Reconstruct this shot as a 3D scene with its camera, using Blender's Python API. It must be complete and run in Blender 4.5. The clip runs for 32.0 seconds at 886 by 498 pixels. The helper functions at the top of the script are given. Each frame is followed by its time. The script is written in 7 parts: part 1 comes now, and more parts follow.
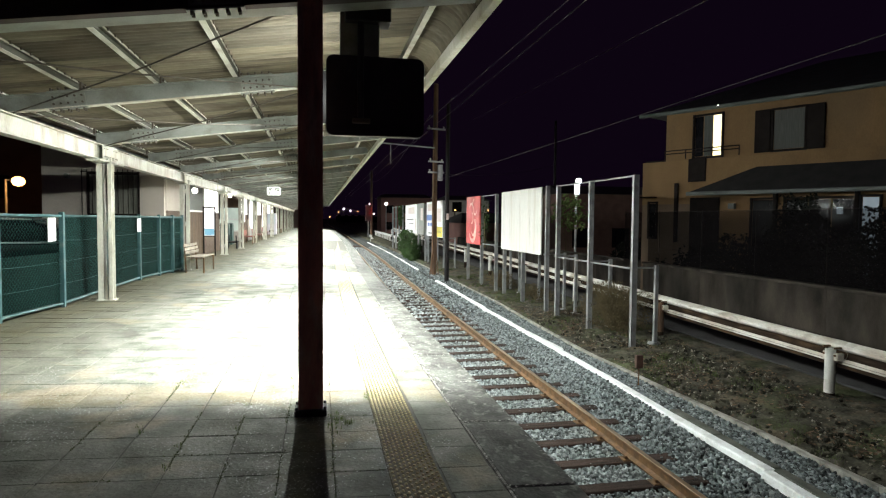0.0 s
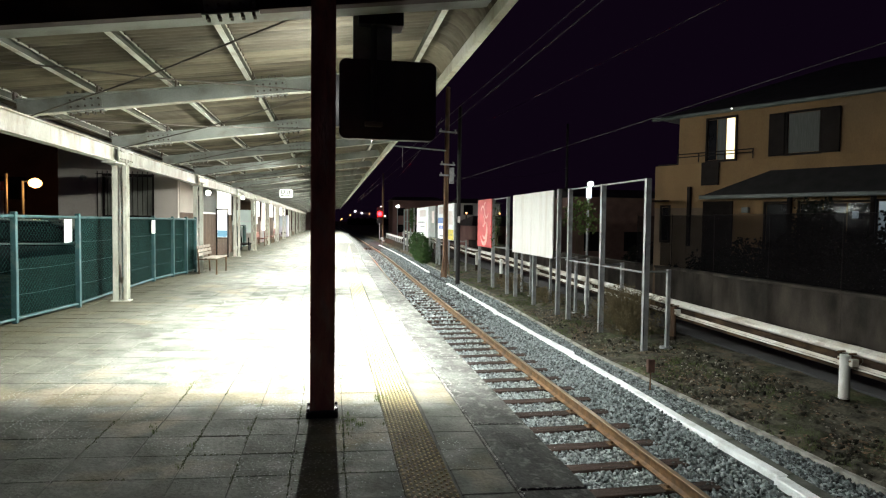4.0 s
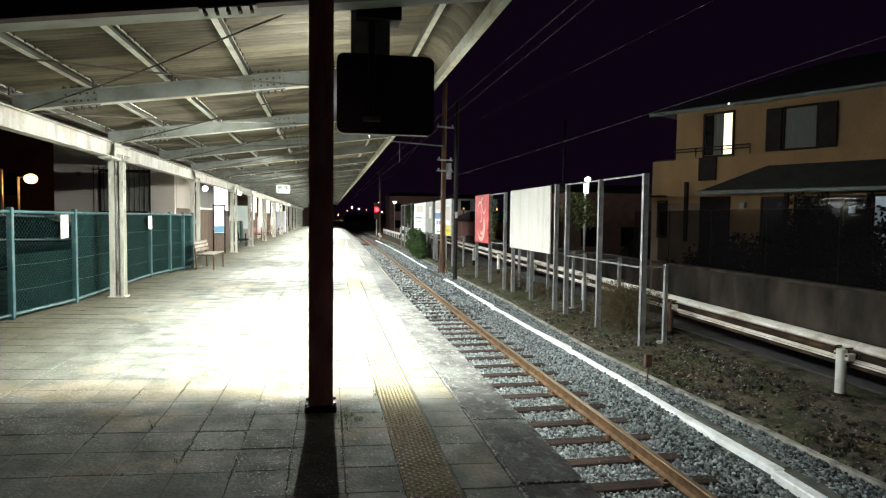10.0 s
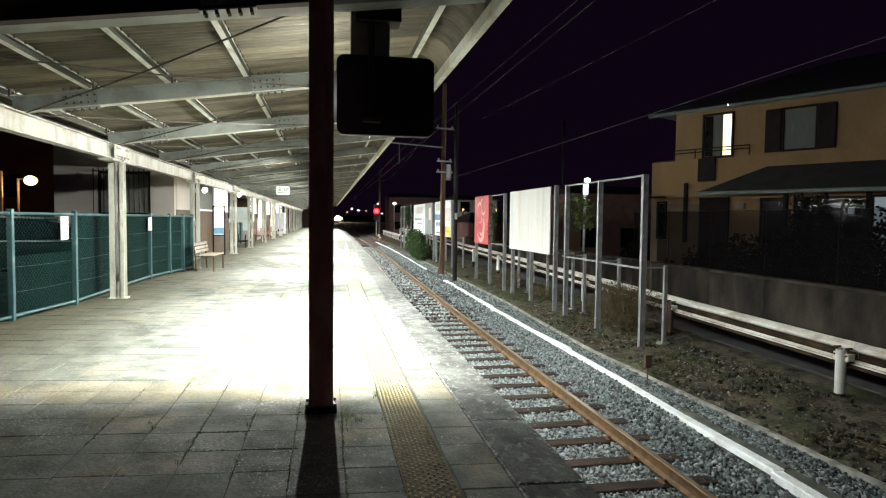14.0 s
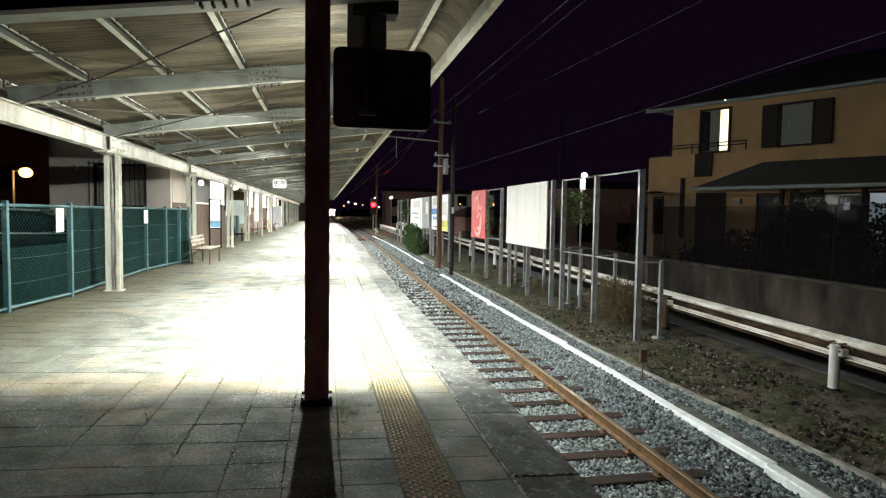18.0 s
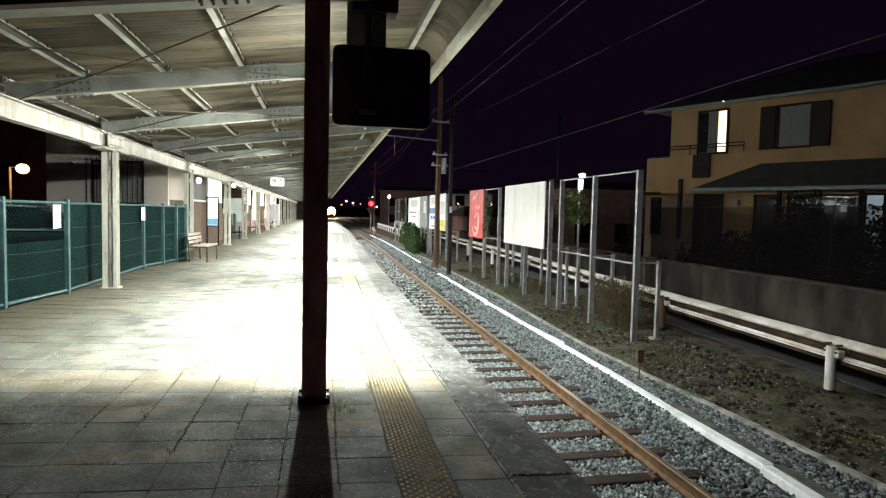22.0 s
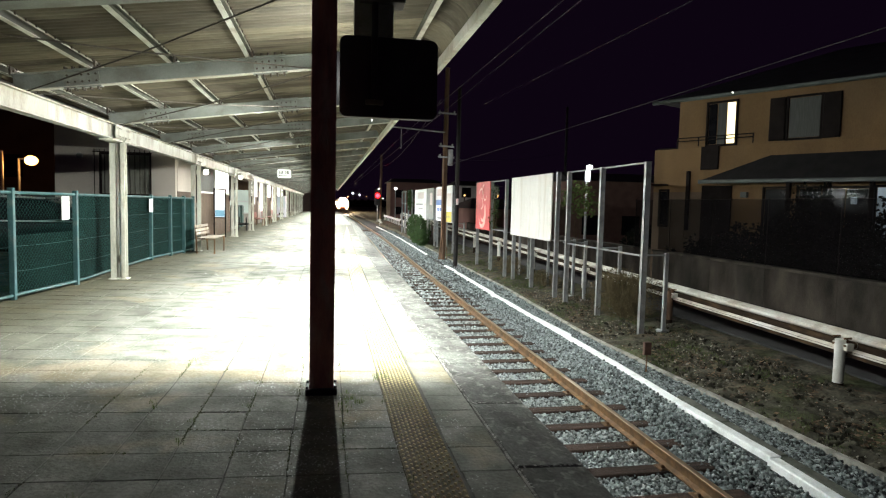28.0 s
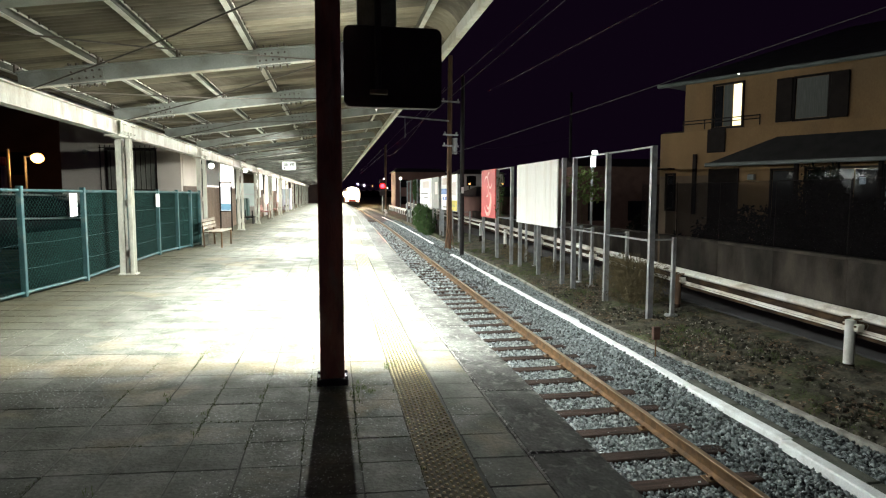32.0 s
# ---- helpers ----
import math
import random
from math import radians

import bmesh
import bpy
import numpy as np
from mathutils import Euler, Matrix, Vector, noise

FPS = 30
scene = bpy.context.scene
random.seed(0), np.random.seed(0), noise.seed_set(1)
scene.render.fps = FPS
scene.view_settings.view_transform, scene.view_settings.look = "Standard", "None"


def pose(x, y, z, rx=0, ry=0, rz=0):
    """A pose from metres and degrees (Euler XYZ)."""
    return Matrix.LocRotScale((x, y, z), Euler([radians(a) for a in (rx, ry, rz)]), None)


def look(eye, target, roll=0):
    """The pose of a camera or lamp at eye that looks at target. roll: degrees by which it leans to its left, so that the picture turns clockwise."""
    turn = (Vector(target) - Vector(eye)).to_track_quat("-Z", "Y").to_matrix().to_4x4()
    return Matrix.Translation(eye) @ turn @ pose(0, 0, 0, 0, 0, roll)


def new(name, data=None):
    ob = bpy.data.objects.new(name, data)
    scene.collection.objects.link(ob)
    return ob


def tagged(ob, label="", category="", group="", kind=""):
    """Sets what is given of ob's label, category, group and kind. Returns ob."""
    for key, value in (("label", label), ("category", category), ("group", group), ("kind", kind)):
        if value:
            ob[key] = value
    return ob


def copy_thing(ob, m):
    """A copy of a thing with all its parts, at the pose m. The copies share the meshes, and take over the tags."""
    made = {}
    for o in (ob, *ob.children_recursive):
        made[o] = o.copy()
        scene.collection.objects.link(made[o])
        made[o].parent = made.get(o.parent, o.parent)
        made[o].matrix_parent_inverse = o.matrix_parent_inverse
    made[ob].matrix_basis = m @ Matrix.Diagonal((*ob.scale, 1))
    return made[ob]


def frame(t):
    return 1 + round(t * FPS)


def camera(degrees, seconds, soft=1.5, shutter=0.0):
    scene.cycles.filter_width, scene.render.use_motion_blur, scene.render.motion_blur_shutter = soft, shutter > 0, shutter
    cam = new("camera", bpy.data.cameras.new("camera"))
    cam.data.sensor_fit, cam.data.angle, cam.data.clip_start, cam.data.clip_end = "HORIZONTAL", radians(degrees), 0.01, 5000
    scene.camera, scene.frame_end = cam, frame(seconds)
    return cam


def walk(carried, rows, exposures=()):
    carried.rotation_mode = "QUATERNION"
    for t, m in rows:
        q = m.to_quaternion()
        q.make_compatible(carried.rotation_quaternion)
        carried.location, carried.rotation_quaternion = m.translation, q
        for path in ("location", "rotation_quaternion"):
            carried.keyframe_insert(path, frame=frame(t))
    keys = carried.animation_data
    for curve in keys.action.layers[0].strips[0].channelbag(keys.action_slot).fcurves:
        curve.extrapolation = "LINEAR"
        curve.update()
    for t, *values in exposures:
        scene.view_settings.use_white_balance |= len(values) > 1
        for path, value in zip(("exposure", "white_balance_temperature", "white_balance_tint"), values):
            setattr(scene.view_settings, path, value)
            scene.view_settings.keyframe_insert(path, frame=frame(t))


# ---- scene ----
FOV = 70.95
cam = camera(FOV, 32.0, 1.2)


def held(x, y, z, yaw, pitch, roll):
    """A hand-held camera pose: yaw to the right of the track, pitch upwards, roll to its left, in degrees."""
    a, b = radians(yaw), radians(pitch)
    way = Vector((math.sin(a) * math.cos(b), math.cos(a) * math.cos(b), math.sin(b)))
    return look((x, y, z), Vector((x, y, z)) + way, roll)


WALK = [
    (0, 0.016, 0.011, 1.555, 11.331, -2.711, 0.485),
    (0.5, 0.017, 0.004, 1.558, 11.044, -2.688, 0.524),
    (1, 0.015, -0.000, 1.558, 10.816, -2.632, 0.566),
    (1.5, 0.012, -0.004, 1.558, 10.577, -2.577, 0.596),
    (2, 0.010, -0.005, 1.559, 10.424, -2.511, 0.644),
    (2.5, 0.010, -0.007, 1.559, 10.381, -2.452, 0.680),
    (3, 0.011, -0.008, 1.561, 10.354, -2.436, 0.713),
    (3.5, 0.011, -0.004, 1.559, 10.356, -2.437, 0.748),
    (5.5, 0.003, -0.004, 1.550, 10.042, -2.746, 0.471),
    (6, -0.002, 0.001, 1.550, 10.119, -2.877, 0.500),
    (6.5, -0.002, 0.003, 1.549, 10.180, -2.946, 0.541),
    (7, -0.002, 0.000, 1.551, 10.262, -2.966, 0.612),
    (7.5, -0.002, -0.005, 1.549, 10.321, -2.920, 0.684),
    (8, -0.003, -0.004, 1.547, 10.363, -2.875, 0.745),
    (8.5, -0.003, -0.002, 1.549, 10.428, -2.839, 0.794),
    (9, -0.001, 0.002, 1.549, 10.484, -2.821, 0.770),
    (9.5, -0.000, 0.007, 1.547, 10.526, -2.855, 0.726),
    (10, 0.002, 0.001, 1.549, 10.574, -2.858, 0.654),
    (10.5, 0.003, -0.005, 1.549, 10.630, -2.816, 0.590),
    (11, 0.002, -0.008, 1.549, 10.687, -2.811, 0.511),
    (11.5, -0.001, -0.006, 1.548, 10.704, -2.842, 0.517),
    (12, -0.003, -0.006, 1.547, 10.647, -2.878, 0.516),
    (12.5, -0.006, -0.007, 1.545, 10.563, -2.890, 0.454),
    (13, -0.009, -0.008, 1.546, 10.523, -2.866, 0.480),
    (13.5, -0.007, -0.010, 1.548, 10.545, -2.799, 0.531),
    (14, -0.002, -0.008, 1.547, 10.604, -2.741, 0.587),
    (14.5, 0.009, -0.001, 1.543, 10.649, -2.754, 0.626),
    (16.5, 0.008, -0.018, 1.538, 10.819, -3.083, 0.699),
    (17, 0.009, -0.011, 1.539, 10.842, -3.158, 0.734),
    (17.5, 0.004, -0.011, 1.539, 10.877, -3.218, 0.792),
    (18, 0.004, -0.013, 1.540, 10.898, -3.259, 0.852),
    (18.5, 0.005, -0.016, 1.539, 10.931, -3.275, 0.912),
    (19, 0.004, -0.019, 1.539, 10.975, -3.261, 0.965),
    (19.5, 0.005, -0.013, 1.538, 11.022, -3.260, 1.021),
    (20, 0.003, -0.011, 1.539, 11.053, -3.277, 1.061),
    (20.5, 0.001, -0.014, 1.539, 11.070, -3.224, 1.111),
    (21, 0.000, -0.016, 1.537, 11.103, -3.179, 1.155),
    (21.5, -0.002, -0.013, 1.536, 11.130, -3.216, 1.210),
    (22, -0.003, -0.009, 1.535, 11.138, -3.308, 1.257),
    (22.5, -0.002, -0.007, 1.535, 11.098, -3.450, 1.313),
    (23, -0.002, -0.011, 1.537, 11.019, -3.506, 1.355),
    (23.5, -0.004, -0.016, 1.537, 10.937, -3.483, 1.351),
    (24, -0.004, -0.014, 1.536, 10.867, -3.502, 1.299),
    (24.5, -0.005, -0.011, 1.536, 10.844, -3.576, 1.317),
    (25, -0.006, -0.009, 1.534, 10.826, -3.665, 1.352),
    (25.5, -0.007, -0.010, 1.533, 10.808, -3.726, 1.388),
    (27.5, -0.011, -0.004, 1.533, 10.691, -3.905, 1.416),
    (28, -0.009, 0.001, 1.531, 10.572, -4.055, 1.308),
    (28.5, -0.006, 0.001, 1.531, 10.502, -4.184, 1.162),
    (29, -0.005, -0.001, 1.531, 10.434, -4.344, 0.988),
    (29.5, -0.010, -0.004, 1.530, 10.363, -4.480, 0.822),
    (30, -0.015, -0.002, 1.530, 10.282, -4.615, 0.682),
    (30.5, -0.018, 0.002, 1.529, 10.214, -4.742, 0.542),
    (31, -0.019, 0.001, 1.527, 10.154, -4.847, 0.378),
    (31.5, -0.019, 0.001, 1.527, 10.091, -4.957, 0.225),
    (32, -0.024, 0.001, 1.530, 10.028, -5.077, 0.092),
]
walk(cam, [(t, held(*p)) for t, *p in WALK], exposures=[(0, 0.0), (32, 0.0)])

# ---- world and light ----
world = bpy.data.worlds.new("night")
scene.world = world
world.use_nodes = True
wn, wl = world.node_tree.nodes, world.node_tree.links
bg = wn["Background"]
bg.inputs[0].default_value = (0.30, 0.12, 0.42, 1)
bg.inputs[1].default_value = 0.0125

FLOOD_POWER, GIRDER_FILL_POWER, TRACK_POWER, TUBE_POWER, UP_POWER = 980.0, 4.0, 74.0, 325.0, 36.0


def lamp(kind, name, m, power, color, size=0.1, size_y=0.0, spread=180.0):
    data = bpy.data.lights.new(name, kind)
    data.energy, data.color = power, color
    if kind == "AREA":
        data.shape, data.size, data.size_y, data.spread = "RECTANGLE", size, size_y or size, radians(spread)
    else:
        data.shadow_soft_size = size
    ob = new(name, data)
    ob.matrix_world = m
    return ob


# ---- materials ----
MATS = {}


def mat(name, a, b=None, scale=3.0, rough=0.7, metal=0.0, bump=0.15, grain=60.0, fine=0.25, spread=0.0, stain=None, stain_scale=0.8,
        stain_amount=0.5, stretch=(1, 1, 1), glow=0.0, glow_color=None, spec=0.5, specks=None, speck_scale=45.0, speck_size=0.16, island=0.0, world_space=False, smear=None, smear_scale=0.9, smear_amount=0.5, moss=None, thin=0.0, edge_tint=None):
    """Two tones mixed by a coarse and a fine noise, stains, a bump and a tone that differs from piece to piece."""
    if name in MATS:
        return MATS[name]
    m = bpy.data.materials.new(name)
    m.use_nodes = True
    n, l = m.node_tree.nodes, m.node_tree.links
    bsdf = n["Principled BSDF"]
    b = b or tuple(c * 0.7 for c in a)
    co, mp = n.new("ShaderNodeTexCoord"), n.new("ShaderNodeMapping")
    info = n.new("ShaderNodeObjectInfo")
    mp.inputs["Scale"].default_value = stretch
    shift = n.new("ShaderNodeVectorMath")
    shift.operation = "SCALE"
    shift.inputs[0].default_value = (37.0, 19.0, 53.0)
    l.new(info.outputs["Random"], shift.inputs["Scale"])
    if world_space:
        place = n.new("ShaderNodeNewGeometry")
        l.new(place.outputs["Position"], mp.inputs["Vector"])
    else:
        l.new(co.outputs["Object"], mp.inputs["Vector"])
        l.new(shift.outputs[0], mp.inputs["Location"])
    big, small = n.new("ShaderNodeTexNoise"), n.new("ShaderNodeTexNoise")
    big.inputs["Scale"].default_value, big.inputs["Detail"].default_value = scale, 6
    small.inputs["Scale"].default_value, small.inputs["Detail"].default_value = grain, 3
    for t in (big, small):
        l.new(mp.outputs[0], t.inputs["Vector"])
    ramp = n.new("ShaderNodeMapRange")
    ramp.inputs[1].default_value, ramp.inputs[2].default_value = 0.32, 0.68
    l.new(big.outputs[0], ramp.inputs[0])
    mix = n.new("ShaderNodeMix")
    mix.data_type = "RGBA"
    mix.inputs[6].default_value, mix.inputs[7].default_value = (*a, 1), (*b, 1)
    l.new(ramp.outputs[0], mix.inputs[0])
    last = mix.outputs[2]
    if stain:
        sn, sr, sm = n.new("ShaderNodeTexNoise"), n.new("ShaderNodeMapRange"), n.new("ShaderNodeMix")
        sn.inputs["Scale"].default_value, sn.inputs["Detail"].default_value = stain_scale, 8
        sr.inputs[1].default_value, sr.inputs[2].default_value, sr.inputs[4].default_value = 0.5, 0.66, stain_amount
        sm.data_type = "RGBA"
        sm.inputs[7].default_value = (*stain, 1)
        l.new(mp.outputs[0], sn.inputs["Vector"])
        l.new(sn.outputs[0], sr.inputs[0])
        l.new(sr.outputs[0], sm.inputs[0])
        l.new(last, sm.inputs[6])
        last = sm.outputs[2]
    if specks:
        vo, lt, sm, gate = n.new("ShaderNodeTexVoronoi"), n.new("ShaderNodeMath"), n.new("ShaderNodeMix"), n.new("ShaderNodeMath")
        vo.inputs["Scale"].default_value = speck_scale
        lt.operation, lt.inputs[1].default_value = "LESS_THAN", speck_size
        gate.operation = "MULTIPLY"
        sm.data_type = "RGBA"
        sm.inputs[7].default_value = (*specks, 1)
        l.new(mp.outputs[0], vo.inputs["Vector"])
        l.new(vo.outputs["Distance"], lt.inputs[0])
        l.new(lt.outputs[0], gate.inputs[0])
        patch, pr = n.new("ShaderNodeTexNoise"), n.new("ShaderNodeMapRange")
        patch.inputs["Scale"].default_value = 1.3
        pr.inputs[1].default_value, pr.inputs[2].default_value = 0.50, 0.62
        patch.inputs["Detail"].default_value = 5
        l.new(mp.outputs[0], patch.inputs["Vector"])
        l.new(patch.outputs[0], pr.inputs[0])
        l.new(pr.outputs[0], gate.inputs[1])
        l.new(gate.outputs[0], sm.inputs[0])
        l.new(last, sm.inputs[6])
        last = sm.outputs[2]
    if smear:
        sn, sr, sm = n.new("ShaderNodeTexNoise"), n.new("ShaderNodeMapRange"), n.new("ShaderNodeMix")
        sn.inputs["Scale"].default_value, sn.inputs["Detail"].default_value, sn.inputs["Distortion"].default_value = smear_scale, 7, 0.6
        sr.inputs[1].default_value, sr.inputs[2].default_value, sr.inputs[4].default_value = 0.54, 0.68, smear_amount
        off = n.new("ShaderNodeVectorMath")
        off.inputs[1].default_value = (11.3, 4.1, 7.7)
        sm.data_type = "RGBA"
        sm.inputs[7].default_value = (*smear, 1)
        l.new(mp.outputs[0], off.inputs[0])
        l.new(off.outputs[0], sn.inputs["Vector"])
        l.new(sn.outputs[0], sr.inputs[0])
        l.new(sr.outputs[0], sm.inputs[0])
        l.new(last, sm.inputs[6])
        last = sm.outputs[2]
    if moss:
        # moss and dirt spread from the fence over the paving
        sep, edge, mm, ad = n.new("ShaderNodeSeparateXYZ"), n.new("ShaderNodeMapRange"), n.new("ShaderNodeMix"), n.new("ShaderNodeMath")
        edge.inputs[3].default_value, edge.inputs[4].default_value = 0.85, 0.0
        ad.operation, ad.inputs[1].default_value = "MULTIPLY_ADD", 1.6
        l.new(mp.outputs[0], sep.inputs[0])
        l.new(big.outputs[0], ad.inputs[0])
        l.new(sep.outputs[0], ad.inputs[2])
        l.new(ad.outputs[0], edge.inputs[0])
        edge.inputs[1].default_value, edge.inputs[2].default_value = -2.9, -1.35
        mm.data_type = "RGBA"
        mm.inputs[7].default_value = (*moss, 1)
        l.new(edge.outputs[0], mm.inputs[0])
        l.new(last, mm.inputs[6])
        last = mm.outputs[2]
    if edge_tint:
        # a tan band painted across the paving where the lamp's light ends
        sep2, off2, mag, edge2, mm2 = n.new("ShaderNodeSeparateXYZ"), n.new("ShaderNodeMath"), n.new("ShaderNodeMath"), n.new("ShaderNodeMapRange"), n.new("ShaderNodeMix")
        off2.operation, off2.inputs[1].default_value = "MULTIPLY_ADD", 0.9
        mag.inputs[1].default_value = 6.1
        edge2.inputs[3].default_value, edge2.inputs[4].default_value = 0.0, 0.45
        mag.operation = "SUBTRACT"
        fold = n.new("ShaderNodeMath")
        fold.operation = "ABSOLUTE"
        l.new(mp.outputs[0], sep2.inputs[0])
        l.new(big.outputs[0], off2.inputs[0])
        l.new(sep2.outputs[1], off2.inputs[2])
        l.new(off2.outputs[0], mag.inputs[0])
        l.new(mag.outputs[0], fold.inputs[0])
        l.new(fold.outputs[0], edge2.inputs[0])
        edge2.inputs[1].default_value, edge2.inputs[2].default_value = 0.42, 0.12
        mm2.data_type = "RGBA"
        mm2.inputs[7].default_value = (*edge_tint, 1)
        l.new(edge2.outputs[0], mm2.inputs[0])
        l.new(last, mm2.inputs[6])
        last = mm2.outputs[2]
    val = n.new("ShaderNodeHueSaturation")
    tone = n.new("ShaderNodeMath")
    tone.operation = "MULTIPLY_ADD"
    tone.inputs[1].default_value, tone.inputs[2].default_value = fine * 2, 1 - fine
    l.new(small.outputs[0], tone.inputs[0])
    tone2 = n.new("ShaderNodeMath")
    tone2.operation = "MULTIPLY_ADD"
    tone2.inputs[1].default_value, tone2.inputs[2].default_value = spread, 1 - spread / 2
    l.new(info.outputs["Random"], tone2.inputs[0])
    prod = n.new("ShaderNodeMath")
    prod.operation = "MULTIPLY"
    l.new(tone.outputs[0], prod.inputs[0])
    l.new(tone2.outputs[0], prod.inputs[1])
    shade = prod.outputs[0]
    if island:
        geo, isl, pr2 = n.new("ShaderNodeNewGeometry"), n.new("ShaderNodeMath"), n.new("ShaderNodeMath")
        isl.operation, pr2.operation = "MULTIPLY_ADD", "MULTIPLY"
        isl.inputs[1].default_value, isl.inputs[2].default_value = island * 2, 1 - island
        l.new(geo.outputs["Random Per Island"], isl.inputs[0])
        l.new(isl.outputs[0], pr2.inputs[0])
        l.new(shade, pr2.inputs[1])
        shade = pr2.outputs[0]
    l.new(shade, val.inputs["Value"])
    l.new(last, val.inputs["Color"])
    l.new(val.outputs[0], bsdf.inputs["Base Color"])
    rr = n.new("ShaderNodeMapRange")
    rr.inputs[3].default_value, rr.inputs[4].default_value = max(0.02, rough - 0.12), min(1.0, rough + 0.12)
    l.new(big.outputs[0], rr.inputs[0])
    l.new(rr.outputs[0], bsdf.inputs["Roughness"])
    bsdf.inputs["Metallic"].default_value = metal
    bsdf.inputs["Specular IOR Level"].default_value = spec
    if bump:
        bp = n.new("ShaderNodeBump")
        bp.inputs["Strength"].default_value, bp.inputs["Distance"].default_value = bump, 0.01
        l.new(small.outputs[0], bp.inputs["Height"])
        l.new(bp.outputs[0], bsdf.inputs["Normal"])
    if thin:
        # leaves let part of the light through
        tr, ms = n.new("ShaderNodeBsdfTranslucent"), n.new("ShaderNodeMixShader")
        ms.inputs[0].default_value = thin
        l.new(val.outputs[0], tr.inputs[0])
        l.new(bsdf.outputs[0], ms.inputs[1])
        l.new(tr.outputs[0], ms.inputs[2])
        l.new(ms.outputs[0], n["Material Output"].inputs[0])
    if glow:
        bsdf.inputs["Emission Color"].default_value = (*(glow_color or a), 1)
        bsdf.inputs["Emission Strength"].default_value = glow
    MATS[name] = m
    return m


PAVER = mat("paving concrete", (0.25, 0.25, 0.222), (0.105, 0.11, 0.088), 3.2, 0.88, bump=0.7, grain=38, fine=0.45, spread=0.22, stain=(0.045, 0.052, 0.036), stain_scale=1.5, stain_amount=0.44, edge_tint=(0.27, 0.215, 0.13), specks=(0.80, 0.84, 0.82), speck_scale=42, speck_size=0.19, smear=(0.36, 0.30, 0.20), smear_scale=1.3, smear_amount=0.45, moss=(0.07, 0.064, 0.037), world_space=True, spec=0.15)
COPING = mat("coping concrete", (0.135, 0.137, 0.125), (0.07, 0.071, 0.064), 4, 0.85, bump=0.8, grain=45, fine=0.6, spread=0.25, stain=(0.035, 0.035, 0.03), stain_scale=3.2, stain_amount=0.8, smear=(0.45, 0.45, 0.41), smear_scale=16, smear_amount=0.3, stretch=(1, 0.7, 1), world_space=True, spec=0.2)
JOINT = mat("joint dirt", (0.07, 0.068, 0.055), (0.04, 0.04, 0.03), 8, 0.95)
STUD = mat("tactile stud", (0.85, 0.74, 0.42), (0.6, 0.5, 0.26), 9, 0.4)
TACTILE = mat("tactile tile", (0.14, 0.115, 0.058), (0.082, 0.07, 0.04), 7, 0.85, bump=0.4, spread=0.25, stain=(0.06, 0.054, 0.036), stain_scale=5, stain_amount=0.5, world_space=True, spec=0.15)
CONC = mat("weathered concrete", (0.24, 0.235, 0.22), (0.13, 0.13, 0.12), 2, 0.9, bump=0.5)
COLUMN = mat("column paint", (0.5, 0.19, 0.15), (0.22, 0.085, 0.07), 5, 0.6, bump=0.5, stain=(0.34, 0.27, 0.23), stain_scale=9, stain_amount=0.5, stretch=(1, 1, 0.3), smear=(0.06, 0.03, 0.03), smear_scale=6, smear_amount=0.7)
CREAM = mat("cream paint", (0.64, 0.64, 0.57), (0.52, 0.51, 0.44), 2, 0.55, bump=0.12, stain=(0.24, 0.17, 0.09), stain_scale=3.2, stain_amount=0.5, stretch=(1, 1, 0.4), smear=(0.36, 0.28, 0.17), smear_scale=12, smear_amount=0.4)
STEELGREY = mat("grey painted steel", (0.26, 0.275, 0.245), (0.175, 0.187, 0.165), 2, 0.5, bump=0.1, stain=(0.14, 0.12, 0.09), stain_scale=4, stain_amount=0.45)
SHADEBEAM = mat("shaded end beam", (0.05, 0.027, 0.024), (0.03, 0.017, 0.015), 4, 0.7, bump=0.2, stain=(0.07, 0.045, 0.035), stain_scale=6, stain_amount=0.4)
PURLINSHADE = mat("shaded purlin web", (0.15, 0.15, 0.115), (0.09, 0.088, 0.065), 3, 0.6, bump=0.15, stain=(0.05, 0.042, 0.03), stain_scale=5, stain_amount=0.5, stretch=(1, 0.4, 1))
BOLT = mat("dark bolt", (0.12, 0.10, 0.08), None, 8, 0.6, 0.6)
ROD = mat("brace rod", (0.14, 0.12, 0.10), None, 8, 0.6, 0.5)
ROOF = mat("roof sheet underside", (0.205, 0.176, 0.123), (0.10, 0.083, 0.054), 1.2, 0.75, bump=0.1, stain=(0.055, 0.042, 0.027), stain_scale=2.2, stain_amount=0.7, fine=0.2, grain=25, stretch=(0.3, 1.6, 1), island=0.45, smear=(0.28, 0.25, 0.185), smear_scale=2.4, smear_amount=0.55)
BLACK = mat("black plastic", (0.012, 0.010, 0.012), None, 4, 0.55, bump=0.05)
PANELBACK = mat("dark panel", (0.02, 0.015, 0.018), None, 4, 0.6, bump=0.05)
GALV = mat("galvanised steel", (0.42, 0.43, 0.43), (0.28, 0.29, 0.30), 6, 0.5, 0.55, bump=0.15, stain=(0.2, 0.13, 0.08), stain_scale=5, stain_amount=0.3)
BOARD = mat("white board", (0.78, 0.78, 0.74), (0.72, 0.72, 0.67), 1.5, 0.5, bump=0.05, stain=(0.46, 0.38, 0.26), stain_scale=4.5, stain_amount=0.25, stretch=(1, 1, 0.07))
RED = mat("red poster", (0.62, 0.06, 0.06), (0.5, 0.05, 0.05), 2, 0.5, bump=0.05)
PINK = mat("faded pink", (0.85, 0.5, 0.44), (0.78, 0.36, 0.32), 4, 0.5, bump=0.05)
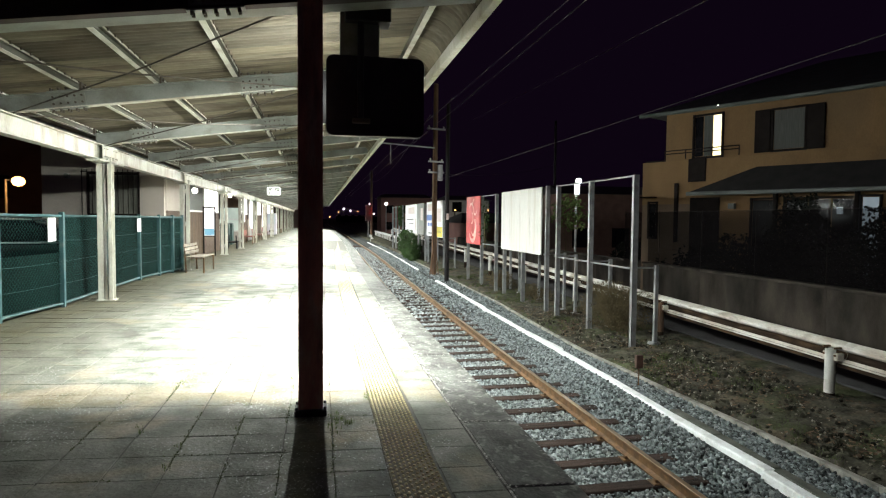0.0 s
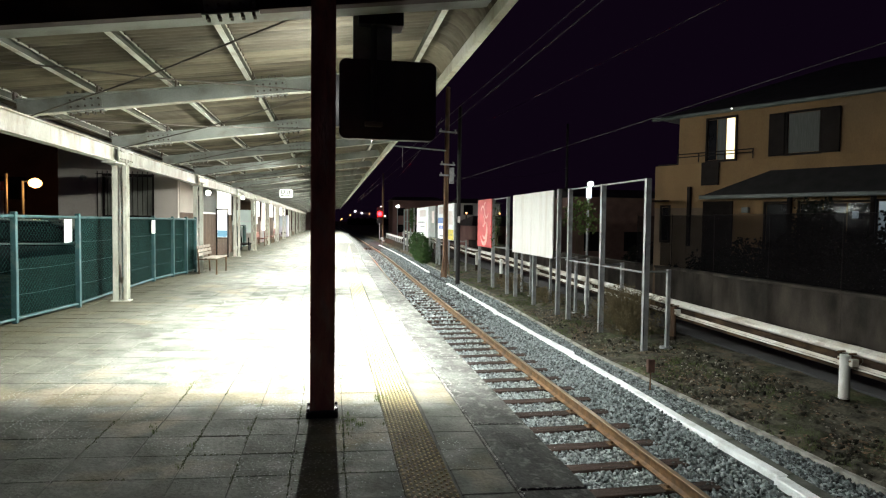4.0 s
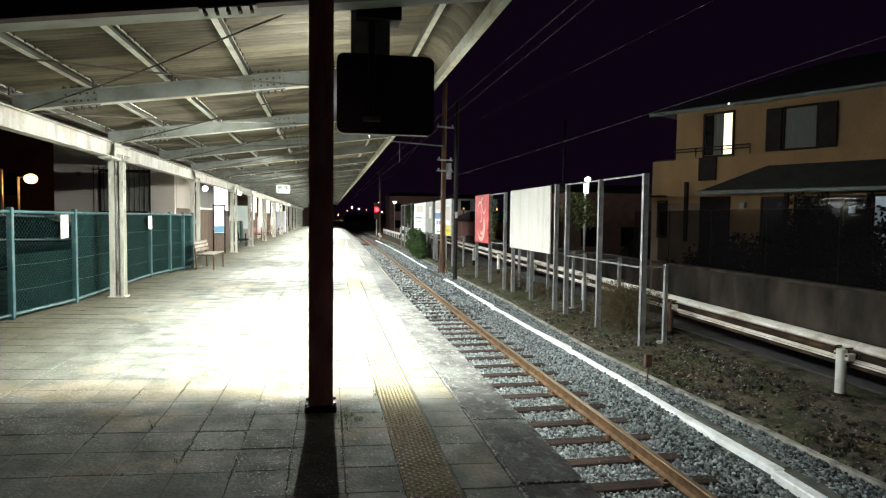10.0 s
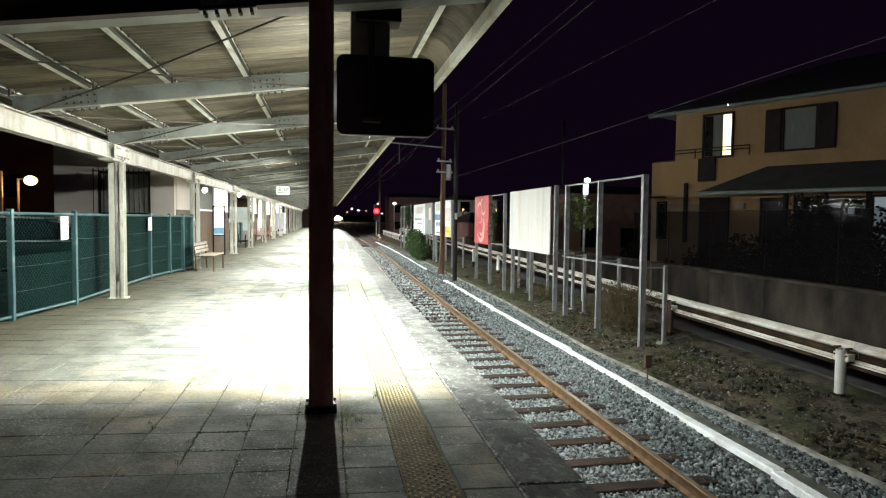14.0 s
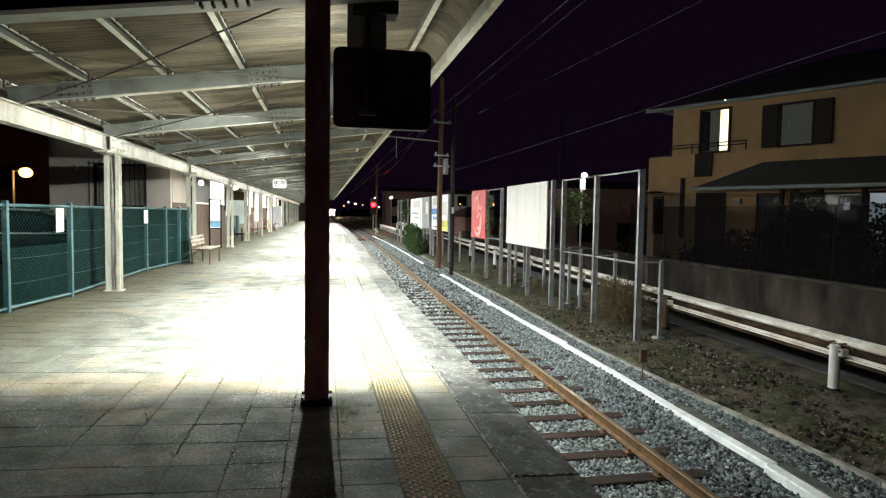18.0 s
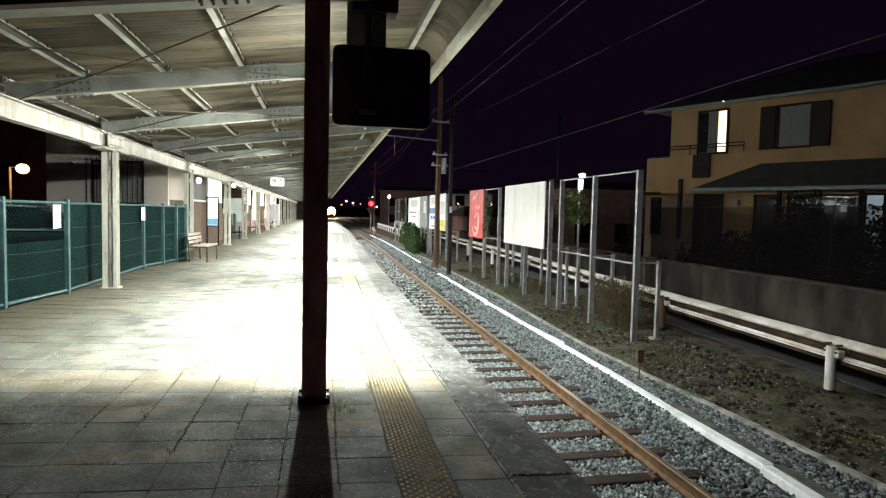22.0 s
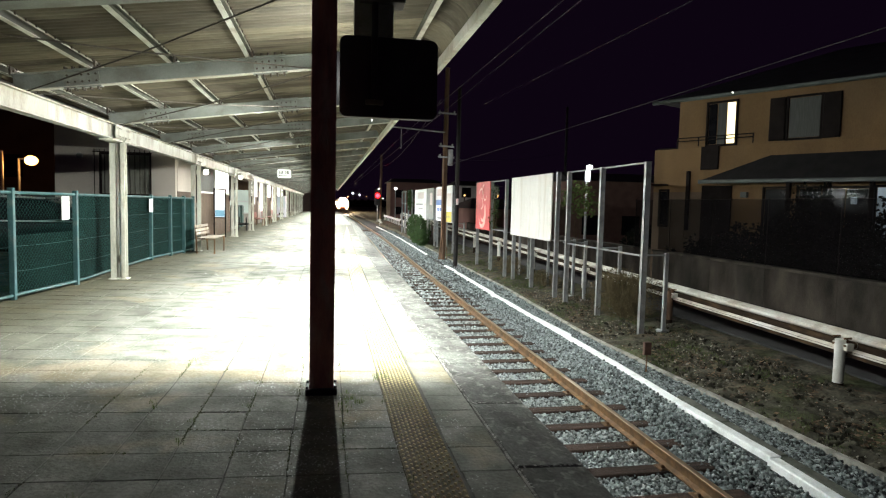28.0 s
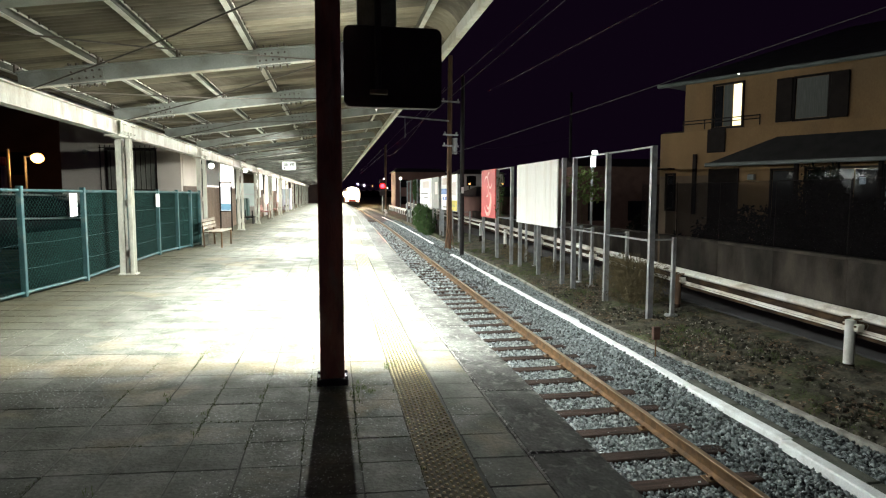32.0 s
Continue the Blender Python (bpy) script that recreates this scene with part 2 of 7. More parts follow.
BLUSH = mat("faded blush print", (0.6, 0.5, 0.48), (0.66, 0.62, 0.6), 3, 0.6)
PALE = mat("pale poster", (0.82, 0.84, 0.84), (0.74, 0.77, 0.78), 2, 0.5, bump=0.05)
GREYPOSTER = mat("grey poster", (0.22, 0.25, 0.23), (0.14, 0.16, 0.15), 1.4, 0.5, bump=0.05)
BLUE = mat("blue print", (0.05, 0.18, 0.55), None, 2, 0.5, bump=0.05)
YELLOW = mat("yellow print", (0.75, 0.62, 0.04), None, 2, 0.5, bump=0.05)
RUST = mat("rusty rail", (0.18, 0.095, 0.036), (0.09, 0.05, 0.022), 7, 0.62, 0.35, bump=0.4, grain=40, fine=0.4, stain=(0.05, 0.033, 0.018), stain_scale=3, stain_amount=0.6)
SHINE = mat("polished rail head", (0.55, 0.43, 0.31), (0.38, 0.26, 0.16), 6, 0.42, 0.9, bump=0.05, stretch=(6, 0.3, 1))
TIE = mat("creosoted sleeper", (0.052, 0.031, 0.023), (0.02, 0.014, 0.011), 6, 0.85, bump=0.7, stretch=(0.4, 4, 4), spread=0.7, spec=0.2)
STONE = mat("ballast stone", (0.31, 0.34, 0.335), (0.135, 0.155, 0.155), 14, 0.85, bump=0.4, grain=120, island=0.8)
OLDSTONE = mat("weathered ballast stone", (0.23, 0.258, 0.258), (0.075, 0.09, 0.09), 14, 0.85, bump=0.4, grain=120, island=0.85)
BED = mat("ballast bed", (0.09, 0.095, 0.095), (0.025, 0.027, 0.027), 18, 0.95, bump=1.0, spec=0.10)
DIRT = mat("bank dirt", (0.105, 0.098, 0.076), (0.026, 0.025, 0.019), 3.4, 0.95, bump=1.0, grain=24, fine=0.8, stain=(0.07, 0.085, 0.038), stain_scale=1.3, stain_amount=0.75, smear=(0.15, 0.115, 0.078), smear_scale=2.2, smear_amount=0.6, world_space=True, spec=0.05)
ASPHALT = mat("asphalt", (0.05, 0.05, 0.05), (0.035, 0.035, 0.035), 2, 0.9, bump=0.5)
WHITE = mat("white paint", (0.80, 0.80, 0.77), (0.66, 0.66, 0.62), 4, 0.5, bump=0.1, stain=(0.32, 0.27, 0.2), stain_scale=2.2, stain_amount=0.35)
GUARD = mat("white guard rail", (0.80, 0.79, 0.73), (0.66, 0.63, 0.54), 2, 0.45, bump=0.08, stain=(0.30, 0.19, 0.10), stain_scale=3.5, stain_amount=0.45, stretch=(1, 0.5, 1), smear=(0.2, 0.12, 0.07), smear_scale=6, smear_amount=0.4)
# one dark brown for real rust and for the guard rail groove's shade
RUSTSHADE = mat("rust and groove shade", (0.035, 0.022, 0.014), (0.02, 0.013, 0.009), 3, 0.85, stretch=(1, 0.5, 1), stain=(0.16, 0.10, 0.055), stain_scale=4, stain_amount=0.35, spec=0.1)
BLOCK = mat("garden wall", (0.09, 0.076, 0.063), (0.02, 0.017, 0.015), 1.7, 0.95, bump=0.6, spread=0.3, stain=(0.024, 0.023, 0.021), stain_scale=1.2, stain_amount=0.6, stretch=(1, 1, 0.5), spec=0.10)
HOUSEWALL = mat("ochre render", (0.215, 0.128, 0.056), (0.16, 0.096, 0.042), 1.5, 0.9, bump=0.4, stain=(0.12, 0.085, 0.05), stain_scale=0.8, stain_amount=0.4, stretch=(1, 1, 0.4))
HOUSEBASE = mat("brown house base", (0.15, 0.105, 0.07), (0.11, 0.078, 0.052), 2, 0.9, bump=0.5)
DARKWOOD = mat("dark frame", (0.014, 0.010, 0.009), None, 5, 0.75, spec=0.12)
ROOFTILE = mat("roof tile", (0.010, 0.0085, 0.009), None, 5, 0.8)
GUTTER = mat("grey gutter", (0.085, 0.10, 0.095), None, 4, 0.5)
PLASTER = mat("grey plaster", (0.50, 0.45, 0.39), (0.42, 0.37, 0.32), 1, 0.9, bump=0.3)
WAINSCOT = mat("brown boards", (0.105, 0.066, 0.038), (0.06, 0.038, 0.022), 3, 0.7, stretch=(4, 4, 0.4), spread=0.3, spec=0.25)
TEAL = mat("teal painted steel", (0.055, 0.125, 0.13), (0.04, 0.09, 0.095), 4, 0.5, stain=(0.16, 0.18, 0.16), stain_scale=6, stain_amount=0.4, spec=0.3)
NETTING = mat("dark green netting", (0.004, 0.0135, 0.0115), (0.0022, 0.008, 0.0068), 2, 0.9, bump=0.3, grain=200, spec=0.04, stain=(0.006, 0.011, 0.009), stain_scale=1.5, stain_amount=0.6)
WIREGREEN = mat("green wire", (0.03, 0.085, 0.078), None, 4, 0.6, spec=0.12)
PAPER = mat("paper notice", (0.88, 0.88, 0.86), None, 3, 0.7)
BENCHWOOD = mat("bench slat", (0.34, 0.29, 0.23), (0.2, 0.165, 0.13), 4, 0.6, stain=(0.12, 0.09, 0.06), stain_scale=8, stain_amount=0.5, spread=0.3)
REDWOOD = mat("red bench wood", (0.26, 0.07, 0.05), None, 4, 0.6)
WIRE = mat("overhead wire", (0.032, 0.029, 0.031), None, 4, 0.6, 0.2)
POLEWOOD = mat("pole wood", (0.19, 0.105, 0.055), (0.08, 0.045, 0.028), 7, 0.85, bump=0.9, stretch=(3, 3, 0.3), stain=(0.045, 0.03, 0.022), stain_scale=5, stain_amount=0.6)
POLEDARK = mat("dark pole", (0.024, 0.022, 0.022), (0.014, 0.013, 0.013), 4, 0.8, stretch=(3, 3, 0.3), spec=0.2)
INSUL = mat("porcelain", (0.5, 0.5, 0.47), None, 4, 0.25)
LEAF = mat("leaf", (0.06, 0.12, 0.03), (0.028, 0.062, 0.016), 6, 0.55, thin=0.45)
DRY = mat("dry stems", (0.145, 0.115, 0.062), (0.08, 0.065, 0.036), 6, 0.8, spec=0.15)
GRASS = mat("weeds", (0.17, 0.22, 0.075), (0.10, 0.14, 0.045), 6, 0.8, thin=0.45)
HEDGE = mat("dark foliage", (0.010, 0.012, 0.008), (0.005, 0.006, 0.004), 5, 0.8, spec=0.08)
GLASSDARK = mat("dark glass", (0.01, 0.01, 0.012), None, 2, 0.16, bump=0, spec=0.3)
CURTAIN = mat("curtain behind glass", (0.06, 0.065, 0.056), (0.035, 0.038, 0.033), 8, 0.6, stretch=(8, 8, 0.4))
LIT = mat("lit window", (0.9, 0.85, 0.6), None, 2, 0.5, glow=1.6, glow_color=(1.0, 0.88, 0.55))
LITDIM = mat("dim lit pane", (0.3, 0.33, 0.35), None, 2, 0.4, glow=0.25, glow_color=(0.6, 0.75, 0.85))
LITWHITE = mat("bright lit pane", (0.9, 0.9, 0.85), None, 2, 0.4, glow=2.5, glow_color=(1.0, 0.98, 0.9))
LITSOFT = mat("softly lit pane", (0.5, 0.55, 0.5), None, 2, 0.4, glow=0.35, glow_color=(0.85, 1.0, 0.9))
GLOWPOSTER = mat("poster with added glow", (0.85, 0.85, 0.88), (0.78, 0.78, 0.82), 5, 0.4, bump=0, glow=0.45, glow_color=(0.93, 0.93, 1.0))
TUBE = mat("fluorescent tube", (0.9, 0.9, 0.9), None, 2, 0.4, glow=1500, glow_color=(0.95, 1.0, 0.95))
GLOBE = mat("lamp globe", (0.9, 0.9, 0.85), None, 2, 0.4, glow=25, glow_color=(1.0, 0.96, 0.82))
SODIUM = mat("sodium lamp", (0.9, 0.6, 0.3), None, 2, 0.4, glow=8, glow_color=(1.0, 0.50, 0.14))
STREET = mat("white street lamp", (0.9, 0.9, 0.9), None, 2, 0.4, glow=20, glow_color=(0.95, 1.0, 0.95))
FARLAMP = mat("far lamp", (0.9, 0.9, 0.9), None, 2, 0.4, glow=40, glow_color=(0.95, 0.97, 1.0))
FARAMBER = mat("far amber lamp", (0.9, 0.6, 0.3), None, 2, 0.4, glow=8, glow_color=(1.0, 0.45, 0.15))
SIGNALRED = mat("red signal lens", (0.9, 0.02, 0.02), None, 2, 0.3, glow=500, glow_color=(1.0, 0.0005, 0.0009))
HEADLAMP = mat("headlamp lens", (0.95, 0.9, 0.8), None, 2, 0.2, glow=5000, glow_color=(1.0, 0.80, 0.52))
GLAREGLOW = mat("headlight glare glow", (0.9, 0.9, 0.85), None, 2, 0.2, glow=40, glow_color=(1.0, 0.66, 0.38))
TRAINBODY = mat("train paint", (0.55, 0.50, 0.42), (0.48, 0.44, 0.37), 2, 0.35, bump=0.03)
TRAINBAND = mat("train band", (0.40, 0.05, 0.05), None, 2, 0.35, bump=0.03)
FARWALL = mat("far wall", (0.22, 0.12, 0.105), (0.16, 0.09, 0.08), 1, 0.9, spec=0.1)
SIGNWHITE = mat("sign face", (0.8, 0.82, 0.78), None, 2, 0.5, glow=0.8, glow_color=(0.95, 1.0, 0.92))


# ---- mesh building ----
class Geo:
    """Collects vertices and faces of one mesh."""

    def __init__(self):
        self.v, self.f = [], []

    def add(self, v, f):
        n = len(self.v)
        self.v += [tuple(p) for p in v]
        self.f += [tuple(i + n for i in q) for q in f]
        return self

    def box(self, x0, y0, z0, x1, y1, z1, c=0.0):
        x0, x1, y0, y1, z0, z1 = min(x0, x1), max(x0, x1), min(y0, y1), max(y0, y1), min(z0, z1), max(z0, z1)
        if not c:
            v = [(x, y, z) for z in (z0, z1) for y in (y0, y1) for x in (x0, x1)]
            return self.add(v, [(0, 2, 3, 1), (4, 5, 7, 6), (0, 1, 5, 4), (2, 6, 7, 3), (0, 4, 6, 2), (1, 3, 7, 5)])
        c = min(c, (x1 - x0) / 2.01, (y1 - y0) / 2.01, (z1 - z0) / 2.01)
        lo, hi, v, index = (x0, y0, z0), (x1, y1, z1), [], {}
        for sx in (0, 1):
            for sy in (0, 1):
                for sz in (0, 1):
                    s = (sx, sy, sz)
                    for ax in range(3):
                        index[s, ax] = len(v)
                        v.append([(hi[k] if s[k] else lo[k]) + (0 if k == ax else (-c if s[k] else c)) for k in range(3)])
        f = []
        for ax in range(3):
            a, b = (ax + 1) % 3, (ax + 2) % 3
            for s in (0, 1):
                def at(p, q, s=s, ax=ax, a=a, b=b):
                    k = [0, 0, 0]
                    k[ax], k[a], k[b] = s, p, q
                    return tuple(k)
                ring = [index[at(*pq), ax] for pq in ((0, 0), (1, 0), (1, 1), (0, 1))]
                f.append(ring if s else ring[::-1])
            for p in (0, 1):
                for q in (0, 1):
                    k0, k1 = [0, 0, 0], [0, 0, 0]
                    k0[a], k0[b], k1[a], k1[b], k0[ax], k1[ax] = p, q, p, q, 0, 1
                    k0, k1 = tuple(k0), tuple(k1)
                    quad = [index[k0, a], index[k1, a], index[k1, b], index[k0, b]]
                    f.append(quad if (p + q) % 2 else quad[::-1])
        for s in [(i, j, k) for i in (0, 1) for j in (0, 1) for k in (0, 1)]:
            tri = [index[s, 0], index[s, 1], index[s, 2]]
            f.append(tri if sum(s) % 2 else tri[::-1])
        return self.add(v, f)

    def tube(self, path, r, n=8, r1=None, cap=True):
        """A round bar along a path of points."""
        path = [Vector(p) for p in path]
        v, f = [], []
        for i, p in enumerate(path):
            d = (path[min(i + 1, len(path) - 1)] - path[max(i - 1, 0)]).normalized()
            side = d.cross(Vector((0, 0, 1)) if abs(d.z) < 0.9 else Vector((1, 0, 0))).normalized()
            up = side.cross(d)
            rr = r if r1 is None else r + (r1 - r) * i / (len(path) - 1)
            v += [p + rr * (math.cos(k * 2 * math.pi / n) * side + math.sin(k * 2 * math.pi / n) * up) for k in range(n)]
        for i in range(len(path) - 1):
            f += [(i * n + k, i * n + (k + 1) % n, (i + 1) * n + (k + 1) % n, (i + 1) * n + k) for k in range(n)]
        if cap:
            f += [tuple(range(n))[::-1], tuple(range((len(path) - 1) * n, len(path) * n))]
        return self.add(v, f)

    def sweep(self, profile, path, side=(1, 0, 0), up=(0, 0, 1), cap=True):
        """A closed profile of (a, b) swept along path points; a along side, b along up."""
        side, up, n = Vector(side), Vector(up), len(profile)
        v = [Vector(p) + a * side + b * up for p in path for a, b in profile]
        f = [(i * n + k, i * n + (k + 1) % n, (i + 1) * n + (k + 1) % n, (i + 1) * n + k) for i in range(len(path) - 1) for k in range(n)]
        if cap:
            f += [tuple(range(n))[::-1], tuple(range((len(path) - 1) * n, len(path) * n))]
        return self.add(v, f)

    def ball(self, c, r, n=10, m=6, sz=1.0):
        v = [(c[0], c[1], c[2] - r * sz)]
        for i in range(1, m):
            a = math.pi * i / m
            v += [(c[0] + r * math.sin(a) * math.cos(2 * math.pi * k / n), c[1] + r * math.sin(a) * math.sin(2 * math.pi * k / n), c[2] - r * sz * math.cos(a)) for k in range(n)]
        v.append((c[0], c[1], c[2] + r * sz))
        f = [(0, 1 + (k + 1) % n, 1 + k) for k in range(n)]
        for i in range(m - 2):
            f += [(1 + i * n + k, 1 + i * n + (k + 1) % n, 1 + (i + 1) * n + (k + 1) % n, 1 + (i + 1) * n + k) for k in range(n)]
        e = len(v) - 1
        f += [(e, 1 + (m - 2) * n + k, 1 + (m - 2) * n + (k + 1) % n) for k in range(n)]
        return self.add(v, f)

    def mesh(self, name, material, smooth=False):
        me = bpy.data.meshes.new(name)
        me.from_pydata(self.v, [], self.f)
        me.materials.append(material)
        if smooth:
            me.polygons.foreach_set("use_smooth", [True] * len(me.polygons))
            me.set_sharp_from_angle(angle=radians(38))
        bm = bmesh.new()
        bm.from_mesh(me)
        bmesh.ops.recalc_face_normals(bm, faces=bm.faces)
        bm.to_mesh(me)
        bm.free()
        me.update()
        return me


def thing(name, m, label, category, group="", kind=""):
    ob = new(name)
    ob.empty_display_size = 0.1
    ob.matrix_world = m
    return tagged(ob, label, category, group, kind)


def part(name, geo, material, parent, label="", smooth=False, m=None):
    ob = new(name, geo.mesh(name, material, smooth) if isinstance(geo, Geo) else geo)
    ob.parent = parent
    if m is not None:
        ob.matrix_basis = m
    if label:
        ob["label"] = label
    return ob


def solo(name, geo, material, label, category, group="", kind="", smooth=False, m=None):
    ob = new(name, geo.mesh(name, material, smooth) if isinstance(geo, Geo) else geo)
    if m is not None:
        ob.matrix_world = m
    return tagged(ob, label, category, group, kind)


def rows_mesh(name, v, f, material, smooth=False):
    """A mesh straight from arrays of vertices and equal faces."""
    me = bpy.data.meshes.new(name)
    me.from_pydata(np.asarray(v).tolist(), [], np.asarray(f).tolist())
    me.materials.append(material)
    if smooth:
        me.polygons.foreach_set("use_smooth", [True] * len(me.polygons))
    return me


# ---- plan ----
SLOPE = -0.031            # the platform falls towards the track
EDGE, COPE = 1.57, 1.12   # platform edge and the joint behind the coping
HEAD = -0.95              # top of the rails
RAIL_X, GAUGE = 3.455, 1.067
TRACK_X = RAIL_X - 0.033 - GAUGE / 2


def floor_z(x):
    return SLOPE * x


def bend(y):
    """How far the line has drifted to the right at y."""
    u = min(1.0, max(0.0, (y - 8) / 46))
    return 0.62 * u * u * (3 - 2 * u) + 0.0007 * max(0.0, y - 290) ** 2


def arc(y0, y1, step):
    n = max(1, round((y1 - y0) / step))
    return [y0 + (y1 - y0) * i / n for i in range(n + 1)]


def trough_x(y):
    return 4.53 - 0.045 * max(0.0, 8.5 - y) + bend(y)


def kerb_x(y):
    return 4.97 + bend(y) * 0.9 + 0.035 * max(0.0, 10.5 - y) + 0.04 * min(6.5, max(0.0, y - 11.5)) + 0.02 * noise.noise((y, 2, 0))


# ---- ground ----
def ground_z(x, y):
    if x < -4.5:
        return 0.02
    if x < 1.2:
        return -1.3
    b = bend(min(y, 120)) if y > 0 else 0
    if x < kerb_x(min(max(y, 0), 120)) + 0.03:
        return -1.3
    if x < 7.3:
        return -0.93 + 0.06 * (x - 5) + 0.004 * max(0, min(y, 40) - 8)
    return -0.80 + 0.004 * max(0, min(y, 40) - 8)


def build_ground():
    xs = sorted({-1500, -600, -200, -80, -40, -20, -10, -6, -4.6, -4.4, 1.1, 1.3, 600, 1500, 250, 100, 50, 30, 20, 14, 10, 9, 8, 7.4, 7.2, *[4.7 + 0.08 * i for i in range(32)]})
    ys = sorted({-300, -100, -30, -10, 0, 60, 70, 80, 90, 100, 120, 160, 240, 400, 800, 1500, 3000, *[2 + 0.12 * i for i in range(150)], *[20.2 + 0.6 * i for i in range(66)]})
    v, f = [], []
    for y in ys:
        for x in xs:
            z = ground_z(x, y)
            if 5.05 < x < 7.6 and 2 < y < 60:
                z += 0.06 * noise.noise((x * 1.3, y * 1.3, 0)) + 0.05 * noise.noise((x * 4.5, y * 4.5, 3)) + 0.03 * noise.noise((x * 11, y * 11, 5))
            v.append((x, y, z))
    n = len(xs)
    f = [(j * n + i, j * n + i + 1, (j + 1) * n + i + 1, (j + 1) * n + i) for j in range(len(ys) - 1) for i in range(n - 1)]
    tagged(new("ground", rows_mesh("ground", v, f, DIRT, True)), "dark bare earth bank with sparse weeds beside the track", "ground", kind="structure")


build_ground()
road = Geo()
road.sweep([(0, 0), (1.35, 0), (1.35, 0.03), (0, 0.03)], [(7.45, y, ground_z(8, y) + 0.005) for y in (0, 8, 16, 24, 32, 40, 70)])
solo("road", road, ASPHALT, "narrow dark asphalt lane behind the guard rail", "road", kind="structure")


# ---- platform ----
platform = thing("platform", pose(0, 0, 0), "long paved station platform with concrete coping", "platform", kind="structure")
PITCH_X, PITCH_Y, TILE_X0 = 0.333, 0.365, 0.445


def build_platform():
    ys = arc(-14, 106, 1.0)
    g = Geo()
    v = []
    for y in ys:
        b = bend(y)
        for x, z in ((-4.55, floor_z(-4.55) - 0.008), (COPE + b, floor_z(COPE) - 0.008), (COPE + b, -1.4), (-4.55, -1.4)):
            v.append((x, y, z))
    f = [(i * 4 + k, i * 4 + (k + 1) % 4, i * 4 + 4 + (k + 1) % 4, i * 4 + 4 + k) for i in range(len(ys) - 1) for k in range(4)]
    f += [(3, 2, 1, 0), tuple(len(v) - 4 + k for k in range(4))]
    g.add(v, f)
    part("slab", g, JOINT, platform)
    wall = Geo()
    wall.sweep([(0.1, -1.4), (0.1, -0.05), (EDGE - COPE - 0.07, -0.05), (EDGE - COPE - 0.07, -1.4)], [(COPE + bend(y) - 0.08, y, floor_z(EDGE)) for y in ys])
    part("retaining_wall", wall, CONC, platform)
    far = Geo()
    v = []
    ys = arc(45, 106, 1.5)
    for y in ys:
        v += [(-4.5, y, floor_z(-4.5)), (COPE - 0.01 + bend(y), y, floor_z(COPE)), (COPE - 0.01 + bend(y), y, floor_z(COPE) - 0.05), (-4.5, y, floor_z(-4.5) - 0.05)]
    far.add(v, [(i * 4 + k, i * 4 + (k + 1) % 4, i * 4 + 4 + (k + 1) % 4, i * 4 + 4 + k) for i in range(len(ys) - 1) for k in range(4)])
    part("far_paving", far, PAVER, platform)
    g = Geo()
    g.sweep([(-0.011, -0.02), (0.011, -0.02), (0.008, 0.003), (-0.008, 0.003)], [(COPE + bend(y) + 0.006 * noise.noise((y * 2.3, 1, 1)), y, floor_z(COPE)) for y in arc(1, 40, 0.25)])
    part("mortar_joint", g, mat("pale mortar", (0.34, 0.33, 0.30), (0.025, 0.024, 0.02), 6, 0.9, bump=0.8, fine=0.6), platform)


build_platform()


# ---- canopy ----
def beam_z(x):
    return 3.25 + 0.135 * x


BEAMS = [5.0 + 3.3 * i for i in range(29)]
ROOF_Y0 = 4.45            # near end of the roof
PURLINS = (-3.75, -2.83, -1.93, -1.005, 0.0, 1.10)
POSTS = [11.65, 18.1, 25.3, 30.7, 37.3, 43.9, 50.5, 57.1, 63.7, 70.3, 76.9, 83.5, 90.1]
GIRDER_X = -3.57
canopy = thing("platform_canopy", pose(0, 0, 0), "steel platform canopy with a corrugated roof on painted beams", "canopy", kind="structure")


def h_beam(length, depth, width, tw=0.008, tf=0.012):
    """An H section along local x from 0."""
    g = Geo()
    g.box(0, -width / 2, depth - tf, length, width / 2, depth)
    g.box(0, -tw / 2, tf, length, tw / 2, depth - tf)
    return g


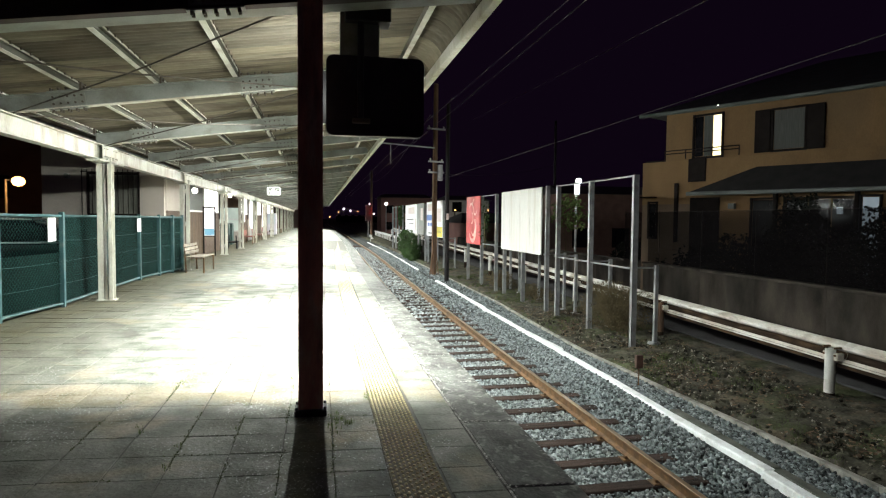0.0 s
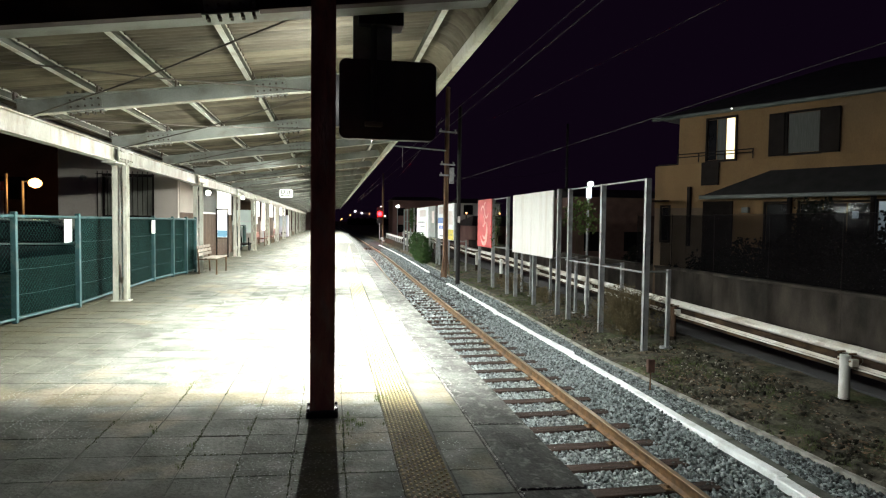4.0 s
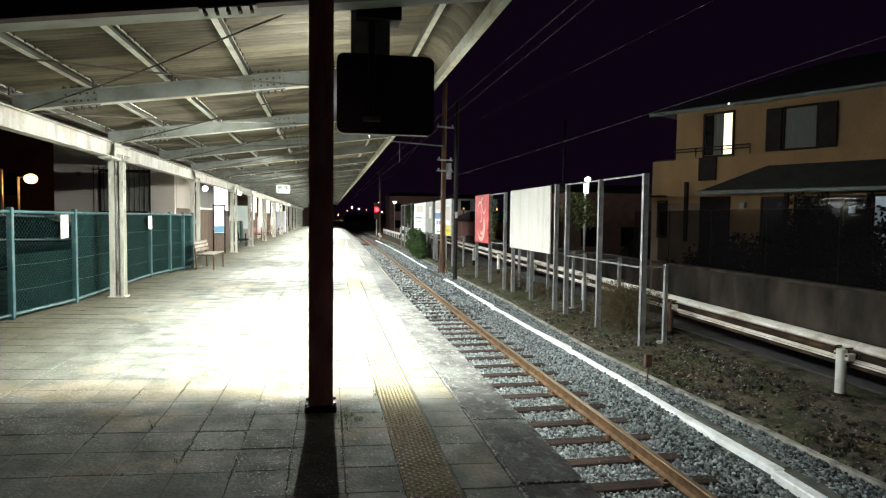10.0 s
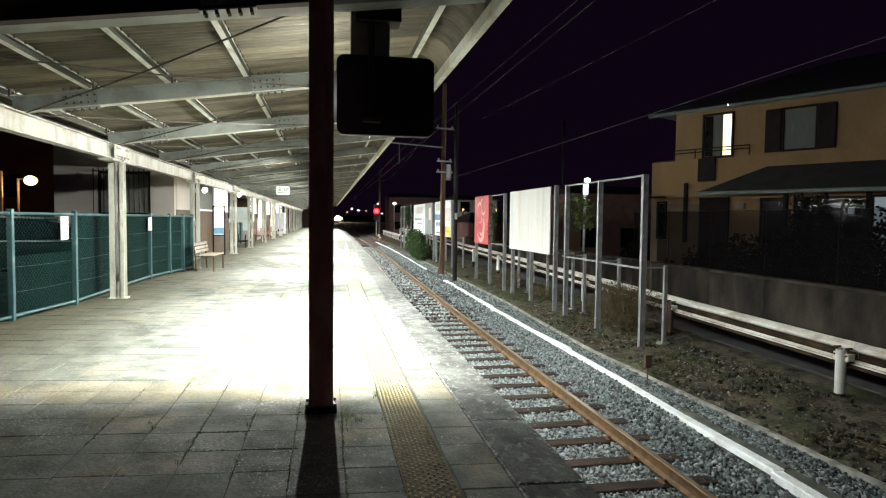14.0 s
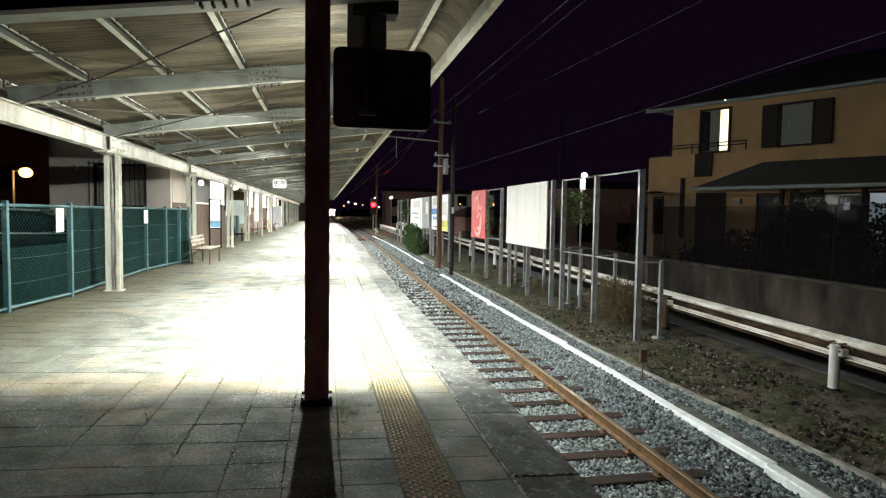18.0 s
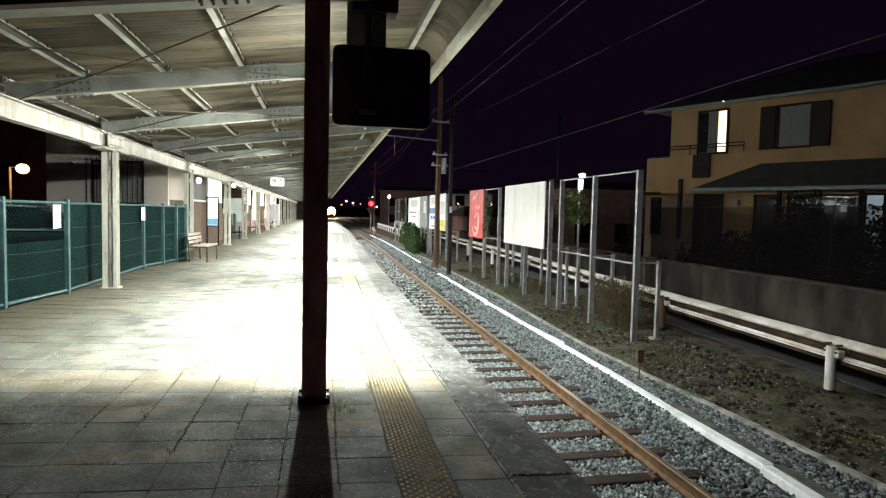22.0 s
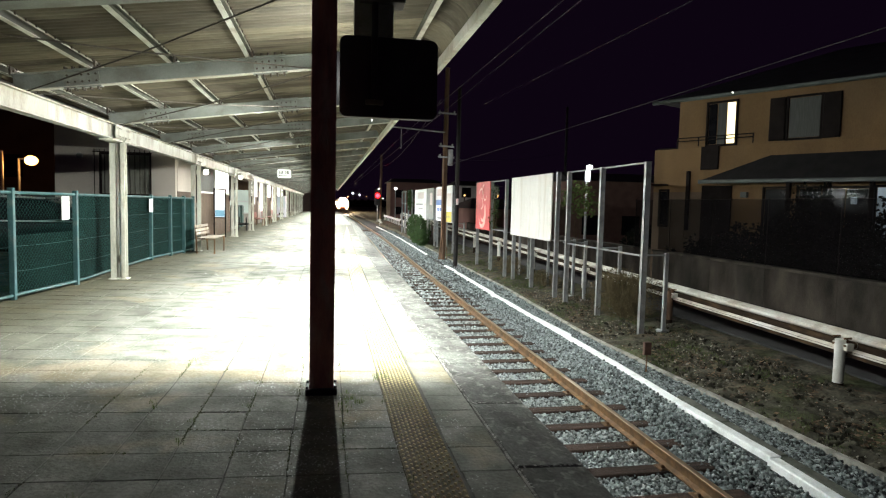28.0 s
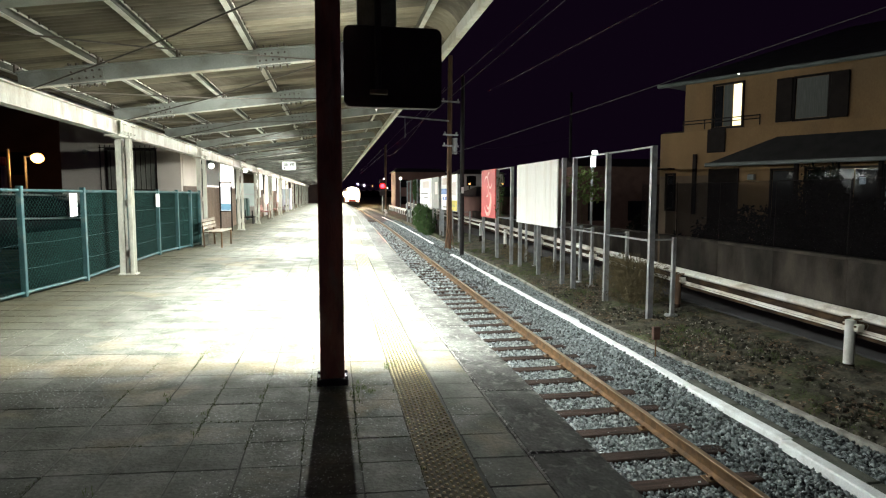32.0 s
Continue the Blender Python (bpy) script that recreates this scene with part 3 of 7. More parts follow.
def build_canopy():
    slope = math.atan(0.135)
    x0, x1 = GIRDER_X - 0.1, 1.42
    length = (x1 - x0) / math.cos(slope)
    beam = h_beam(length, 0.20, 0.10).mesh("beam", STEELGREY)
    # the flange is coloured paler than the web, as if lit from below
    flange = Geo()
    flange.box(0, -0.05, 0, length, 0.05, 0.012)
    flange = flange.mesh("bottom_flange", CREAM)
    splice, bolts = Geo(), Geo()
    for zz, q in ((0.2, 1), (0.0, -1)):
        splice.box(0, -0.045, zz, 0.42, 0.045, zz + q * 0.012)
        for i in range(5):
            for yy in (-0.028, 0.028):
                bolts.tube([(0.04 + i * 0.085, yy, zz + q * 0.012), (0.04 + i * 0.085, yy, zz + q * 0.045)], 0.014, 6)
    splice.box(0.02, -0.016, 0.03, 0.4, 0.016, 0.17)
    for i in range(5):
        for zz in (0.06, 0.14):
            bolts.tube([(0.05 + i * 0.08, -0.016, zz), (0.05 + i * 0.08, -0.035, zz)], 0.013, 6)
    splice, bolts = splice.mesh("splice", STEELGREY), bolts.mesh("bolts", BOLT)
    # the end beam's unlit near side is put into a dark brown colour
    dark_beam, dark_flange, shelf = h_beam(length, 0.20, 0.10).mesh("beam", SHADEBEAM), Geo(), Geo()
    dark_flange.box(0, -0.05, 0, length, 0.05, 0.012)
    dark_flange = dark_flange.mesh("bottom_flange", SHADEBEAM)
    for i, y in enumerate(BEAMS):
        b = part("beam", beam if i else dark_beam, None, canopy, m=pose(x0, y, beam_z(x0) - (0 if i else 0.032), 0, -math.degrees(slope), 0))
        part("bottom_flange", flange if i else dark_flange, None, b, "lower flange coloured paler than the web" if i else "lower flange with shade in its dark brown")
        if not i:
            shelf.box(0.05, 0.052, 0.002, length - 0.1, 0.25, 0.010, 0.002)
            part("stiffener_plate", shelf, STEELGREY, b, "grey plate along the end beam")
        for sx in (0.55, 2.75):
            part("splice", splice, None, b, m=pose(sx, 0, 0))
            if i < 7:
                tagged(part("bolts", bolts, None, b, "dark bolt heads", m=pose(sx, 0, 0)), kind="stuff")
    y_end = BEAMS[-1] + 0.4
    pur, foot = Geo(), Geo()
    foot.box(-0.034, ROOF_Y0 + 0.1, 0, 0.026, y_end, 0.006)
    pur.box(-0.034, ROOF_Y0 + 0.1, 0.09, 0.036, y_end, 0.096)
    pur.box(-0.034, ROOF_Y0 + 0.1, 0.006, -0.028, y_end, 0.09)
    # webs are coloured darker to stand for the shade inside the channel
    pur, foot = pur.mesh("purlin", PURLINSHADE), foot.mesh("purlin_flange", CREAM)
    lip = Geo()
    lip.box(0.028, ROOF_Y0 + 0.1, 0.074, 0.036, y_end, 0.0895)
    lip = lip.mesh("purlin_lip", CREAM)
    for x in PURLINS:
        p = part("purlin", pur, None, canopy, m=pose(x, 0, beam_z(x) + 0.205))
        part("purlin_flange", foot, None, p, "lower flange coloured paler than the web")
        part("purlin_lip", lip, None, p, "pale painted upper lip")
    # hooked bolts that hold the sheets, one every second wave
    hooks = Geo()
    y = ROOF_Y0 + 0.2
    while y < 24:
        hooks.box(0.037, y - 0.008, 0.076, 0.052, y + 0.008, 0.10)
        y += 0.21
    hooks = hooks.mesh("hook_bolts", BOLT)
    for x in PURLINS:
        tagged(part("hook_bolts", hooks, None, canopy, "dark hooked roofing bolts", m=pose(x, 0, beam_z(x) + 0.205)), kind="stuff")
    clip = Geo()
    clip.box(0.005, -0.05, -0.10, 0.03, 0.05, 0.0, 0.004)
    clip.tube([(0.03, 0, -0.05), (0.05, 0, -0.05)], 0.014, 6)
    clip = clip.mesh("purlin_clip", BOLT)
    for y in BEAMS[:12]:
        for x in PURLINS:
            part("purlin_clip", clip, None, canopy, m=pose(x + 0.03, y, beam_z(x) + 0.30))
    gird = Geo()
    gird.box(-0.075, ROOF_Y0, 0, 0.075, y_end, 0.014)
    gird.box(-0.075, ROOF_Y0, 0.24, 0.075, y_end, 0.254)
    gird.box(-0.006, ROOF_Y0, 0.014, 0.006, y_end, 0.24)
    part("girder", gird, CREAM, canopy, m=pose(GIRDER_X, 0, 2.5))
    # corrugated roof: waves run along the platform, the sheet curls down over the track
    prof = [(-4.1, 0), (-2.6, 0), (-1.0, 0), (0.4, 0), (1.12, 0)]
    pts = [(x, beam_z(x) + 0.315) for x, _ in prof]
    cx, cz = pts[-1]
    for i in range(1, 9):
        a = radians(7.7) - radians(78) * i / 8
        cx, cz = cx + 0.062 * math.cos(a), cz + 0.062 * math.sin(a)
        pts.append((cx, cz))
    pitch = 0.105
    ys = np.arange(ROOF_Y0, y_end + 0.3, pitch / 6)
    norms = []
    for i in range(len(pts)):
        (xa, za), (xb, zb) = pts[max(i - 1, 0)], pts[min(i + 1, len(pts) - 1)]
        q = math.hypot(xb - xa, zb - za)
        norms.append(((za - zb) / q, (xb - xa) / q))
    v = np.array([(x + nx * 0.021 * math.sin(2 * math.pi * y / pitch), y, z + nz * 0.021 * math.sin(2 * math.pi * y / pitch)) for y in ys for (x, z), (nx, nz) in zip(pts, norms)])
    n = len(pts)
    # sheets of seven waves, each with its own vertices
    per, vv, f = 42, [], []
    for j0 in range(0, len(ys) - 1, per):
        j1, base = min(j0 + per, len(ys) - 1), len(vv)
        lift = np.array((0, 0, 0.004 * ((j0 // per) % 2)))
        vv += [v[j * n + i] + lift for j in range(j0, j1 + 1) for i in range(n)]
        f += [(base + j * n + i, base + j * n + i + 1, base + (j + 1) * n + i + 1, base + (j + 1) * n + i) for j in range(j1 - j0) for i in range(n - 1)]
    v = np.array(vv)
    part("roof_sheet", rows_mesh("roof_sheet", v, f, ROOF, True), None, canopy)
    fas = Geo()
    fas.box(cx - 0.05, ROOF_Y0, cz - 0.07, cx + 0.03, y_end + 0.3, cz + 0.06, 0.006)
    part("fascia", fas, CREAM, canopy)
    gut = Geo()
    gut.box(-4.22, ROOF_Y0, beam_z(-4.1) + 0.18, -4.08, y_end + 0.3, beam_z(-4.1) + 0.30, 0.01)
    part("gutter", gut, GALV, canopy)
    for i, y in enumerate(BEAMS[:-1]):
        for xa, xb in ((GIRDER_X + 0.05, -0.1), (-0.1, GIRDER_X + 0.05)):
            r = Geo()
            r.tube([(xa, y + 0.06, beam_z(xa) - 0.015), ((xa + xb) / 2, y + 1.65, (beam_z(xa) + beam_z(xb)) / 2 - 0.05), (xb, y + 3.24, beam_z(xb) - 0.015)], 0.009, 6)
            part("brace_rod", r, ROD, canopy)
    # outer posts, two channels with a gap
    post = Geo()
    for s, u in ((-1, 0.012), (1, 0.042)):
        post.box(s * u, -0.075, 0, s * (u + 0.012), 0.075, 2.46)
        post.box(s * u, -0.075, 0, s * 0.118, -0.063, 2.46)
        post.box(s * u, 0.063, 0, s * 0.118, 0.075, 2.46)
    for z in (0.3, 1.2, 2.1):
        post.box(-0.02, 0.02, z, 0.05, 0.03, z + 0.12)
    post.box(-0.15, -0.11, 0, 0.15, 0.11, 0.02)
    post.box(-0.16, -0.16, 2.36, 0.16, 0.16, 2.39)
    post = post.mesh("post", mat("post paint", (0.58, 0.58, 0.50), (0.44, 0.43, 0.36), 4, 0.55, bump=0.2, stain=(0.2, 0.14, 0.08), stain_scale=7, stain_amount=0.45, stretch=(1, 1, 0.4)))
    cover, ledge = Geo(), Geo()
    cover.box(0.076, -0.38, 0.02, 0.092, 0.38, 0.235, 0.004)
    for i in range(4):
        for z in (0.06, 0.19):
            for e in (-1, 1):
                cover.tube([(0.09, e * (0.14 + 0.06 * i), z), (0.112, e * (0.14 + 0.06 * i), z)], 0.013, 6)
    ledge.box(-0.1, -0.62, -0.035, 0.12, 0.62, -0.003, 0.004)
    cover, ledge = cover.mesh("cover_plate", CREAM), ledge.mesh("ledge_plate", CREAM)
    for y in POSTS:
        part("cover_plate", cover, None, canopy, "bolted cover plate on the girder", m=pose(GIRDER_X, y, 2.5))
        part("ledge_plate", ledge, None, canopy, m=pose(GIRDER_X, y, 2.5))
        part("post", post, None, canopy, m=pose(GIRDER_X, y, floor_z(GIRDER_X)))
    col = Geo()
    col.box(-0.095, -0.075, 0, 0.095, -0.063, 3.3)
    col.box(-0.095, 0.063, 0, 0.095, 0.075, 3.3)
    col.box(-0.012, -0.063, 0, 0.012, 0.063, 3.3)
    col.box(-0.095, -0.063, 0.0, -0.083, 0.063, 3.3)
    col.box(0.083, -0.063, 0.0, 0.095, 0.063, 3.3)
    col = col.mesh("column", COLUMN)
    base = Geo()
    base.box(-0.125, -0.105, 0, 0.125, 0.105, 0.055, 0.008)
    for bx in (-0.11, 0.11):
        for by in (-0.085, 0.085):
            base.tube([(bx, by, 0.05), (bx, by, 0.075)], 0.012, 6)
    base = base.mesh("base_plate", BLACK)
    for i in range(14):
        c = part("column", col, None, canopy, "rust-brown painted steel column", m=pose(-0.045, 5.02 + 6.6 * i, 0))
        part("base_plate", base, None, c, "dark bolted base plate")


build_canopy()


# ---- lamps under the canopy ----
def build_lamps():
    # an unseen lamp; its added plate cuts the light straight across the platform
    t = thing("floodlight", pose(0.27, 6.23, 2.86), "grey lamp placed unseen behind the dark panel", "lamp", "floodlights")
    g = Geo()
    g.box(-0.16, -0.102, 0.005, 0.16, 0.105, 0.09, 0.01)
    part("housing", g, STEELGREY, t)
    g = Geo()
    g.box(-0.14, -0.095, 0.0, 0.14, 0.1, 0.004)
    part("lens", g, SIGNWHITE, t, "glowing white lens")
    g = Geo()
    g.box(-0.37, -0.118, -0.395, 0.76, -0.108, 0.10, 0.002)
    part("visor", g, BLACK, t, "added dark plate that cuts off the light")
    # a second added plate keeps the light off the track side
    g = Geo()
    g.box(0.172, -0.107, -0.46, 0.18, 0.57, 0.10, 0.002)
    part("side_visor", g, BLACK, t, "added dark plate that shades the track side")
    g = Geo()
    g.tube([(0, 0, 0.09), (0, 0, 0.46)], 0.012, 6)
    part("hanger", g, ROD, t)
    lamp("AREA", "floodlight_beam", look(Vector((0.27, 6.23, 2.845)), (0.19, 6.93, 0.0)), FLOOD_POWER, (0.95, 1.0, 0.95), 0.28, 0.19, 176)
    # a lamp added behind the panel to brighten track, bank and boards
    eye, aim = Vector((0.76, 5.66, 2.80)), (4.6, 8.3, -0.9)
    m = look(eye, aim)
    t = thing("floodlight", m, "added unseen floodlight that brightens track and bank", "lamp", "floodlights")
    g = Geo()
    g.box(-0.095, -0.125, 0.01, 0.095, 0.125, 0.07, 0.01)
    part("housing", g, STEELGREY, t)
    g = Geo()
    g.box(-0.08, -0.11, 0.003, 0.08, 0.11, 0.009)
    part("lens", g, SIGNWHITE, t, "glowing white lens")
    g = Geo()
    g.tube([(0, 0, 0.05), m.inverted() @ Vector((0.76, 5.46, 2.84))], 0.012, 6)
    part("bracket", g, ROD, t)
    lamp("AREA", "track_fill", look(eye + (Vector(aim) - eye).normalized() * 0.02, aim), TRACK_POWER, (0.95, 1.0, 0.95), 0.16, 0.22, 148)
    # an added fill lamp without a fixture brightens girder, beams and roof
    lamp("AREA", "girder_fill", look(Vector((0.2, 5.78, 2.74)), (-3.5, 9.2, 3.2)), GIRDER_FILL_POWER, (0.95, 1.0, 0.95), 0.3, 0.1, 180)
    # a short unseen batten, added behind the column to light only the roof sheets
    t = thing("fluorescent_lamp", pose(-0.055, 6.7, 2.62), "short unseen batten added behind the column to light the roof", "lamp")
    g = Geo()
    g.box(-0.045, -0.35, 0.0, 0.045, 0.35, 0.03, 0.006)
    part("batten", g, STEELGREY, t)
    g = Geo()
    g.tube([(0, -0.32, 0.05), (0, 0.32, 0.05)], 0.013, 8)
    part("tube", g, SIGNWHITE, t, "glowing tube")
    for y in (-0.3, 0.3):
        g = Geo()
        g.tube([(0.04, y, 0.02), (0.04, y, 0.73)], 0.006, 6)
        part("hanger", g, ROD, t)
    lamp("AREA", "roof_fill", look(Vector((-0.055, 6.7, 2.69)), (-0.12, 6.95, 3.4)), UP_POWER, (0.95, 1.0, 0.93), 0.05, 0.6, 180)
    TUBE_Z = 2.83
    tube = thing("fluorescent_lamp", pose(-0.03, 10.4, TUBE_Z), "fluorescent batten lamp hung below the canopy beams", "lamp", "canopy lamps")
    g = Geo()
    g.box(-0.12, -0.66, 0.03, 0.12, 0.66, 0.045, 0.004)
    g.box(-0.05, -0.62, 0.045, 0.05, 0.62, 0.10, 0.008)
    part("batten", g, WHITE, tube)
    g = Geo()
    g.tube([(0, -0.59, 0), (0, 0.59, 0)], 0.014, 8)
    part("tube", g, TUBE, tube, "glowing tube")
    for y in (-0.4, 0.4):
        g = Geo()
        g.tube([(0, y, 0.1), (0, y, 0.6)], 0.008, 6)
        part("hanger", g, ROD, tube)
    for i in range(13):
        y = 10.4 + 6.6 * i
        if i:
            copy_thing(tube, pose(-0.03, y, TUBE_Z))
        if i < 12:
            lamp("AREA", "tube_light", pose(-0.03, y, TUBE_Z - 0.03), TUBE_POWER * (2.0 if i < 1 else 2.2 if i < 3 else 2.6), (0.95, 1.0, 0.96), 0.06, 1.2, 172)


build_lamps()


# ---- hanging panel ----
def build_panel():
    t = thing("display_panel", pose(0.495, 5.42, 2.26), "dark rounded panel seen from behind on a hanging bracket", "panel")
    w, h, r, d = 0.415, 0.67, 0.06, 0.05
    ring = []
    for cx, cz, a0 in ((w - r, h - r, 0), (-w + r, h - r, 90), (-w + r, r, 180), (w - r, r, 270)):
        for i in range(6):
            a = radians(a0 + 18 * i)
            ring.append((cx + r * math.cos(a), cz + r * math.sin(a)))
    g = Geo()
    g.sweep(ring, [(0, -d, 0), (0, d, 0)])
    part("panel", g, PANELBACK, t, smooth=True)
    g = Geo()
    g.tube([(-0.13, -0.085, 0.14), (-0.13, -0.085, 1.02)], 0.028, 10)
    part("bracket_pipe", g, BLACK, t, smooth=True)
    g = Geo()
    g.box(-0.2, -0.11, 0.10, -0.05, -0.05, 0.14, 0.005)
    part("bracket_foot", g, BOLT, t)
    g = Geo()
    g.box(-0.30, -0.04, 0.67, 0.03, 0.02, 1.06, 0.006)
    part("back_plate", g, STEELGREY, t)
    g = Geo()
    g.box(-0.26, -0.14, 0.94, 0.12, 0.08, 1.06, 0.006)
    part("clamp", g, BLACK, t)


build_panel()


# ---- track ----
track = thing("railway_track", pose(0, 0, 0), "rusty single railway track on dark wooden sleepers", "railway track", kind="structure")


def build_track():
    prof = [(-0.061, 0), (0.061, 0), (0.061, 0.012), (0.012, 0.03), (0.009, 0.10), (0.032, 0.115), (0.032, 0.134), (-0.032, 0.134), (-0.032, 0.115), (-0.009, 0.10), (-0.012, 0.03), (-0.061, 0.012)]
    top = [(-0.029, 0.1335), (0.029, 0.1335), (0.026, 0.140), (-0.026, 0.140)]
    ys = arc(-14, 60, 2) + arc(64, 420, 6)
    for s in (-1, 1):
        path = [(TRACK_X + s * (GAUGE / 2 + 0.033) + bend(y), y, HEAD - 0.14) for y in ys]
        g = Geo()
        g.sweep(prof, path)
        r = part("rail", g, RUST, track)
        g = Geo()
        g.sweep(top, path)
        part("rail_head", g, SHINE, r, "worn shiny rail head")
    tie = Geo()
    tie.box(-1.05, -0.10, -0.14, 1.05, 0.10, 0, 0.012)
    tie = tie.mesh("sleeper", TIE)
    plate = Geo()
    for s in (-1, 1):
        c = s * (GAUGE / 2 + 0.033)
        plate.box(c - 0.13, -0.07, 0, c + 0.13, 0.07, 0.014, 0.003)
        for e in (-1, 1):
            plate.box(c + e * 0.085 - 0.014, -0.014 + e * 0.03, 0.014, c + e * 0.085 + 0.014, 0.014 + e * 0.03, 0.05, 0.004)
            plate.box(c + e * 0.075 - 0.02, -0.03, 0.014, c + e * 0.075 + 0.02, 0.03, 0.03, 0.004)
    plate = plate.mesh("tie_plate", RUST)
    for i in range(-24, 95):
        y = 2.5 + 0.635 * i
        jx, jr = random.uniform(-0.05, 0.05), random.uniform(-1.2, 1.2)
        s = part("sleeper", tie, None, track, m=pose(TRACK_X + bend(y) + jx, y, HEAD - 0.155, 0, 0, jr))
        if 0 <= i < 40:
            part("tie_plate", plate, None, s, m=pose(-jx, 0, 0, 0, 0, -jr))


build_track()


def stones(name, count, x0, x1, y0, y1, size, height, material, label):
    """Broken stones strewn over a strip: rough icosahedra, joined."""
    rng = np.random.default_rng(7)
    p = (1 + 5 ** 0.5) / 2
    base = np.array([(-1, p, 0), (1, p, 0), (-1, -p, 0), (1, -p, 0), (0, -1, p), (0, 1, p), (0, -1, -p), (0, 1, -p), (p, 0, -1), (p, 0, 1), (-p, 0, -1), (-p, 0, 1)]) / 1.9
    tri = np.array([(0, 11, 5), (0, 5, 1), (0, 1, 7), (0, 7, 10), (0, 10, 11), (1, 5, 9), (5, 11, 4), (11, 10, 2), (10, 7, 6), (7, 1, 8), (3, 9, 4), (3, 4, 2), (3, 2, 6), (3, 6, 8), (3, 8, 9), (4, 9, 5), (2, 4, 11), (6, 2, 10), (8, 6, 7), (9, 8, 1)])
    a, b, c = rng.uniform(0, 2 * np.pi, (3, count))
    ca, sa, cb, sb = np.cos(a), np.sin(a), np.cos(b), np.sin(b)
    rot = np.empty((count, 3, 3))
    rot[:, 0] = np.stack([ca * cb, -sa, ca * sb], 1)
    rot[:, 1] = np.stack([sa * cb, ca, sa * sb], 1)
    rot[:, 2] = np.stack([-sb, 0 * sb, cb], 1)
    shape = base[None] * rng.uniform(0.55, 1.15, (count, 12, 1)) * rng.uniform(0.6, 1.0, (count, 1, 3))
    shape = shape * (size * rng.uniform(0.55, 1.25, count))[:, None, None]
    v = np.einsum("nij,nkj->nki", rot, shape)
    y = rng.uniform(y0, y1, count)
    x = rng.uniform(x0, x1, count)
    if x0 < 4.4 < x1:
        # up to the kerb, and none on the trough
        far = np.array([kerb_x(t) - bend(t) - 0.04 for t in y])
        x = x0 + (x - x0) / (x1 - x0) * (far - x0)
        mid = np.array([trough_x(t) - bend(t) for t in y])
        x = np.where(abs(x - mid) < 0.09, x + np.where(x < mid, -0.12, 0.12), x)
        x = np.where((x > mid) & (x < mid + 0.25) & (y < 7.4), mid + 0.25 + (x - mid) * 0.5, x)
    z = np.array([height(xx, yy) for xx, yy in zip(x, y)]) + rng.uniform(-0.5, 0.45, count) * size
    x = x + np.array([bend(t) for t in y])
    v += np.stack([x, y, z], 1)[:, None]
    f = (tri[None] + 12 * np.arange(count)[:, None, None]).reshape(-1, 3)
    ob = new(name, rows_mesh(name, v.reshape(-1, 3), f, material))
    return tagged(ob, label, "gravel", kind="stuff")


def bed_z(x, y):
    d = abs(x - TRACK_X)
    if x > TRACK_X + 1.0:
        return HEAD - 0.185 + 0.185 * min(1, (d - 1.0) / 0.5)
    return HEAD - (0.185 if d < 1.1 else 0.24)


def build_ballast():
    xs = [1.45, 1.7, 1.9, 2.8, 3.45, 3.85, 4.1, 4.36, 4.6, 5.05, 5.4]
    ys = arc(-14, 60, 1) + arc(64, 420, 6)
    v = [(x + bend(y), y, bed_z(x, y) - 0.025) for y in ys for x in xs]
    n = len(xs)
    f = [(j * n + i, j * n + i + 1, (j + 1) * n + i + 1, (j + 1) * n + i) for j in range(len(ys) - 1) for i in range(n - 1)]
    tagged(new("ballast_bed", rows_mesh("ballast_bed", v, f, BED)), "grey ballast bed under the track", "ballast", kind="structure")
    stones("ballast_stones", 38000, 1.62, 3.5, 4.0, 16, 0.025, bed_z, STONE, "coarse pale grey broken ballast stones between the sleepers")
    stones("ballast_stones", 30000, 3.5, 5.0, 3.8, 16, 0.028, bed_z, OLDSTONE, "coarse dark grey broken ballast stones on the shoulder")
    stones("ballast_stones", 14000, 1.62, 3.5, 16, 58, 0.05, bed_z, STONE, "coarse pale grey ballast stones further along the track")
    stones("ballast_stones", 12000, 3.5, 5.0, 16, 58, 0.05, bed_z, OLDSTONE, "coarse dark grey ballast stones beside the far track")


build_ballast()


TROUGH = mat("white painted concrete", (0.86, 0.89, 0.89), (0.74, 0.77, 0.77), 5, 0.7, bump=0.3, stain=(0.42, 0.42, 0.38), stain_scale=6, stain_amount=0.35)
TROUGHSIDE = mat("dark trough concrete", (0.10, 0.105, 0.085), (0.05, 0.056, 0.042), 5, 0.9, bump=0.6, stain=(0.03, 0.036, 0.024), stain_scale=4, stain_amount=0.6)
KERB = mat("kerb concrete", (0.36, 0.35, 0.31), (0.18, 0.175, 0.15), 5, 0.9, bump=0.7, stain=(0.055, 0.055, 0.042), stain_scale=4, stain_amount=0.7)


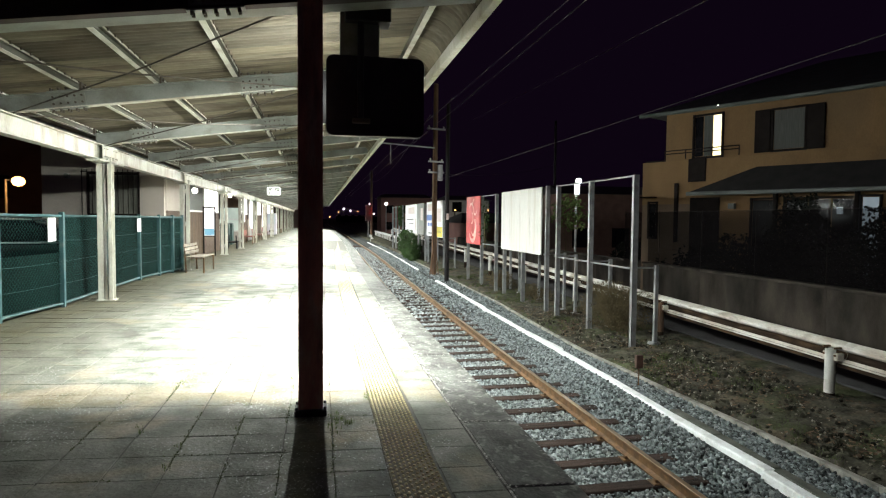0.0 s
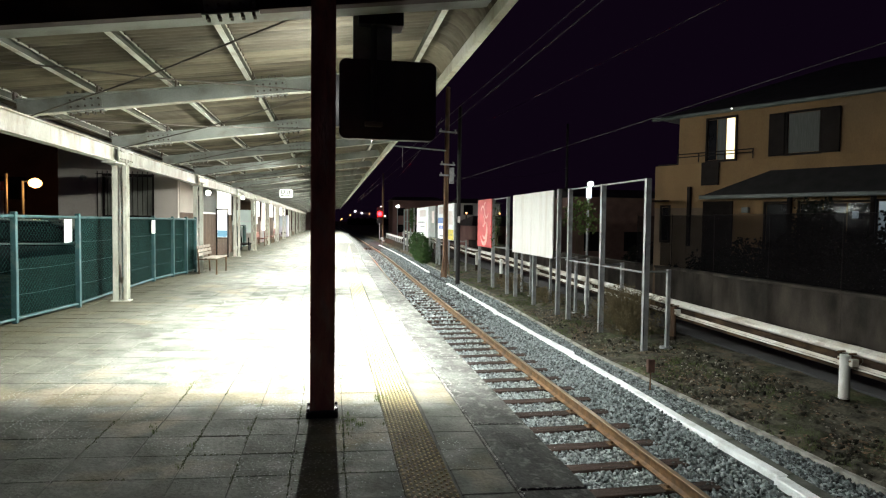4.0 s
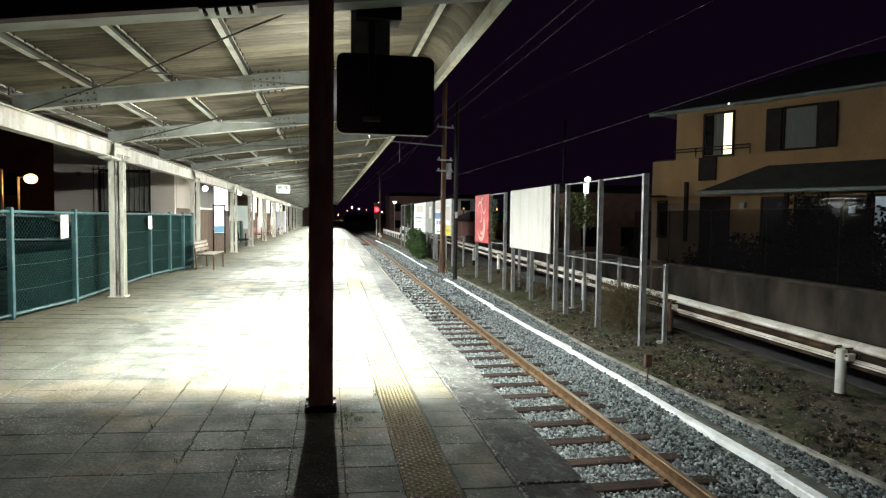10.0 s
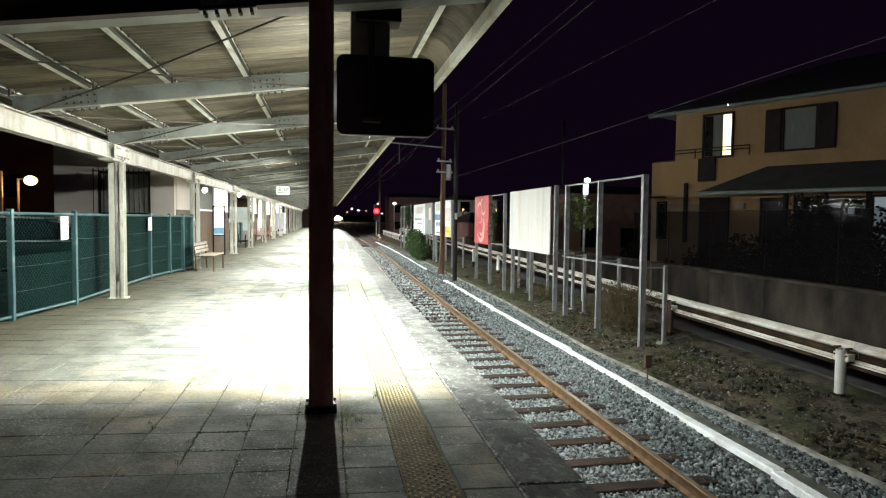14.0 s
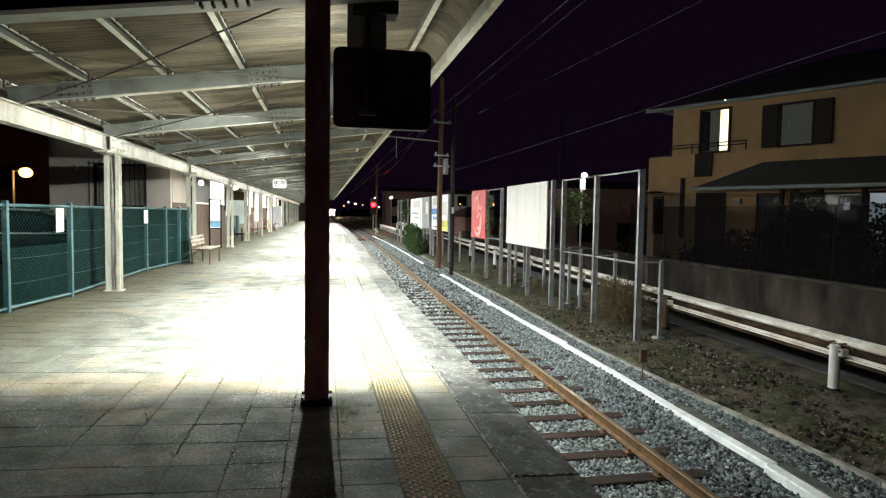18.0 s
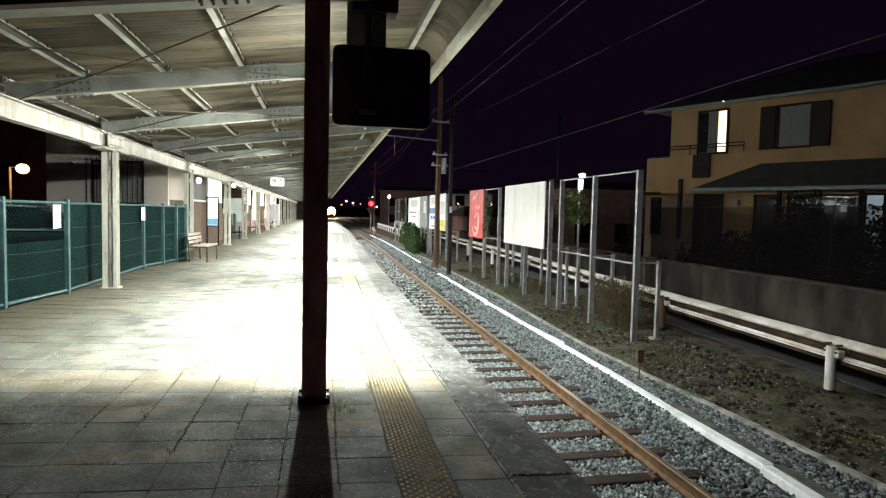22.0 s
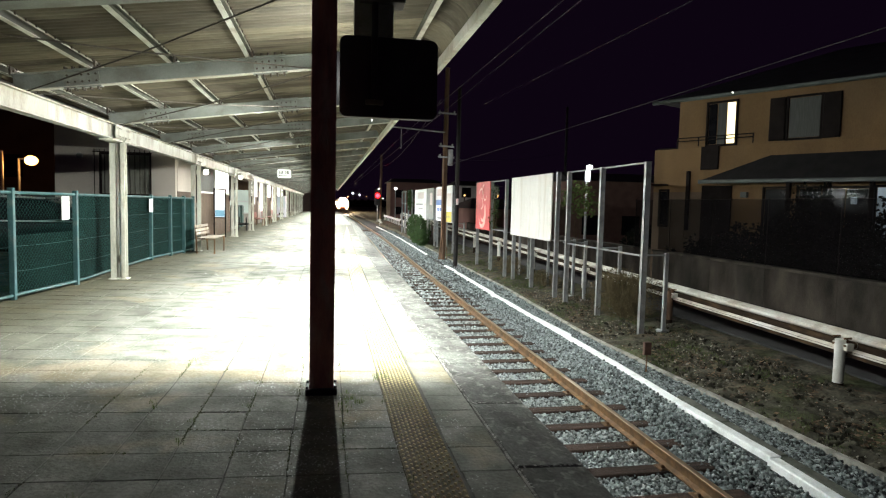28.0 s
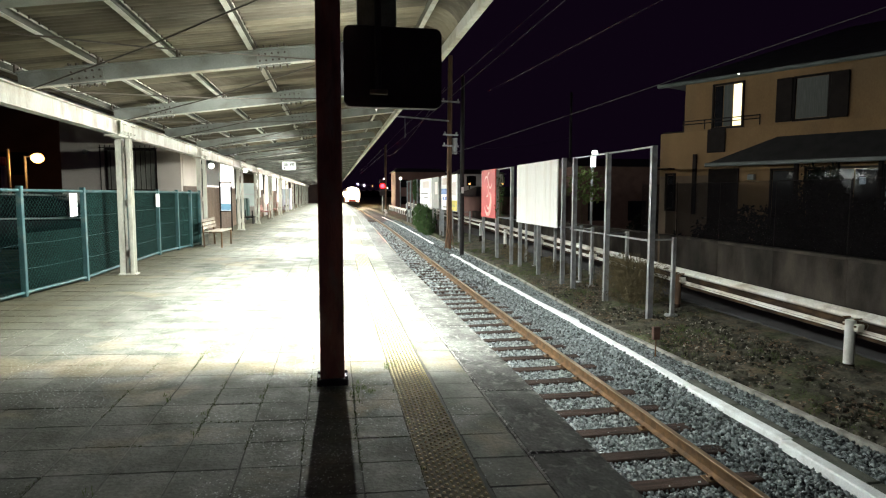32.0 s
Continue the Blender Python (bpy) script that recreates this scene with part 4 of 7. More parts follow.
def build_trough():
    t = thing("cable_trough", pose(0, 0, 0), "white painted concrete cable trough along the ballast", "cable trough", kind="structure")
    y, k = 3.4, 0
    while y < 66:
        ln = 1.95 + 0.3 * noise.noise((k * 1.7, 0, 0)) if y < 30 else 3.0
        off = 0.05 * noise.noise((k * 0.63, 4, 0)) + (0.05 if k % 3 == 1 else 0)
        g = Geo()
        g.box(-0.069, 0.004, -0.22, 0.069, ln - 0.004, 0, 0.012)
        xa, xb = trough_x(y) + off, trough_x(y + ln) + 0.05 * noise.noise(((k + 1) * 0.63, 4, 0))
        if 24.4 < y < 28.6:
            y, k = y + ln, k + 1
            continue
        part("trough_lid", g, TROUGH, t, m=pose(xa, y, HEAD + 0.035 + 0.015 * noise.noise((k * 3.1, 9, 0)), 0, 0, -math.degrees(math.atan2(xb - xa, ln))))
        y, k = y + ln, k + 1
    # a darker strip runs beside the lids at the trough's near end
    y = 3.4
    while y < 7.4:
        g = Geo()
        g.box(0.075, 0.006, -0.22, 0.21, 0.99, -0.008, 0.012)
        part("trough_body", g, TROUGHSIDE, t, "dark concrete side", m=pose(trough_x(y) + 0.02, y, HEAD + 0.035, 0, 0, -2.4))
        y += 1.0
    c = thing("concrete_kerb", pose(0, 0, 0), "low weathered concrete kerb at the foot of the bank", "kerb", kind="structure")
    for i in range(24):
        ya, yb = 3.2 + 1.6 * i, 3.2 + 1.6 * (i + 1)
        g = Geo()
        g.sweep([(-0.042, -0.3), (0.042, -0.3), (0.034, 0), (-0.034, 0)], [(kerb_x(q), q, -0.905 + 0.015 * noise.noise((q, 0, 7))) for q in (ya, (ya + yb) / 2, yb - 0.012)])
        part("kerb_stone", g, KERB, c)


build_trough()


# ---- sign boards along the bank ----
BX, BTOP, BLOW, BFOOT = 5.9, 2.43, 0.64, -1.0


def board_post(t, y, top=BTOP, stay=True, wide=0.1):
    g = Geo()
    g.box(-wide / 2, -wide / 2, BFOOT, -wide / 2 + 0.012, wide / 2, top)
    g.box(-wide / 2, wide / 2 - 0.012, BFOOT, wide / 2, wide / 2, top)
    g.box(-wide / 2, -wide / 2, BFOOT, wide / 2, -wide / 2 + 0.012, top)
    part("post", g, GALV, t, m=pose(BX, y, 0))
    if stay:
        g = Geo()
        g.box(-0.035, -0.035, BFOOT, 0.035, 0.035, 0.66, 0.004)
        g.box(-0.6, -0.015, 0.60, -0.03, 0.015, 0.63)
        g.box(-0.11, -0.11, BFOOT, 0.11, 0.11, BFOOT + 0.16, 0.02)
        part("stay_post", g, GALV, t, "short stay post with a concrete foot", m=pose(BX + 0.56, y + 0.15, 0.04))


def board_rail(t, y0, y1, z):
    g = Geo()
    g.box(-0.025, y0, z - 0.03, 0.025, y1, z, 0.003)
    part("rail", g, GALV, t, m=pose(BX, 0, 0))


def build_boards():
    t = thing("empty_sign_frame", pose(0, 0, 0), "empty galvanised sign frame with three posts", "sign frame")
    for y in (10.87, 12.82, 14.72):
        board_post(t, y)
    board_rail(t, 10.92, 14.67, BTOP - 0.003)
    board_rail(t, 10.92, 14.67, 0.66)
    t = thing("white_sign_board", pose(0, 0, 0), "blank weathered white sign board on galvanised posts", "sign board")
    for y in (15.47, 17.4, 19.25):
        board_post(t, y, 2.46)
    for i in range(4):
        g = Geo()
        g.box(-0.09, 15.7 + 0.918 * i + 0.003, 0.63, -0.055, 15.7 + 0.918 * (i + 1) - 0.003, 2.44, 0.004)
        part("sheet", g, BOARD, t, m=pose(BX, 0, 0))
    t = thing("red_sign_board", pose(0, 0, 0), "faded red poster board with an empty bay", "sign board")
    for y in (20.22, 22.1, 24.2):
        board_post(t, y)
    board_rail(t, 20.27, 22.05, BTOP - 0.003)
    board_rail(t, 20.27, 24.15, 0.7)
    g = Geo()
    g.box(-0.09, 22.08, 0.63, -0.055, 24.22, 2.44, 0.004)
    part("sheet", g, RED, t, m=pose(BX, 0, 0))
    for cy, cz, r0, a0, a1, w in ((23.6, 1.3, 0.55, 150, 330, 0.16), (23.5, 1.30, 0.33, 120, 320, 0.12), (23.8, 1.9, 0.28, 20, 200, 0.07), (23.2, 2.0, 0.25, 200, 380, 0.06), (23.4, 2.12, 0.2, 300, 470, 0.05), (23.7, 1.62, 0.2, 90, 300, 0.06)):
        g = Geo()
        n = 14
        v = []
        for i in range(n + 1):
            a = radians(a0 + (a1 - a0) * i / n)
            h = w * math.sin(math.pi * (i + 0.5) / (n + 1)) + 0.01
            for x in (-0.097, -0.091):
                v += [(x, cy + (r0 - h / 2) * math.cos(a), cz + (r0 - h / 2) * math.sin(a)), (x, cy + (r0 + h / 2) * math.cos(a), cz + (r0 + h / 2) * math.sin(a))]
        g.add(v, [q for i in range(n) for q in ((4 * i, 4 * i + 1, 4 * i + 5, 4 * i + 4), (4 * i + 2, 4 * i + 6, 4 * i + 7, 4 * i + 3), (4 * i, 4 * i + 4, 4 * i + 6, 4 * i + 2), (4 * i + 1, 4 * i + 3, 4 * i + 7, 4 * i + 5))])
        part("swirl", g, PINK, t, "faded pale swirl", m=pose(BX, -0.4, 0))
    t = thing("poster_board_row", pose(0, 0, 0), "row of poster boards in white, grey, blue and yellow", "sign board")
    for y in (29.1, 31.3, 33.5, 34.4, 36.9, 39.4, 42.0):
        board_post(t, y)
    for y0, y1, m in ((29.15, 30.7, PALE), (30.72, 33.55, PALE), (34.4, 36.95, GREYPOSTER), (37.0, 42.0, PALE)):
        g = Geo()
        g.box(-0.09, y0, 0.68, -0.055, y1, 2.48, 0.004)
        part("sheet", g, m, t, m=pose(BX, 0, 0))
    g = Geo()
    g.box(-0.096, 30.75, 1.50, -0.091, 33.5, 1.80)
    part("blue_band", g, BLUE, t, m=pose(BX, 0, 0))
    g = Geo()
    g.box(-0.096, 29.17, 0.70, -0.091, 30.68, 1.20)
    part("yellow_band", g, YELLOW, t, m=pose(BX, 0, 0))
    ink = mat("faded print", (0.16, 0.17, 0.17), (0.28, 0.28, 0.27), 3, 0.6)

    def print_box(y0, y1, z0, z1, m, lift=0.0):
        g = Geo()
        g.box(-0.096 - lift, y0, z0, -0.091, y1, z1)
        part("print", g, m, t, m=pose(BX, 0, 0))

    for y0, y1, z0, z1, m in ((38.0, 40.6, 1.9, 2.3, BLUSH), (38.4, 41.4, 1.5, 1.58, ink), (38.4, 40.2, 1.25, 1.31, ink), (37.3, 37.7, 0.9, 1.6, BLUSH), (31.0, 33.2, 2.0, 2.36, BLUSH), (31.0, 31.6, 1.2, 1.38, BLUE), (31.8, 32.4, 1.2, 1.38, BLUE),
                              (32.6, 33.1, 1.2, 1.38, BLUE), (31.1, 33.0, 0.80, 0.88, ink), (29.4, 30.4, 1.45, 2.1, BLUSH), (29.4, 30.4, 0.9, 0.98, ink), (34.7, 36.6, 1.0, 1.2, ink), (34.8, 35.6, 1.5, 2.2, BLUSH), (35.9, 36.5, 1.6, 2.1, ink)):
        print_box(y0, y1, z0, z1, m)
    t = thing("tall_sign_frame", pose(0, 0, 0), "empty sign frame overgrown with creeper", "sign frame")
    for y in (44.0, 46.0, 48.0, 50.0):
        board_post(t, y, 2.55)
    board_rail(t, 44, 50, 2.5)
    board_rail(t, 44, 50, 1.6)
    board_rail(t, 44, 50, 0.7)


build_boards()


def build_marker():
    t = thing("trackside_marker", pose(4.80, 8.62, -1.02), "small rust-brown marker box on a steel pin", "marker")
    g = Geo()
    g.tube([(0, 0, 0), (0, 0, 0.45)], 0.012, 8)
    part("pin", g, RUST, t)
    g = Geo()
    g.box(-0.055, -0.035, 0.34, 0.055, 0.035, 0.54, 0.006)
    part("box", g, mat("rust-brown box", (0.085, 0.04, 0.026), (0.045, 0.022, 0.015), 9, 0.8, bump=0.3), t)


build_marker()


# ---- guard rail ----
def guard_z(y):
    return -0.075 + 0.015 * (y - 7.5)


def build_guard():
    t = thing("guard_rail", pose(0, 0, 0), "white corrugated guard rail with rust at the joints", "guard rail", kind="structure")
    w = [(0, 0), (-0.04, 0.015), (-0.095, 0.05), (-0.095, 0.095), (-0.025, 0.145), (-0.015, 0.175), (-0.025, 0.205), (-0.095, 0.255), (-0.095, 0.30), (-0.04, 0.335), (0, 0.35)]
    prof = w + [(a + 0.006, b) for a, b in reversed(w)]
    ys = [-1.4 + 4.35 * i for i in range(15)]
    for a, b in zip(ys, ys[1:]):
        g = Geo()
        sx = 7.12 + 0.009 * (round((a + 1.4) / 4.35) % 2)
        path = [(sx, a - 0.12, guard_z(a - 0.12) - 0.345), (sx, b + 0.12, guard_z(b + 0.12) - 0.345)]
        g.sweep(prof, path)
        beam = part("beam", g, GUARD, t)
        # the groove's shade is put in as a dark brown strip
        groove = [(-0.062, 0.1185), (-0.025, 0.145), (-0.015, 0.175), (-0.025, 0.205), (-0.05, 0.223)]
        g = Geo()
        g.sweep([(p - 0.003, q) for p, q in groove] + [(p - 0.0005, q) for p, q in reversed(groove)], path)
        part("rust_streak", g, RUSTSHADE, beam, "groove with its shade painted dark")
        for z0, z1, x0 in ((0.0, 0.05, -0.098), (0.075, 0.080, -0.0955)):
            g = Geo()
            g.sweep([(x0 - 0.004, z0), (x0 - 0.001, z0), (x0 - 0.001, z1), (x0 - 0.004, z1)], path)
            part("rust_streak", g, RUSTSHADE, beam, "rust-stained strip")
    for y in ys:
        g = Geo()
        g.tube([(0, 0, -1.1), (0, 0, -0.10), (0, 0, -0.085)], 0.068, 14)
        p = part("post", g, POLEWOOD if 11 < y < 12 else WHITE, t, "brown post" if 11 < y < 12 else "", smooth=True, m=pose(6.945, y, guard_z(y) - 0.02))
        g = Geo()
        g.tube([(0, 0, -1.1), (0, 0, -0.69)], 0.0695, 14)
        part("rusty_foot", g, RUSTSHADE, p, "rusted foot of the post", smooth=True)
        g = Geo()
        g.box(-0.01, -0.13, -0.23, 0.10, -0.06, -0.13, 0.006)
        g.box(-0.01, 0.06, -0.23, 0.10, 0.13, -0.13, 0.006)
        part("bracket", g, GUARD, p)
        for e in (-0.095, 0.095):
            for z in (-0.16, -0.06):
                g = Geo()
                g.tube([(-0.03, e, z), (0.1, e, z)], 0.015, 6)
                part("bolt", g, RUST, p)


build_guard()


# ---- block wall, hedge and house ----
def build_wall():
    t = thing("block_wall", pose(0, 0, 0), "low dark concrete panel garden wall with a capping", "wall", kind="structure")
    panel, cap = Geo(), Geo()
    panel.box(0, 0.002, 0, 0.14, 1.898, 1.22, 0.003)
    cap.box(-0.02, 0.003, 0, 0.17, 1.897, 0.06, 0.01)
    panel, cap = panel.mesh("panel", BLOCK), cap.mesh("capping", BLOCK)
    for i in range(20):
        part("panel", panel, None, t, m=pose(9.0, 2 + 1.9 * i, -0.86))
        part("capping", cap, None, t, m=pose(9.0, 2 + 1.9 * i, 0.36))


def build_garden_net():
    t = thing("garden_screen", pose(0, 0, 0), "dark see-through screen netting on posts along the garden wall", "fence", kind="structure")
    net = mat("garden screen net", (0.012, 0.010, 0.011), None, 3, 0.9, bump=0, spec=0.05)
    n, l = net.node_tree.nodes, net.node_tree.links
    clear, mixer = n.new("ShaderNodeBsdfTransparent"), n.new("ShaderNodeMixShader")
    mixer.inputs[0].default_value = 0.32
    l.new(clear.outputs[0], mixer.inputs[1])
    l.new(n["Principled BSDF"].outputs[0], mixer.inputs[2])
    l.new(mixer.outputs[0], n["Material Output"].inputs[0])
    post = Geo()
    post.tube([(0, 0, 0), (0, 0, 1.42)], 0.010, 6)
    post = post.mesh("post", DARKWOOD)
    for i in range(9):
        part("post", post, None, t, m=pose(9.08, 2.1 + 1.9 * i, 0.42))
    for i in range(8):
        g = Geo()
        g.box(9.066, 2.1 + 1.9 * i + 0.018, 0.44, 9.07, 2.1 + 1.9 * (i + 1) - 0.018, 1.80)
        part("netting", g, net, t)
    g = Geo()
    g.tube([(9.08, 2.1, 1.81), (9.08, 17.3, 1.81)], 0.006, 5)
    part("top_wire", g, DARKWOOD, t)


HOUSE = Matrix.Translation((9.94, 14.3, 0)) @ pose(0, 0, 0, 0, 0, -61.97)


def build_house():
    """Local x runs along the facade towards the viewer's right, y into the house, z from the platform's level."""
    h = thing("house", HOUSE, "two-storey ochre house with dark shutters at night", "house")

    def wall(x0, x1, z0, z1, y0=0.0, m=HOUSEWALL, name="wall", depth=0.15):
        g = Geo()
        g.box(x0, y0, z0, x1, y0 + depth, z1)
        return part(name, g, m, h)

    wall(-2.08, -0.6, 2.02, 3.18)
    wall(-0.6, 6.5, -0.9, 3.18)
    wall(-2.08, -0.6, -0.9, 2.02, 0.004, HOUSEBASE, "base_wall", 0.146)
    wall(-1.38, 6.5, 3.18, 4.45)
    for x0, x1, z0, z1, y0, y1 in ((-2.08, -1.93, -0.9, 3.18, 0.15, 7), (-1.38, -1.23, 3.18, 4.45, 0.15, 7), (6.35, 6.5, -0.9, 4.45, 0.15, 7), (-2.08, 6.5, -0.9, 4.45, 7, 7.15)):
        g = Geo()
        g.box(x0, y0, z0, x1, y1, z1)
        part("wall", g, HOUSEWALL, h)
    g = Geo()
    g.box(-2.0, -0.0, 3.18, -1.38, 7, 3.22)
    part("balcony_floor", g, DARKWOOD, h)
    g = Geo()
    g.add([(-2.1, -0.12, 4.48), (7.2, -0.12, 4.48), (7.2, 7.7, 4.48), (-2.1, 7.7, 4.48), (1.2, 3.6, 6.0), (4.0, 3.6, 6.0)], [(0, 1, 5, 4), (1, 2, 5), (2, 3, 4, 5), (3, 0, 4), (3, 2, 1, 0)])
    part("roof", g, ROOFTILE, h)
    g = Geo()
    g.box(-2.12, -0.2, 4.40, 7.2, -0.12, 4.50, 0.02)
    part("gutter", g, GUTTER, h)

    def window(x0, x1, z0, z1, panes, shutters=0.0, sill=True):
        w = Geo()
        for a in ((x0 - 0.05, z0 - 0.05, x1 + 0.05, z0), (x0 - 0.05, z1, x1 + 0.05, z1 + 0.05), (x0 - 0.05, z0, x0, z1), (x1, z0, x1 + 0.05, z1)):
            w.box(a[0], -0.05, a[1], a[2], -0.002, a[3])
        ob = part("window", w, DARKWOOD, h, "dark window frame")
        n = len(panes)
        for i, m in enumerate(panes):
            a, b = x0 + (x1 - x0) * i / n, x0 + (x1 - x0) * (i + 1) / n
            g = Geo()
            g.box(a + 0.015, -0.02, z0 + 0.01, b - 0.015, -0.004, z1 - 0.01)
            part("pane", g, m, ob)
        if shutters:
            for a, b in ((x0 - shutters, x0 - 0.06), (x1 + 0.06, x1 + shutters)):
                g = Geo()
                g.box(a, -0.07, z0 - 0.04, b, -0.003, z1 + 0.04, 0.01)
                part("shutter", g, DARKWOOD, ob)
        return ob

    window(-0.55, 0.17, 3.24, 4.28, (GLASSDARK, CURTAIN, LIT))
    window(1.42, 2.11, 3.27, 4.20, (CURTAIN,), 0.42)
    window(-1.83, -1.63, 1.12, 2.05, (GLASSDARK,))
    g = Geo()
    for z in (3.34, 3.42):
        g.box(-1.3, -0.22, z, 0.72, -0.20, z + 0.025)
    for x in (-1.3, -0.7, 0.0, 0.70):
        g.box(x, -0.22, 3.2, x + 0.02, -0.20, 3.44)
    part("balcony_rail", g, DARKWOOD, h)
    g = Geo()
    g.box(-0.7, -0.05, 2.6, -0.22, -0.003, 3.2, 0.01)
    part("vent_panel", g, DARKWOOD, h)
    g = Geo()
    g.box(-1.07, -0.08, 1.0, -0.97, -0.003, 2.58, 0.01)
    part("downpipe", g, DARKWOOD, h)
    g = Geo()
    g.box(-2.1, -0.3, 2.2, -1.62, -0.003, 2.23)
    part("hood", g, DARKWOOD, h)
    # porch roof
    g = Geo()
    g.add([(-0.5, -0.4, 2.30), (6.5, -0.4, 2.30), (6.5, -0.002, 2.9), (1.05, -0.002, 2.9), (-0.5, -0.002, 2.34), (6.5, -0.002, 2.34)], [(0, 1, 2, 3), (0, 3, 4), (1, 5, 2), (0, 4, 5, 1), (4, 3, 2, 5)])
    part("porch_roof", g, ROOFTILE, h)
    g = Geo()
    g.box(-0.52, -0.46, 2.22, 6.5, -0.4, 2.32, 0.015)
    part("porch_gutter", g, GUTTER, h)
    g = Geo()
    g.box(-0.62, -0.06, -0.5, 0.16, -0.003, 2.18)
    part("door", g, DARKWOOD, h, "dark front door")
    window(0.98, 1.5, 0.0, 2.1, (GLASSDARK,))
    window(1.75, 3.2, 0.0, 2.1, (GLASSDARK, GLASSDARK, GLASSDARK))
    window(3.3, 3.62, 0.2, 2.12, (LITDIM,))
    g = Geo()
    g.box(2.86, -0.16, 1.75, 2.96, -0.06, 1.9, 0.01)
    part("wall_lamp", g, LITDIM, h, "small dim wall lamp")
    for x in (1.6, 3.26):
        g = Geo()
        g.box(x, -0.38, -0.5, x + 0.09, -0.29, 2.24, 0.006)
        part("porch_post", g, DARKWOOD, h)
    g = Geo()
    g.box(0.42, -0.12, 1.88, 0.58, -0.003, 2.02, 0.01)
    part("meter_box", g, GUTTER, h)
    g = Geo()
    g.ball((0.15, -0.22, 4.47), 0.02)
    part("eave_lamp", g, LITWHITE, h, "small white lamp at the eaves")


def build_gate():
    t = thing("garden_gate", pose(10.12, 10.35, -0.8), "low pale lattice gate in the dark garden", "gate")
    for i in range(9):
        g = Geo()
        g.box(0, 0.19 * i, 0, 0.03, 0.19 * i + 0.12, 2.05, 0.004)
        part("slat", g, mat("weathered gate wood", (0.028, 0.025, 0.022), None, 4, 0.8, spec=0.1), t)
    for z in (1.2, 1.95):
        g = Geo()
        g.box(0.03, 0, z, 0.06, 1.64, z + 0.07)
        part("rail", g, MATS["weathered gate wood"], t)


build_wall()
build_garden_net()
build_house()
build_gate()


# ---- poles and wires ----
def build_poles():
    t = thing("utility_pole", pose(5.12, 27.6, -1.0), "brown wooden utility pole with crossarms and insulators", "utility pole")
    g = Geo()
    g.tube([(0, 0, 0), (0.02, 0, 4), (0.05, 0, 8.6)], 0.125, 12, 0.1)
    part("pole", g, POLEWOOD, t, smooth=True)
    g = Geo()
    g.tube([(-0.2, -0.1, 0), (-0.05, -0.1, 1.2), (-0.03, -0.14, 5)], 0.03, 8)
    g.tube([(0.2, -0.1, 0.0), (0.1, -0.14, 1.0), (0.06, -0.15, 5)], 0.022, 8)
    part("conduit", g, POLEWOOD, t)
    for z, l in ((4.62, 0.8), (5.1, 0.75), (6.55, 0.9)):
        g = Geo()
        g.box(-l / 2, -0.19, z, l / 2, -0.12, z + 0.07, 0.005)
        a = part("crossarm", g, GALV, t, m=pose(0, 0, 0, 0, 0, 18))
        g = Geo()
        for x in (-l / 2 + 0.08, l / 2 - 0.08):
            g.tube([(x, -0.155, z + 0.07), (x, -0.155, z + 0.16)], 0.035, 8)
        part("insulator", g, INSUL, a)
    g = Geo()
    g.tube([(0.24, -0.1, 4.3), (0.24, -0.1, 5.0)], 0.12, 12)
    part("transformer", g, GALV, t, smooth=True)
    t = thing("concrete_pole", pose(5.12, 24.7, -1.0), "dark slender pole beside the utility pole", "utility pole")
    g = Geo()
    g.tube([(0, 0, 0), (0, 0, 4), (0.02, 0, 7.2)], 0.092, 12, 0.075)
    part("pole", g, POLEDARK, t, smooth=True)
    g = Geo()
    g.box(-0.05, -0.125, 2.55, 0.05, -0.11, 2.80)
    part("plate", g, PAPER, t, "small pale plate")
    far = thing("utility_pole", pose(16.5, 42, -0.9), "distant thin utility pole against the night sky", "utility pole")
    g = Geo()
    g.tube([(0, 0, 0), (0, 0, 9.5)], 0.12, 8, 0.09)
    part("pole", g, POLEDARK, far)
    far = thing("utility_pole", pose(7.0, 84, -1.0), "distant pole beside the red signal", "utility pole")
    g = Geo()
    g.tube([(0, 0, 0), (0, 0, 9)], 0.15, 8, 0.12)
    part("pole", g, POLEWOOD, far)

    def wire(a, b, sag, r=0.0065):
        g = Geo()
        g.tube([Vector(a).lerp(Vector(b), i / 16) - Vector((0, 0, sag * 4 * (i / 16) * (1 - i / 16))) for i in range(17)], r, 5, cap=False)
        solo("overhead_wire", g, WIRE, "dark overhead wire slung between poles", "wire", "wires")

    wire((TRACK_X, -12, 4.0), (TRACK_X + 0.25, 27.5, 4.5), 0.0)
    wire((TRACK_X, -12, 4.065), (TRACK_X + 0.25, 27.5, 4.065), 0.0)
    wire((TRACK_X + 0.25, 27.5, 4.5), (TRACK_X + 0.62, 84, 4.4), 0.05)
    wire((TRACK_X + 0.25, 27.5, 4.065), (TRACK_X + 0.62, 84, 4.1), 0.02)
    wire((6.85, 27.5, 6.08), (4.16, -6, 3.57), 0.0)
    wire((5.3, 27.5, 3.33), (7.75, -5.3, 4.28), 0.06, 0.008)
    wire((5.2, 27.5, 3.6), (16.5, 42, 5.5), 0.3)
    wire((4.9, 27.5, 6.2), (6.9, 84, 6.6), 0.9, 0.01)
    g = Geo()
    g.tube([(5.1, 27.5, 4.75), (1.7, 27.4, 4.95)], 0.03, 8)
    g.tube([(TRACK_X + 0.25, 27.5, 4.88), (TRACK_X + 0.25, 27.5, 3.97)], 0.015, 6)
    solo("cantilever_arm", g, GALV, "thin steel arm from the pole towards the canopy", "arm")


build_poles()


